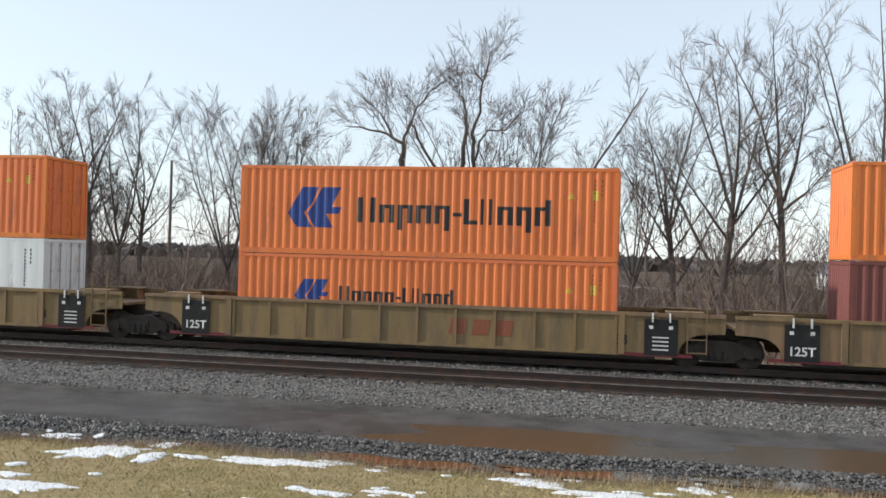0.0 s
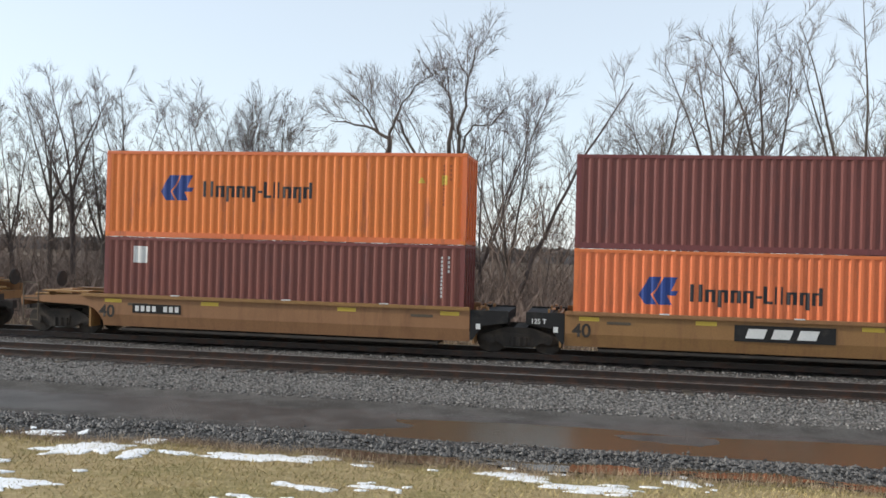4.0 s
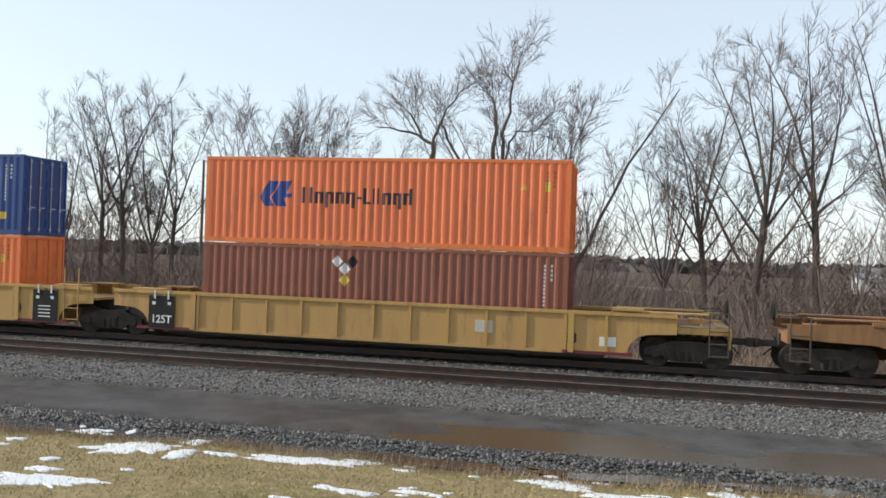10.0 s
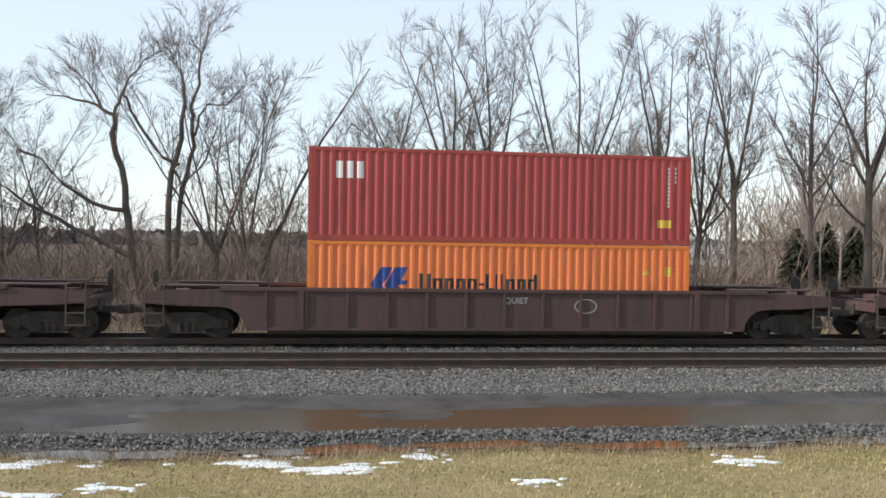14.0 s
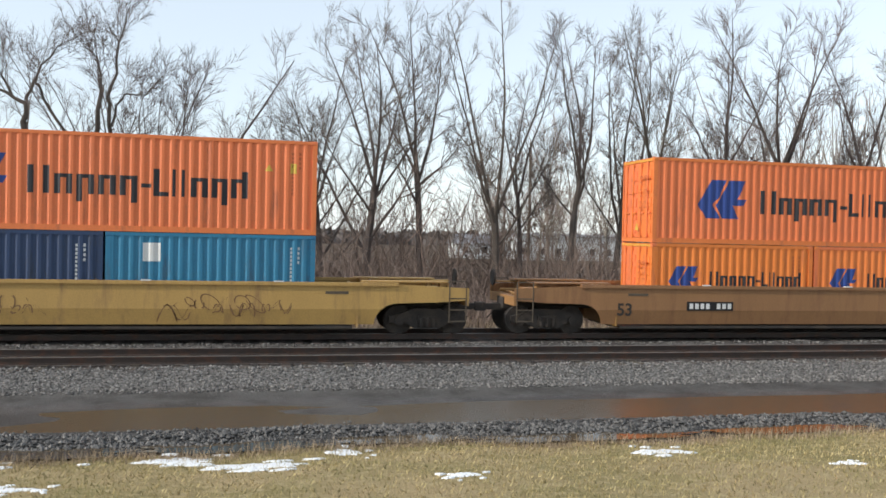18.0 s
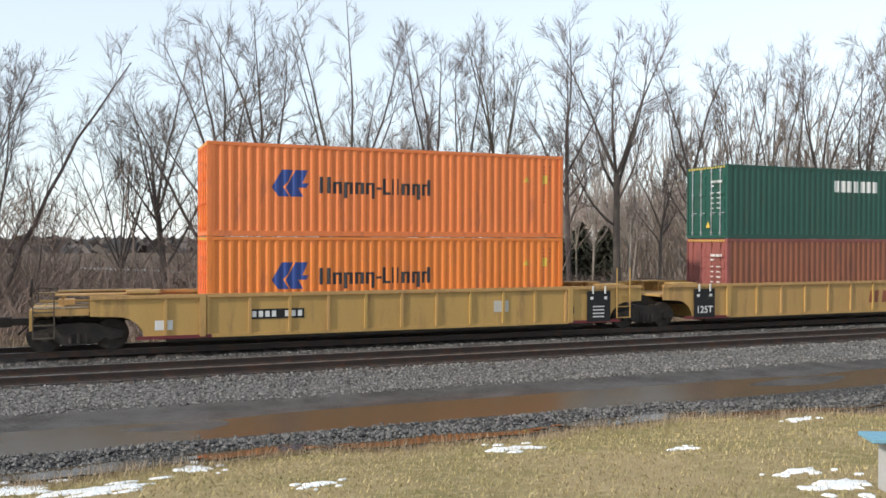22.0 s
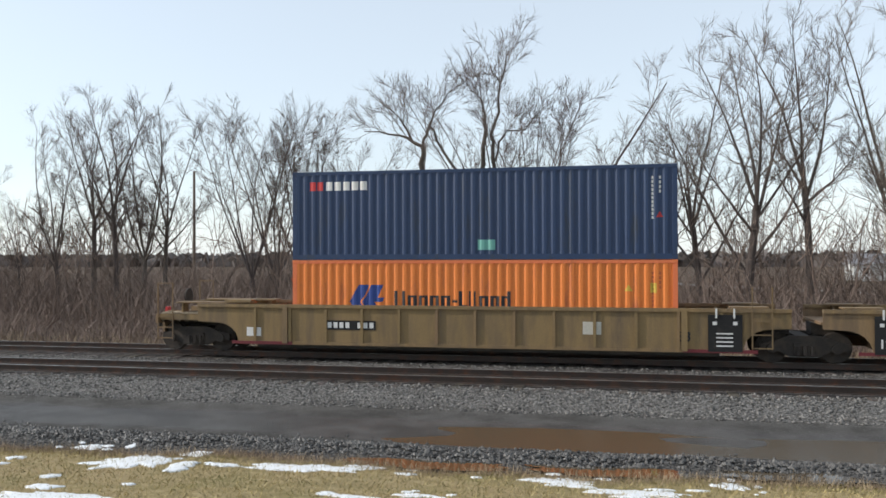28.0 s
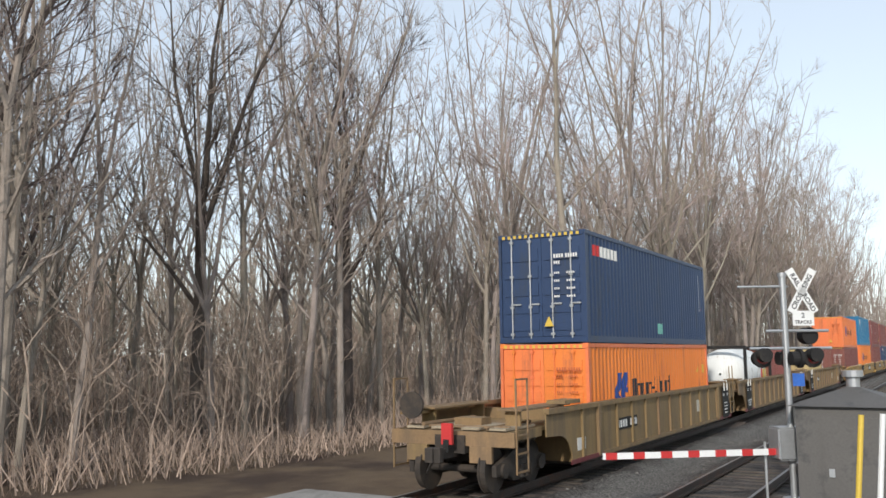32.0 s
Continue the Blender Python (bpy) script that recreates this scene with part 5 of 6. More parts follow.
def container(colour, length=12.19, height=HC, marks="", door="R", label="", reefer=False):
    """An intermodal box: frame, corrugated sides, roof, blank end, two doors with rods, castings and its painted marks."""
    p = PAINT[colour]
    L, H = length, height
    t = new("shipping_container")
    h2 = L / 2
    deep, pitch = (0.007, 0.55) if reefer else (DEEP, PITCH)
    key = (colour, round(L, 2), round(H, 3), reefer)

    def box_frame():
        bm = bmesh.new()
        for y in (-1.219, 1.139):
            box(bm, -h2 + 0.16, h2 - 0.16, y, y + 0.08, 0.006, 0.17)
            box(bm, -h2 + 0.16, h2 - 0.16, y, y + 0.08, H - 0.11, H - 0.008)
            for x in (-h2 + 0.004, h2 - 0.144):
                box(bm, x, x + 0.14, y, y + 0.08, 0.118, H - 0.118)
        for x in (-h2, h2 - 0.08):
            box(bm, x, x + 0.08, -1.139, 1.139, 0.02, 0.16)
            box(bm, x, x + 0.08, -1.139, 1.139, H - 0.13, H - 0.02)
        return bm

    part("frame", cached(("frame",) + key, box_frame, p), None, t)

    def casting():
        bm = bmesh.new()
        box(bm, -0.089, 0.089, -0.081, 0.081, -0.059, 0.059)
        bmesh.ops.bevel(bm, geom=bm.edges[:], offset=0.014, segments=1, affect="EDGES")
        return bm

    cm = cached(("corner_casting", colour), casting, p)
    for sx in (-1, 1):
        for sy in (-1, 1):
            for z in (0.059, H - 0.059):
                part("corner_casting", cm, None, t).location = (sx * (h2 - 0.087), sy * 1.142, z)
    side = cached(("side_panel",) + key, lambda: corrugated(0, L - 0.28, 0.15, H - 0.09, deep, pitch), p)
    a = part("side_panel", side, None, t)
    a.location = (-h2 + 0.14, -1.212, 0)
    b = part("side_panel", side, None, t)
    b.location, b.rotation_euler = (h2 - 0.14, 1.212, 0), (0, 0, math.pi)

    def roof():
        bm = corrugated(0, L - 0.16, -1.16, 1.16, 0.02, 0.21)
        bmesh.ops.rotate(bm, verts=bm.verts, cent=(0, 0, 0), matrix=Matrix.Rotation(radians(-90), 3, "X"))
        return bm

    part("roof", cached(("roof",) + key, roof, p), None, t).location = (-h2 + 0.08, 0, H - 0.03)
    blank = cached(("end_wall", colour, H, reefer), lambda: corrugated(0, 2.28, 0.15, H - 0.12, 0.04, 0.25), p)
    sx = -1 if door == "L" else 1
    e = part("end_wall", blank, None, t)
    if sx > 0:
        e.location, e.rotation_euler = (-h2 + 0.012, 1.14, 0), (0, 0, -math.pi / 2)
    else:
        e.location, e.rotation_euler = (h2 - 0.012, -1.14, 0), (0, 0, math.pi / 2)

    def leaf():
        bm = bmesh.new()
        box(bm, -0.02, 0.02, 0, 1.125, 0.17, H - 0.14)
        n = 1 if reefer else 5
        for i in range(n):
            z = 0.32 + i * (H - 0.6) / n
            box(bm, 0.016, 0.045, 0.08, 1.04, z, z + (H - 0.6) / n - 0.14)
        return bm

    lm = cached(("door", colour, H, reefer), leaf, p)

    def rod():
        bm = bmesh.new()
        cyl(bm, (0, 0, 0.12), (0, 0, H - 0.1), 0.02, 8)
        for z in (0.2, 0.9, 1.7, H - 0.25):
            box(bm, -0.03, 0.025, -0.05, 0.05, z, z + 0.06)
        box(bm, -0.005, 0.03, -0.02, 0.26, 0.98, 1.02)
        return bm

    ink0 = WHITEP if colour in ("maroon", "brown", "red", "blue", "royal", "navy", "green") else FADEDINK if colour == "orange" else BLACKM
    rm = cached(("lock_rod", colour, H), rod, STEEL if colour in ("navy", "white", "blue", "royal", "green") else p)
    for s in (-1, 1):
        d = part("door", lm, None, t)
        d.location, d.rotation_euler = ((h2 - 0.05) * sx, 0.004 * s, 0), (0, 0, 0 if (sx > 0) else math.pi)
        if s < 0:
            d.location.y = -1.13 if sx > 0 else -0.004
        elif sx < 0:
            d.location.y = 1.13
        for q in (0.3, 0.82):
            r = part("lock_rod", rm, None, d)
            r.location = (0.065, q, 0)
    if door == "L" and not reefer:
        hz = [rect(-1.1 + 0.16 * i, -1.02 + 0.16 * i, H - 0.12, H - 0.04) for i in range(14)]
        for nm, polys, ml in (("hazard_stripe", hz, YELP), ("writing", bars(0.40, H - 0.70, 0.10, 4, 0.28) + bars(0.72, H - 0.70, 0.10, 5, 0.34) + bars(0.40, H - 0.86, 0.08, 3, 0.18) + [q for i in range(4) for q in bars(0.40, 1.15 + 0.2 * i, 0.05, 3, 0.16) + bars(0.74, 1.15 + 0.2 * i, 0.05, 4, 0.24)], ink0), ("warning_plate", [((0.1, 0.42), (0.36, 0.42), (0.23, 0.68))], YELP)):
            bm = bmesh.new()
            for q in polys:
                bm.faces.new([bm.verts.new((-0.062 if nm != "hazard_stripe" else -0.003, -u, z)) for u, z in q])
            part(nm, bm, ml, t).location.x = -h2 - (0.045 if nm != "hazard_stripe" else 0.0)
    if reefer:
        m = part("cooling_unit", boxes((-0.01, 0.05, -0.95, 0.95, 0.3, H - 0.3)), STEEL, t, "grey refrigeration machinery panel")
        m.location.x = -sx * (h2 - 0.0)
        g = part("fan_grille", boxes((-0.03, 0.07, -0.4, 0.4, H - 1.3, H - 0.5), (-0.03, 0.08, -0.8, 0.8, 0.4, 1.1)), BLACKP, m)

    def mark(name, polys, material, text=""):
        if name == "wordmark":
            for q in polys:
                part("brand_stroke", decal([q], deep, pitch), material, t).location = (-h2 + 0.14, -1.212, 0)
            return
        o = part(name, decal(polys, deep, pitch), material, t, text)
        o.location = (-h2 + 0.14, -1.212, 0)
        if name == "writing":
            o["kind"] = "stuff"

    dark = colour in ("maroon", "brown", "red", "blue", "royal", "navy", "green")
    ink = WHITEP if dark else FADEDINK if colour == "orange" else BLACKM
    # code columns and small plates beside one end
    ue = L - 0.28
    code = [rect(ue - 0.62 + 0.0, ue - 0.56, H - 0.45 - 0.12 * i, H - 0.37 - 0.12 * i) for i in range(11)] + [rect(ue - 0.40, ue - 0.34, H - 0.45 - 0.14 * i, H - 0.36 - 0.14 * i) for i in range(4)]
    if "H" in marks or "h" in marks:
        big = "H" in marks
        if L < 10:
            u, ue0, base, hh, wd, eh = 2.0, 0.5, H - 1.42, 0.5, 3.55, 0.78
        elif big:
            u, ue0, base, hh, wd, eh = 3.85, 1.5, H - 1.8, 0.8, 6.25, 1.3
        else:
            u, ue0, base, hh, wd, eh = 3.3, 1.8, H - 1.5, 0.52, 3.8, 0.83
        if reefer and not big:
            base -= 0.2
        mark("emblem", emblem(ue0, base - 0.15 * eh, eh), LOGOB, "angular blue emblem")
        for glyph in wordmark(u, base, hh, wd):
            mark("brand_stroke", glyph, BLACKM)
        if L > 10 and not reefer:
            mark("warning_plate", [((ue - 1.42, H - 0.95), (ue - 1.18, H - 0.95), (ue - 1.3, H - 0.75))], YELP)
            mark("sticker", [rect(ue - 0.66, ue - 0.48, H - 1.0, H - 0.7)], YELP)
    if "c" in marks:  # short white name near the top of one end
        mark("wordmark", bars(0.7, H - 0.95, 0.52, 3, 0.95), WHITEP, "white painted brand word as blocks")
    if "s" in marks:  # red sign and white name
        mark("emblem", bars(0.45, H - 0.62, 0.28, 2, 0.5, 0.15), REDP, "red painted sign")
        mark("wordmark", bars(1.0, H - 0.62, 0.28, 5, 1.45, 0.22), WHITEP, "white painted brand word as blocks")
        mark("sticker", [rect(6.0, 6.55, 0.3, 0.62)], TEALP, "pale teal sticker")
        mark("warning_plate", [((ue - 0.48, H - 1.6), (ue - 0.28, H - 1.6), (ue - 0.38, H - 1.42))], REDP)
    if "y" in marks:  # yellow name
        mark("wordmark", bars(0.4, H - 0.55, 0.2, 5, 0.85), YELP, "yellow painted brand word as blocks")
    if "w" in marks:  # white plate
        mark("emblem", [rect(0.9, 1.4, H - 0.85, H - 0.3)], WHITEP, "white square plate")
    if "t" in marks:  # upright white letters
        mark("wordmark", bars(0.5, H - 0.75, 0.3, 1, 0.24, 0.0) + bars(0.5, H - 1.15, 0.3, 1, 0.24, 0.0) + bars(0.5, H - 1.55, 0.3, 1, 0.24, 0.0), WHITEP, "upright white painted word as blocks")
    if "o" in marks:
        mark("wordmark", bars(0.9, H - 0.62, 0.36, 4, 1.3), REDP, "red painted brand word as blocks")
    if "x" in marks:
        mark("emblem", [((0.5, H - 0.9), (0.62, H - 0.9), (1.3, H - 0.4), (1.18, H - 0.4)), ((0.5, H - 0.4), (0.62, H - 0.4), (1.3, H - 0.9), (1.18, H - 0.9))], WHITEP)
        mark("wordmark", bars(0.4, H - 1.35, 0.2, 5, 1.2), WHITEP, "white painted brand word as blocks")
    if "l" in marks:
        mark("emblem", [rect(0.45, 0.95, 0.5, 2.0)], WHITEP, "tall white plate")
        mark("writing", bars(0.55, 0.6, 0.12, 3, 0.3), BLACKM)
    if "C" in marks:
        mark("wordmark", bars(5.3, H - 0.95, 0.46, 7, 2.5, 0.28), WHITEP, "white painted brand word as blocks")
        mark("sticker", [rect(ue - 0.75, ue - 0.08, 0.3, 1.05)], LIMEP, "bright green sticker")
    if "f" in marks:
        mark("emblem", [((6.1, 1.3), (6.3, 1.15), (6.5, 1.3), (6.3, 1.7))] + [rect(6.26, 6.34, 0.8, 1.15)], WHITEP, "small white flower-like emblem")
    if "d" in marks:  # hazard diamonds
        for du, dz, ml in ((4.6, 0.5, WHITEP), (5.12, 0.5, BLACKP), (4.86, 0.74, WHITEP), (4.86, 1.1, YELP)):
            mark("hazard_diamond", [((du - 0.2, H - dz), (du, H - dz - 0.2), (du + 0.2, H - dz), (du, H - dz + 0.2))], ml, "square hazard placard set on its corner")
    if "m" in marks:
        mark("wordmark", [rect(2.25 + 0.33 * i, 2.45 + 0.33 * i, 1.35, 1.95) for i in range(3)], BLACKM, "black painted brand word as strokes")
    if "N" in marks:
        bm = letters("NON FOOD GRADE", 0.16)
        o = part("writing", bm, BLACKM, t)
        o.location = (-h2 + 4.3, -1.217, H - 1.72)
    if "p" in marks:
        mark("sticker", [rect(ue - 0.95, ue - 0.5, 0.55, 0.8)], YELP, "yellow sticker")
    mark("writing", code, ink)
    tagged(t, label or f"{colour} corrugated steel shipping container", "container")
    return t


def tank_container():
    t = new("tank_container")
    tagged(t, "white tank container in a black open frame on a well car", "container")
    bm = bmesh.new()
    L, H = 6.06, 2.59
    for y in (-1.21, 1.09):
        for x in (-L / 2, L / 2 - 0.14):
            box(bm, x, x + 0.14, y, y + 0.12, 0, H)
        box(bm, -L / 2 + 0.14, L / 2 - 0.14, y, y + 0.12, 0.0, 0.14)
    for x in (-L / 2, L / 2 - 0.14):
        for z in (0, H - 0.14):
            box(bm, x, x + 0.14, -1.09, 1.09, z, z + 0.14)
    part("frame", bm, BLACKP, t)
    bm = bmesh.new()
    prev = None
    for x, r in ((-2.75, 0.05), (-2.7, 0.5), (-2.55, 0.85), (-2.3, 1.06), (-2.0, 1.12), (2.0, 1.12), (2.3, 1.06), (2.55, 0.85), (2.7, 0.5), (2.75, 0.05)):
        cur = [bm.verts.new((x, r * math.cos(a), 1.33 + r * math.sin(a))) for a in [2 * math.pi * i / 28 for i in range(28)]]
        if prev:
            for i in range(28):
                bm.faces.new((prev[i], cur[i], cur[(i + 1) % 28], prev[(i + 1) % 28]))
        prev = cur
    part("tank", bm, PAINT["white"], t, "glossy white cylindrical tank", True)
    bm = bmesh.new()
    for x in (-1.5, 0, 1.5):
        cyl(bm, (x, -1.135, 1.0), (x + 0.05, -1.135, 1.6), 0.02, 6)
    part("band", bm, STEEL, t)
    part("wordmark", boxes((0.7, 1.0, -1.14, -1.125, 1.0, 1.55)), REDP, t, "red painted sign")
    part("plate", boxes((1.15, 1.9, -1.14, -1.125, 1.0, 1.5)), YELP, t, "yellow plate")
    cyl(b2 := bmesh.new(), (0, 0, 2.42), (0, 0, 2.56), 0.25, 14)
    part("manhole", b2, STEEL, t)
    return t


# ---- well cars ----
def truck(parent, x):
    """A two-axle freight bogie."""
    def frame_mesh():
        bm = bmesh.new()
        for y in (-1.02, 0.92):
            prism(bm, [(-1.22, 0.36), (-1.22, 0.58), (-0.86, 0.66), (-0.42, 0.82), (0.42, 0.82), (0.86, 0.66), (1.22, 0.58), (1.22, 0.36), (0.7, 0.36), (0.42, 0.2), (-0.42, 0.2), (-0.7, 0.36)], y, y + 0.1)
            box(bm, -0.3, 0.3, y - 0.05, y + 0.15, 0.28, 0.62)
            for q in (-0.89, 0.89):
                cyl(bm, (q, y - 0.06, 0.45), (q, y + 0.14, 0.45), 0.15, 12)
            for q in (-0.2, 0, 0.2):
                cyl(bm, (q, y - 0.07, 0.26), (q, y - 0.07, 0.52), 0.06, 8)
        box(bm, -0.2, 0.2, -1.0, 1.0, 0.5, 0.8)
        return bm

    t = part("truck", cached(("truck",), frame_mesh, IRON), None, parent, "black cast-steel freight truck")
    t.location = (x, 0, 0)

    def wheel_mesh():
        bm = bmesh.new()
        for y0, y1, r in ((-0.07, 0.055, 0.455), (0.055, 0.085, 0.485)):
            cyl(bm, (0, y0, 0), (0, y1, 0), r, 24)
        cyl(bm, (0, -0.1, 0), (0, 0.1, 0), 0.13, 12)
        return bm

    wm = cached(("wheel",), wheel_mesh, IRON)
    for q in (-0.89, 0.89):
        for s in (-1, 1):
            w = part("wheel", wm, None, t)
            w.location, w.rotation_euler = (q, s * 0.755, 0.457), (0, 0, 0 if s < 0 else math.pi)
        cyl(b := bmesh.new(), (q, -0.7, 0.457), (q, 0.7, 0.457), 0.08, 10)
        part("axle", b if ("axle", q) not in CACHE else CACHE[("axle", q)], IRON, t)
    return t


def arch(xa, z0, z1, sgn, w=1.15):
    """The cut-out over a truck: points from the low edge up to the raised end."""
    return [(xa + sgn * w * (1 - math.cos(a)), z0 + (z1 - z0) * math.sin(a)) for a in [math.pi / 2 * i / 6 for i in range(7)]]


def pipe_mesh(sgn, half):
    bm = bmesh.new()
    cyl(bm, (sgn * (half - 1.2), 0.75, 1.34), (sgn * (half + 1.1), 0.75, 1.34), 0.05, 8)
    cyl(bm, (sgn * (half - 0.9), -0.8, 1.30), (sgn * (half + 1.15), -0.8, 1.30), 0.04, 8)
    cyl(bm, (sgn * (half + 0.9), -1.2, 1.30), (sgn * (half + 0.9), 1.2, 1.30), 0.035, 8)
    return bm


def well_car(style, colour, half, ends, label, top=1.58, marks=""):
    """ends: two letters, left then right; a: shared truck, f: free end with coupler."""
    c = CAR[colour]
    t = new("well_car")
    tagged(t, label, "well car", "well cars of the train")
    ribbed = style in ("rib", "brown")
    z0 = 0.36

    def outer(sgn, e):
        """outline of one end of the side, from the bottom edge round to the top"""
        if style == "forty" and e == "a":
            return [(sgn * 6.32, z0), (sgn * 6.32, top)]
        if style == "plain" and e == "a":
            return [(sgn * (half - 1.75), z0), (sgn * (half - 1.75), top)]
        xe = half - 0.42 if e == "a" else half + 1.25
        if style == "rib" and e == "f":
            return arch(sgn * (half - 1.75), z0, 1.0, sgn, 0.75) + [(sgn * (half - 0.3), 1.03), (sgn * (half - 0.3), top - 0.02)]
        a = arch(sgn * (half - 1.75), z0, 1.02, sgn, 0.75)
        if style == "brown" or (style in ("rib", "forty", "plain") and e == "f"):
            return a + [(sgn * (half + (0.2 if e == "f" else -0.6)), 1.05), (sgn * xe, 1.12), (sgn * xe, top - 0.1), (sgn * (half - 1.0), top)]
        return a + [(sgn * xe, 1.05), (sgn * xe, top - 0.02)]

    right = outer(1, ends[1])
    left = outer(-1, ends[0])
    poly = right + left[::-1]
    for y in (-1.46, 1.43):
        bm = bmesh.new()
        prism(bm, poly, y, y + 0.03)
        if not ribbed:  # the sheet folds inward towards its lower edge
            fold = z0 + 0.38 * (top - z0)
            bmesh.ops.bisect_plane(bm, geom=bm.verts[:] + bm.edges[:] + bm.faces[:], plane_co=(0, 0, fold), plane_no=(0, 0, 1))
            for v in bm.verts:
                if v.co.z < fold - 0.001 and abs(v.co.x) < half - 1.2:
                    v.co.y += (fold - v.co.z) * (0.2 if y < 0 else -0.2)
        s = part("side_sheet", bm, c, t)
        xr, xl = right[-1][0], left[-1][0]
        part("top_chord", boxes((xl, xr, y - 0.07, y + 0.07, top - 0.05, top + 0.055)), c, s)
        if style == "forty" and y < 0:
            for x in (-5.6, -2.2, 2.4, 5.7):
                part("reflector", boxes((x - 0.3, x + 0.3, y - 0.008, y + 0.01, top - 0.22, top - 0.1)), YELP, s, "faded yellow reflector patch")
        if not ribbed and y < 0:
            for x in ((-3.4, 0.4, 3.6) if style == "forty" else (-4.2, 1.2, 5.0)):
                part("guide_tab", boxes((x - 0.14, x + 0.14, y - 0.075, y + 0.02, top + 0.05, top + 0.085)), WHITEP, s, "small pale steel tab")
            for x in (-half + 3.0, half - 2.9):
                part("sill_plate", boxes((x - 0.35, x + 0.35, y - 0.012, y + 0.01, top - 0.3, top - 0.22)), DUSTY, s)
        sgn = -1 if y < 0 else 1
        yo = y - 0.045 if y < 0 else y + 0.03
        if ribbed:
            part("bottom_chord", boxes((left[0][0] + 0.05, right[0][0] - 0.05, y - 0.04, y + 0.06, z0 - 0.04, z0 + 0.06)), c, s)
            n = int(2 * (half - 2.2) / 1.16)
            rib = CACHE.get(("rib", colour, top)) or mesh_of("rib", boxes((-0.045, 0.045, -0.055, 0.0, z0 + 0.06, top - 0.05)), c)
            CACHE[("rib", colour, top)] = rib
            for i in range(n + 1):
                x = -(half - 2.35) + i * 2 * (half - 2.35) / n
                r = part("rib", rib, None, s)
                r.location = (x, y if y < 0 else y + 0.085, 0)
            for x in (-6.25, 6.25):
                part("stake", boxes((x - 0.09, x + 0.09, yo - 0.035, yo + 0.04, z0, top + 0.02)), c, s)
    # well floor, ends of the well, end decks
    part("floor", boxes((-half + 2.4, half - 2.4, -1.4, 1.4, 0.22, 0.30)), IRON, t)
    for sgn, e in ((-1, ends[0]), (1, ends[1])):
        xb = sgn * 6.42 if half < 8.5 else sgn * (half - 2.3)
        part("bulkhead", boxes((min(xb, xb + sgn * 0.06), max(xb, xb + sgn * 0.06), -1.42, 1.42, 0.3, top - 0.06)), c, t)
        xe = half - 0.40 if e == "a" else half + 1.2
        a, b = sorted((abs(xb) + 0.07, xe))
        deck = part("end_deck", boxes((sgn * a if sgn > 0 else -b, b if sgn > 0 else -a, -1.30, 1.30, 1.16, 1.24)), c if style != "forty" else IRON, t)
        part("center_sill", boxes((a if sgn > 0 else -xe - 0.1, xe + 0.1 if sgn > 0 else -a, -0.35, 0.35, 0.8, 1.16)), IRON, t)
        for y in (-1.3, 0.75):
            gx0, gx1 = sorted((sgn * (abs(xb) + 0.2), sgn * (xe - 0.6)))
            part("walkway", boxes((gx0, gx1, y, y + 0.55, top + 0.06, top + 0.10)), c, t)
            for gx in (gx0 + 0.2, gx1 - 0.2):
                part("bracket", boxes((gx - 0.03, gx + 0.03, y + 0.1, y + 0.45, 1.24, top + 0.06)), c, t)
        if style in ("forty", "plain") and e == "a":
            # dark end frame beside the shared truck
            x0, x1 = sgn * (6.34 if style == "forty" else half - 1.74), sgn * (half - 0.22)
            xm = sgn * (half - 1.0)
            for y in (-1.45, 1.41):
                bm = bmesh.new()
                prism(bm, [(x0, 0.42), (x0, top - 0.02), (x1, top - 0.02), (x1, 0.98), (xm, 0.86), (sgn * (half - 1.3), 0.42)], y, y + 0.04)
                part("end_frame", bm, BLACKP, t, "black end frame")
            if sgn < 0:
                o = part("writing", letters("125 T", 0.2), WHITEP, t)
                o.location = (x1 + 0.15, -1.456, top - 0.36)
            if sgn < 0 or style == "forty":
                part("placard", boxes((x0 + sgn * 0.25 - 0.07, x0 + sgn * 0.25 + 0.07, -1.456, -1.451, 0.75, 0.92)), WHITEP, t)
            part("equalizer", boxes((min(xm, x1), max(xm, x1), -1.2, 1.2, top - 0.35, top - 0.06)), BLACKP, t)
        if e == "f" and style == "rib":
            x0, x1 = sorted((sgn * (half - 0.28), sgn * (half + 1.2)))
            for y in (-1.36, 1.28):
                part("end_sill", boxes((x0, x1, y, y + 0.08, 1.06, 1.25)), c, t)
            for i in range(5):  # planks and cross-bearers of the open platform
                xp = sgn * (half - 0.1 + i * 0.3)
                part("cross_bearer", boxes((xp - 0.06, xp + 0.06, -1.28, 1.28, 1.0, 1.14)), DUSTY, t)
            for y in (-1.22, -0.62, 0.1, 0.7):
                part("platform_plank", boxes((x0 + 0.05, x1 - 0.02, y, y + 0.42, 1.262, 1.31)), PLANKW, t, "weathered pale platform plank")
            part("end_box", boxes((min(sgn * (half - 2.2), sgn * (half - 1.28)), max(sgn * (half - 2.2), sgn * (half - 1.28)), -1.50, -1.05, top + 0.11, top + 0.19)), c, t)
            for y in (-0.95, 0.55):
                part("uncoupling_bracket", boxes((sgn * (half + 1.24) - 0.04, sgn * (half + 1.24) + 0.04, y, y + 0.5, 0.62, 0.95)), c, t)
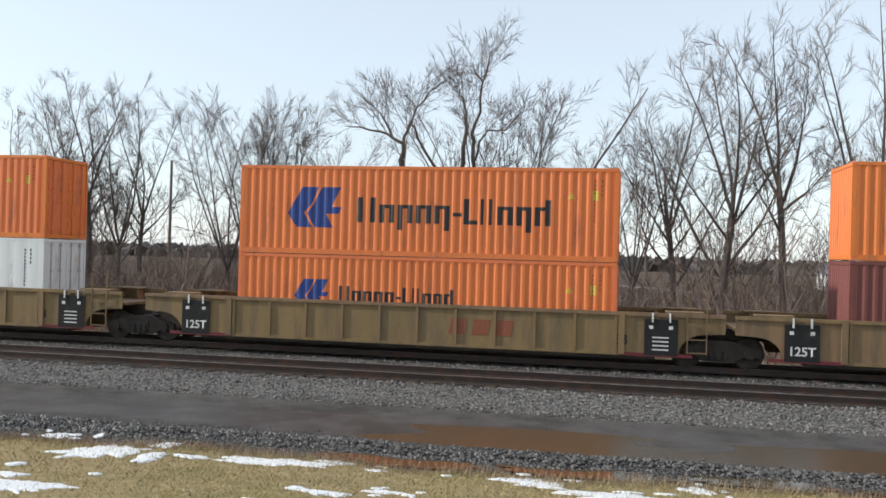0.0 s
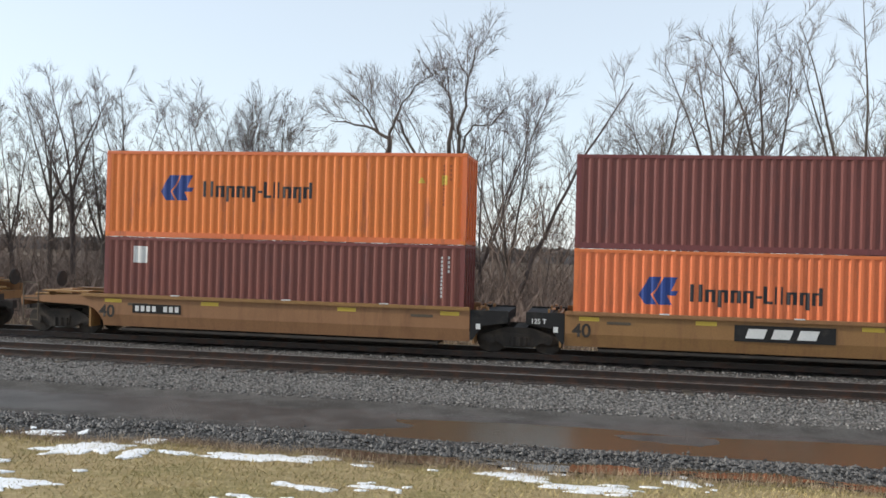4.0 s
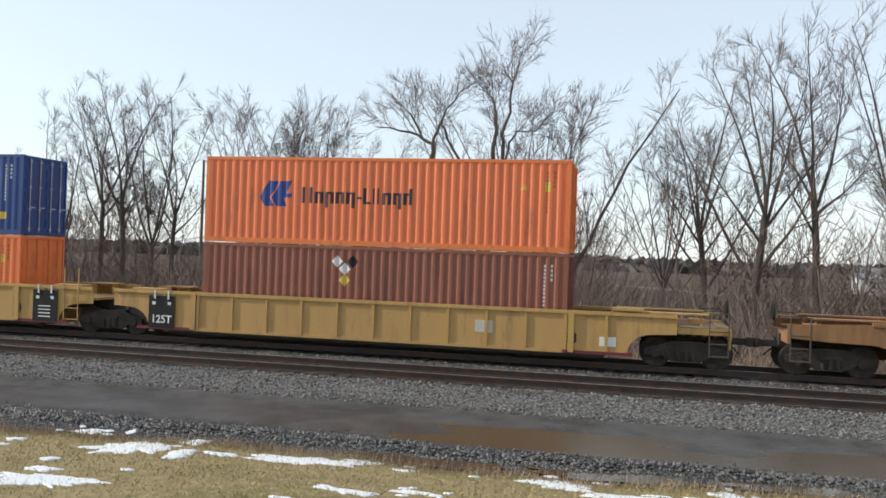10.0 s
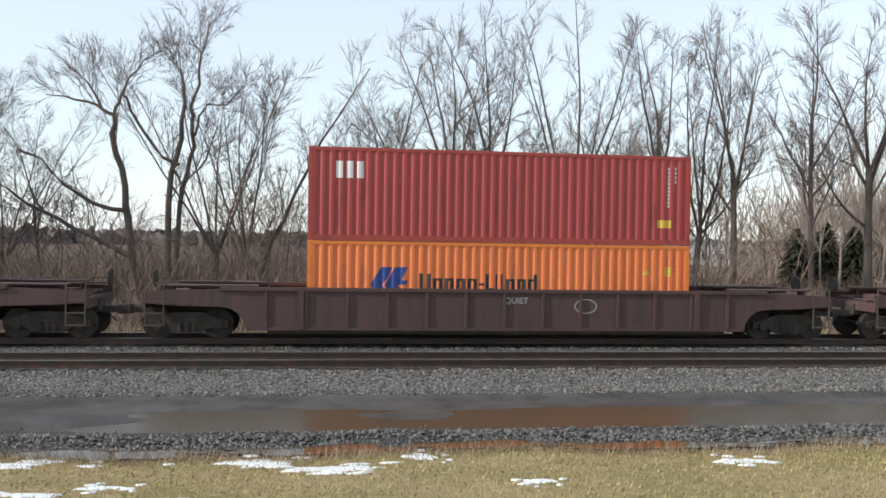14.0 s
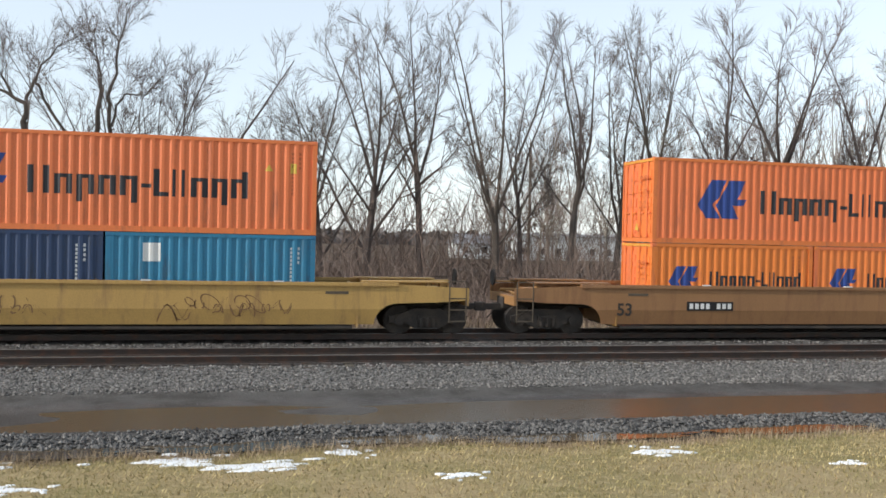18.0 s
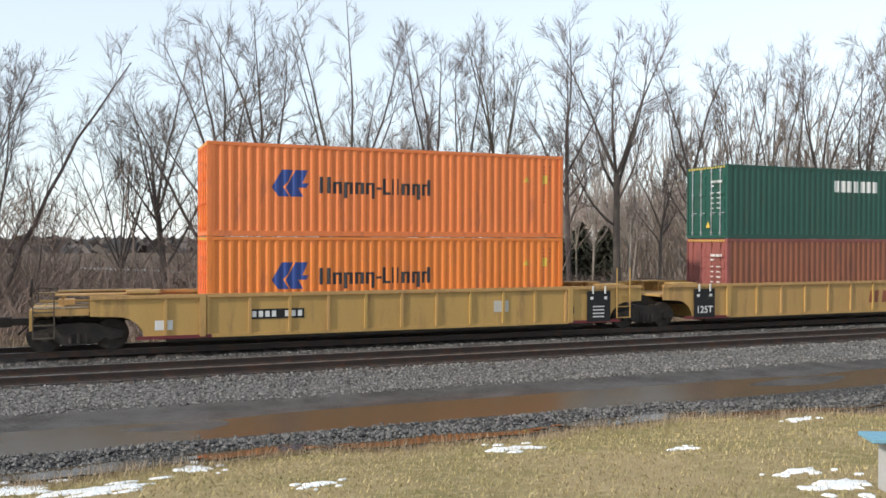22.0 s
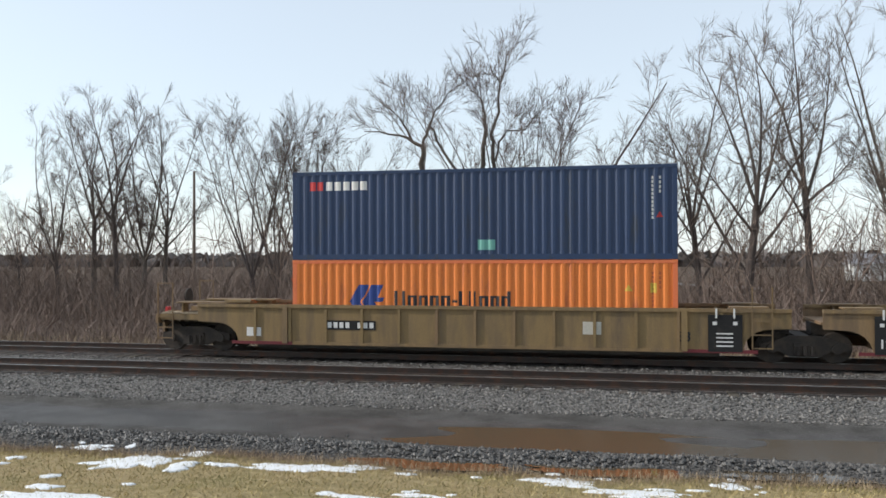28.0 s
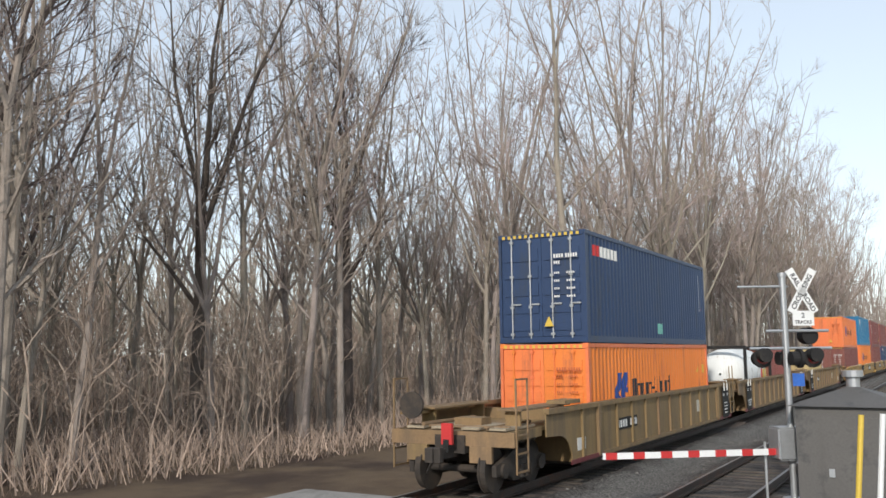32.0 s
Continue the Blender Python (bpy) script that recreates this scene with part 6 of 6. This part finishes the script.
        if e == "f":
            high = 2.3 if "e" in marks else 1.72
            cp = part("coupler", boxes((-0.55, 0.35, -0.10, 0.10, 0.72, 0.92), (0.3, 0.52, -0.16, 0.02, 0.68, 0.96), (0.34, 0.46, 0.02, 0.16, 0.68, 0.96)), IRON, t)
            cp.location, cp.rotation_euler = (sgn * (half + 1.5), 0, 0), (0, 0, 0 if sgn > 0 else math.pi)
            part("end_beam", boxes((sgn * (half + 1.2) - 0.05, sgn * (half + 1.2) + 0.05, -1.45, 1.45, 0.95, 1.24)), c, t)
            for y in (-1.47, 1.43):
                bm = bmesh.new()
                for q in (half + 0.62, half + 1.16):
                    box(bm, sgn * q - 0.016, sgn * q + 0.016, y, y + 0.032, 0.42, high)
                for z in (0.44, 0.8, 1.16, high - 0.03):
                    box(bm, *sorted((sgn * (half + 0.62), sgn * (half + 1.16))), y, y + 0.035, z, z + 0.035)
                part("ladder", bm, c if "e" in marks else DUSTY, t, "painted steel grab rails and steps")
            bm = bmesh.new()
            cyl(bm, (sgn * (half + 1.28), 0.9, 1.75), (sgn * (half + 1.34), 0.9, 1.75), 0.28, 20)
            part("brake_wheel", bm, IRON, t)
            bm = bmesh.new()
            pts = [Vector((sgn * (half + 1.3 + 0.35 * math.sin(a)), 0.35, 0.75 - 0.35 * math.sin(a))) for a in [math.pi * i / 8 for i in range(9)]]
            for a, b in zip(pts, pts[1:]):
                cyl(bm, a, b, 0.025, 6)
            part("air_hose", bm, IRON, t)
            part("deck_pipe", pipe_mesh(sgn, half), c, t)
            part("valve_box", boxes(*[(min(sgn * (half + 0.1), sgn * (half + 0.55)), max(sgn * (half + 0.1), sgn * (half + 0.55)), -0.35, 0.3, 1.24, 1.46)]), c, t)
            part("walk_board", boxes((min(sgn * (half - 1.6), sgn * (half + 1.15)), max(sgn * (half - 1.6), sgn * (half + 1.15)), 0.95, 1.3, top - 0.02, top + 0.03)), c, t)
            truck(t, sgn * half)
        elif sgn < 0:
            truck(t, -half)
        if style == "plain" and e == "a" and sgn > 0:
            bm = bmesh.new()
            xl_ = sgn * (half - 1.45)
            for q in (-0.2, 0.2):
                box(bm, xl_ + q - 0.018, xl_ + q + 0.018, -1.52, -1.485, 0.4, top)
            for z in (0.5, 0.85, 1.2, 1.5):
                box(bm, xl_ - 0.2, xl_ + 0.2, -1.52, -1.49, z, z + 0.03)
            part("ladder", bm, DUSTY, t)
        if style == "rib" and e == "f":
            if sgn > 0:
                o = part("writing", letters("53", 0.42), BLACKM, t)
                o.location = (half - 3.62, -1.466, z0 + 0.28)
            part("placard", boxes((sgn * (half - 2.3) - 0.25, sgn * (half - 2.3) + 0.25, -1.468, -1.4605, z0 + 0.22, z0 + 0.5)), WHITEP, t, "white framed placard")
            part("reflector_band", boxes((sgn * (half - 2.6) - 1.05, sgn * (half - 2.6) + 1.05, -1.515, -1.502, z0 - 0.04, z0 + 0.06)), REFLECT, t, "dark red reflector band")
        if style == "rib" and e == "a" and sgn > 0:
            bm = bmesh.new()
            for q in (half - 1.5, half - 0.95):
                box(bm, q - 0.016, q + 0.016, -1.55, -1.518, 0.45, 2.25)
            for z in (0.46, 0.85, 1.24):
                box(bm, half - 1.5, half - 0.95, -1.55, -1.522, z, z + 0.032)
            part("ladder", bm, c, t, "painted steel grab rails and steps")
        if style == "rib" and e == "a":
            # black stencil panels by the shared trucks
            xp = sgn * (half - 2.25)
            pn = part("stencil_panel", boxes((xp - 0.48, xp + 0.48, -1.525, -1.508, z0 + 0.0, top - 0.12)), BLACKP, t, "black panel with white capacity writing")
            for q in (-0.25, 0.25):
                part("hook", boxes((xp + q - 0.025, xp + q + 0.025, -1.56, -1.52, top - 0.22, top + 0.06)), WHITEP, pn)
            if sgn < 0:
                o = part("writing", letters("125T", 0.36), WHITEP, pn)
                o.location = (xp - 0.38, -1.53, z0 + 0.18)
            else:
                part("writing", boxes(*[(xp - 0.25, xp + 0.22, -1.532, -1.526, z0 + 0.15 + i * 0.12, z0 + 0.19 + i * 0.12) for i in range(4)]), WHITEP, pn)
                o = part("writing", letters("53", 0.42), BLACKM, t)
                o.location = (half - 3.62, -1.466, z0 + 0.28)
            part("writing", boxes(*[(xp + q, xp + q + 0.12, -1.532, -1.526, top - 0.42, top - 0.32) for q in (-0.35, 0.22)]), WHITEP, pn)
            part("reflector_band", boxes((xp - 0.9 if sgn < 0 else xp - 1.2, xp + 1.2 if sgn < 0 else xp + 0.9, -1.515, -1.502, z0 - 0.04, z0 + 0.06)), REFLECT, t, "dark red reflector band")
    if style in ("plain", "forty"):
        txt = "53" if style == "plain" else "40"
        o = part("writing", letters(txt, 0.56), FADED, t)
        o.location = (-(half - 2.25) if style == "plain" else -6.1, -1.468, z0 + 0.3)
    if "n" in marks:
        nx = 6.8 if "h" in marks else 0.0
        b = part("number_board", boxes((nx - 4.9, nx - 3.2, -1.475, -1.462, 0.82, 1.12)), BLACKP, t, "black number board")
        part("writing", boxes(*[(nx - 4.8 + 0.2 * i, nx - 4.67 + 0.2 * i, -1.480, -1.474, 0.88, 1.06) for i in range(8) if i != 4]), WHITEP, b)
    if "k" in marks:  # black board with the white maker's word as slanted blocks
        b = part("name_board", boxes((-1.4, 1.4, -1.475, -1.462, 0.72, 1.2)), BLACKP, t, "black board with white block shapes")
        bm = bmesh.new()
        for i in range(3):
            x = -1.0 + i * 0.72
            prism(bm, [(x - 0.1, 0.82), (x + 0.42, 0.82), (x + 0.52, 1.1), (x, 1.1)], -1.482, -1.474)
        part("writing", bm, WHITEP, b)
    if "q" in marks:  # faded dark maker's word on the side
        bm = bmesh.new()
        for i in range(3):
            x = 1.0 + i * 0.72
            prism(bm, [(x, 0.72), (x + 0.5, 0.72), (x + 0.58, 1.2), (x + 0.08, 1.2)], -1.470, -1.462)
        part("writing", bm, mat("faded_maroon_paint", (0.24, 0.075, 0.035), 0.7, vary=0.3), t)
    if "p" in marks:
        part("placard", boxes((3.3, 3.85, -1.472, -1.462, 0.8, 1.18)), mat("pale_placard", (0.5, 0.47, 0.4), 0.7, vary=0.2), t, "pale square placard")
    if "t" in marks:  # wide teal mural with ochre gaps and dark outlines
        yy = -1.463
        def flat(name, polys, y, m, label=""):
            bm = bmesh.new()
            for q in polys:
                bm.faces.new([bm.verts.new((u, y, z)) for u, z in q])
            return part(name, bm, m, t, label)
        body = [(-4.6, 1.56), (-4.3, 1.25), (-3.7, 1.2), (-4.0, 1.05), (-3.6, 0.95), (-3.9, 0.72), (-3.5, 0.6), (-4.2, 0.5), (-3.7, 0.37), (4.4, 0.37), (4.8, 0.46), (4.2, 0.55), (4.5, 0.68), (3.9, 0.8), (3.6, 0.98), (3.3, 1.02), (3.7, 1.2), (3.2, 1.3), (3.9, 1.44), (3.0, 1.56)]
        g = flat("mural", [body], yy - 0.002, TEALP, "teal spray-painted mural")
        pale, salmon = mat("pale_spray_paint", (0.5, 0.49, 0.4), 0.7, vary=0.2), mat("salmon_spray_paint", (0.42, 0.17, 0.07), 0.6)
        for x0, x1, w0, w1 in ((-3.14, -2.46, 0.69, 1.2), (-1.85, -1.39, 1.2, 1.52), (-0.74, 0.02, 0.7, 1.52), (0.48, 0.98, 0.73, 1.26), (1.53, 2.14, 0.72, 1.32)):
            m = 0.5 * (x0 + x1)
            flat("mural_outline", [rect(x0 - 0.04, x1 + 0.04, w0 - 0.04, w1 + 0.04)], yy - 0.004, BLACKM)
            flat("mural_gap", [rect(x0, x1, w0, w1)], yy - 0.006, salmon if x0 != -0.74 else c)
            flat("mural_fleck", [((x0, w0 + 0.08), (x0 + 0.16, w0), (x0 + 0.16, w1 - 0.14), (x0, w1))], yy - 0.008, pale)
            flat("mural_fleck", [((x0, w1), (x0 + 0.16, w1 - 0.14), (x1, w1 - 0.12), (x1, w1))], yy - 0.008, pale)
            for p in ([((m - 0.07, w0 - 0.04), (m - 0.02, 0.38), (m + 0.03, 0.38), (m + 0.08, w0 - 0.04))] if w0 < 1 else []):
                flat("mural_outline", [p], yy - 0.004, BLACKM)
        flat("mural_outline", [rect(-2.54, -2.46, 1.2, 1.5)], yy - 0.004, BLACKM)
        flat("mural_outline", [rect(1.8, 1.87, 1.34, 1.56)], yy - 0.004, BLACKM)
        flat("mural_outline", [((-1.86, 0.83), (-1.66, 0.74), (-1.63, 0.4), (-1.58, 0.4), (-1.56, 0.74), (-1.38, 0.83))], yy - 0.004, BLACKM)
        for z, x0, x1 in ((1.12, 2.6, 3.3), (0.72, 2.6, 3.7), (0.62, 3.0, 3.6)):
            flat("mural_outline", [((x0, z), (x1, z - 0.05), (x1 + 0.08, z + 0.04), (x1 - 0.1, z + 0.07))], yy - 0.004, BLACKM)
    if "h" in marks:  # large white spray-painted word
        for spread, y, m, lb in ((0.09, -1.464, REDP, "red edge of a graffiti word"), (0.045, -1.468, WHITEP, "fat white graffiti word")):
            bm = letters("HOPE", 1.42)
            bmesh.ops.scale(bm, vec=(1.0, 1.0, 0.9), verts=bm.verts)
            base = bm.verts[:] + bm.edges[:] + bm.faces[:]
            for i in range(8):
                got = bmesh.ops.duplicate(bm, geom=base)["geom"]
                bmesh.ops.translate(bm, vec=(spread * math.cos(i * math.pi / 4), 0, spread * math.sin(i * math.pi / 4)), verts=[v for v in got if isinstance(v, bmesh.types.BMVert)])
            for i, v in enumerate(bm.verts):
                v.co.x += 0.12 * v.co.z
                v.co.y -= 0.00003 * (i // max(1, len(bm.verts) // 9))
            o = part("graffiti", bm, m, t, lb)
            o.location, o["kind"] = (-5.3, y, 0.47), "stuff"
    if "r" in marks:  # row of yellow reflectors
        for i in range(9):
            part("reflector", boxes((-8.0 + i * 2.0, -7.55 + i * 2.0, -1.475, -1.461, 1.02, 1.1)), YELP, t)
    if "s" in marks:
        o = part("graffiti", letters("QUIET", 0.26), mat("faded_chalk_paint", (0.3, 0.28, 0.26), 0.8), t, "pale chalked word")
        o.location = (0.0, -1.466, 1.18)
        bm = bmesh.new()
        for i in range(20):
            a0, a1 = 2 * math.pi * i / 20, 2 * math.pi * (i + 1) / 20
            bm.faces.new([bm.verts.new((2.6 + r * 1.6 * math.cos(a), -1.466, 1.1 + r * math.sin(a))) for a, r in ((a0, 0.2), (a1, 0.2), (a1, 0.235), (a0, 0.235))])
        part("graffiti", bm, mat("faded_chalk_paint", (0.3, 0.28, 0.26), 0.8), t)
    if "g" in marks:  # a run of looping spray lines
        rs = random.Random(int(half * 100))
        bm = bmesh.new()
        for k in range(44):
            cx, cz, r = -5.2 + k * 0.24 + rs.uniform(-0.1, 0.1), 0.85 + rs.uniform(-0.2, 0.2), rs.uniform(0.08, 0.26)
            if abs(cx) < 1.6:
                continue
            for i in range(14):
                if rs.random() < 0.12:
                    continue
                a0, a1 = 2 * math.pi * i / 14, 2 * math.pi * (i + 1) / 14
                bm.faces.new([bm.verts.new((cx + q * 1.1 * math.cos(a + k), -1.466, cz + q * math.sin(a * (1 + k % 2)))) for a, q in ((a0, r), (a1, r), (a1, r + 0.035), (a0, r + 0.035))])
        part("graffiti", bm, mat("brown_spray_paint", (0.2, 0.105, 0.045), 0.7) if colour == "yellow" else mat("faded_chalk_paint", (0.3, 0.28, 0.26), 0.8), t, "looping spray-paint scrawl")["kind"] = "stuff"
    return t

# ---- the train ----
V0, ACC = 24.70, 0.0126  # metres a second at 16 s, and its slow gain


def travel(t):
    return V0 * (t - 16) + ACC * (t - 16) ** 2 / 2


BEATS = (0.0, 8.0, 16.0, 24.0, 32.0)
MOVING = []  # thing, place along the line at 16 s, across, height


def ride(ob, x, z=0.0):
    MOVING.append((ob, x, YF, z))


A53 = "tan ribbed steel well car with black capacity panels"
P53 = "ochre smooth-sided articulated well car"
Y40 = "yellow smooth-sided short articulated well car"
O40 = "ochre smooth-sided short articulated well car"
OX = "dark oxide-brown ribbed well car"
# place of the stack's left end at 16 s; car; upper box; lower boxes
HL_O = "orange corrugated container with blue emblem and dark brand strokes"
TRAIN = (
    (400.5, ("rib", "tan", 9.65, "af", A53, "pq"), ("orange", "H", HL_O), (("maroon", "", ""),)),
    (381.76, ("rib", "tan", 9.65, "aa", A53, "q"), ("orange", "H", HL_O), (("orange", "h", HL_O),)),
    (362.45, ("rib", "tan", 9.65, "fa", A53, "n"), ("orange", "H", HL_O), (("white", "hr", "white smooth refrigerated container with blue emblem"),)),
    (341.17, ("forty", "ochre", 7.72, "af", O40, "n"), ("white", "rN", "white refrigerated container with small black writing"), (("maroon", "f", ""),)),
    (325.82, ("forty", "ochre", 7.72, "aa", O40, "k"), ("maroon", "t", ""), (("white", "hr", "white smooth refrigerated container with blue emblem"),)),
    (310.40, ("forty", "ochre", 7.72, "aa", O40, "k"), ("orange", "h", HL_O), (("maroon", "", ""),)),
    (294.95, ("forty", "ochre", 7.72, "aa", O40, "k"), ("maroon", "p", ""), (("orange", "h", HL_O),)),
    (279.4, ("forty", "ochre", 7.72, "fa", O40, "n"), ("orange", "h", HL_O), (("maroon", "w", ""),)),
    (257.49, ("plain", "ochre", 9.65, "af", P53, "nh"), ("maroon", "wp", ""), (("maroon", "", ""),)),
    (238.3, ("plain", "ochre", 9.65, "aa", P53, "t"), ("maroon", "t", ""), (("white", "Hr", "white smooth refrigerated container with large blue emblem"),)),
    (218.91, ("plain", "ochre", 9.65, "fa", P53, "n"), ("blue", "wp", ""), (("orange", "h", HL_O),)),
    (195.57, ("plain", "ochre", 9.65, "af", P53, "n"), ("orange", "h", HL_O), (("orange", "H", HL_O),)),
    (176.35, ("plain", "ochre", 9.65, "aa", P53, "q"), ("orange", "H", HL_O), (("maroon", "", ""),)),
    (157.1, ("plain", "ochre", 9.65, "fa", P53, "n"), ("orange", "H", HL_O), (("red", "c", ""),)),
    (133.79, ("rib", "yellow", 9.65, "af", A53, "p"), ("orange", "h", HL_O), (("brown", "d", ""),)),
    (114.51, ("rib", "yellow", 9.65, "aa", A53, "q"), ("royal", "p", "royal blue corrugated container"), (("orange", "H", HL_O),)),
    (95.26, ("rib", "yellow", 9.65, "fa", A53, "n"), ("grey", "o", "pale grey container with red brand blocks"), (("navy", "x", ""),)),
    (72.01, ("brown", "oxide", 9.65, "ff", OX, "s"), ("orange", "H", HL_O), (("orange", "h", HL_O),)),
    (48.67, ("brown", "oxide", 9.65, "ff", OX, "s"), ("red", "cp", ""), (("orange", "h", HL_O),)),
    (25.37, ("brown", "oxide", 9.65, "ff", OX, ""), ("grey", "", ""), (("orange", "H", HL_O),)),
    (2.15, ("plain", "ochre", 9.65, "af", P53, "k"), ("brown", "", ""), (("orange", "H", HL_O),)),
    (-17.11, ("plain", "ochre", 9.65, "aa", P53, "k"), ("orange", "H", HL_O), (("orange", "H", HL_O),)),
    (-36.46, ("plain", "ochre", 9.65, "fa", P53, "n"), ("orange", "H", HL_O), (("orange", "h", HL_O), ("orange", "h", HL_O))),
    (-59.75, ("plain", "yellow", 9.65, "ff", "yellow smooth-sided single well car", "ng"), ("orange", "H", HL_O), (("navy", "y", ""), ("blue", "w", ""))),
    (-83.11, ("brown", "oxide", 9.65, "ff", OX, "r"), ("brown", "t", ""), (("blue", "w", ""), ("orange", "h", HL_O))),
    (-106.43, ("rib", "yellow", 9.65, "af", A53, "np"), ("orange", "H", HL_O), (("brown", "l", ""),)),
    (-125.75, ("rib", "yellow", 9.65, "aa", A53, "qp"), ("green", "C", "dark green corrugated container with white blocks"), (("brown", "", ""),)),
    (-145.17, ("rib", "yellow", 9.65, "fa", A53, "np"), ("orange", "h", HL_O), (("orange", "h", HL_O),)),
    (-166.51, ("forty", "yellow", 7.72, "ff", "yellow single short well car", "nq"), ("white", "hrN", "white refrigerated container with blue emblem"), (("maroon", "w", ""), ("orange", "h", HL_O))),
    (-186.04, ("forty", "ochre", 7.72, "af", "ochre short well car with faded graffiti", "g"), ("orange", "H", HL_O), (("red", "c", ""),)),
    (-201.52, ("forty", "yellow", 7.72, "aa", Y40, "kg"), ("maroon", "", ""), (("navy", "s", ""),)),
    (-216.93, ("forty", "yellow", 7.72, "aa", Y40, "kg"), ("maroon", "tp", ""), (("maroon", "", ""),)),
    (-232.44, ("forty", "yellow", 7.72, "aa", Y40, "k"), ("blue", "wp", ""), (("orange", "h", HL_O),)),
    (-247.95, ("forty", "yellow", 7.72, "fa", Y40, "n"), ("orange", "h", HL_O), (("maroon", "", ""),)),
    (-269.56, ("rib", "tan", 9.65, "af", A53, "np"), None, (("tan", "m", "mustard container with black strokes"), ("brown", "t", ""))),
    (-288.83, ("rib", "tan", 9.65, "aa", A53, "p"), None, (("tank", "", ""), ("brown", "", ""))),
    (-308.13, ("rib", "tan", 9.65, "fa", A53, "npe"), ("navy", "s", "navy blue corrugated container with white brand blocks"), (("orange", "h", HL_O),)),
)
FLOOR = 0.46
# stacks whose lower or upper box is of standard height
LOW_STD = (381.76, 48.67, -36.46, -59.75, -83.11, -166.51, -247.95, -308.13)
HIGH_STD = (238.3, -247.95)
_cars = {}
for o, (style, colour, half, ends, label, marks), upper, lower in TRAIN:
    xc = o + 6.095
    low = STD if o in LOW_STD else HC
    high = STD if o in HIGH_STD else HC
    k = (style, colour, half, ends, label, marks)
    if k not in _cars:
        _cars[k] = car = well_car(style, colour, half, ends, label, {"forty": 1.36, "plain": 1.60}.get(style, 1.56), marks)
    else:
        car = copy_thing(_cars[k], pose(0, 0, 0))
    ride(car, xc)
    if o == -308.13:
        eot = part("end_of_train_marker", boxes((-11.25, -11.17, -0.22, 0.02, 1.0, 1.42)), REDP, car, "red marker box hung on the rear coupler")
        part("strap", boxes((-11.28, -11.25, -0.16, -0.04, 0.85, 1.1)), BLACKP, eot)
    # the doors look back along the train on most boxes
    side = "L" if o < 80 and o not in (25.37, 48.67, -232.44) else "R"
    if len(lower) == 2:
        for i, (cl, mk, lb) in enumerate(lower):
            b = tank_container() if cl == "tank" else container(cl, 6.06, STD if upper is None else low, mk, side, lb)
            ride(b, xc + (-3.06, 3.06)[i], FLOOR)
    else:
        cl, mk, lb = lower[0]
        ride(container(cl, 12.19, low, mk, side, lb, "r" in mk), xc, FLOOR)
    if upper:
        cl, mk, lb = upper
        ride(container(cl, 12.19, high, mk, side, lb, "r" in mk), xc, FLOOR + low + 0.012)


# ---- movement ----
def motions():
    for ob, x, y, z in MOVING:
        ob["group"] = "containers on the train" if "container" in ob.name else "well cars of the train"
        walk(ob, [(t, pose(x + travel(t), y, z)) for t in BEATS])


motions()
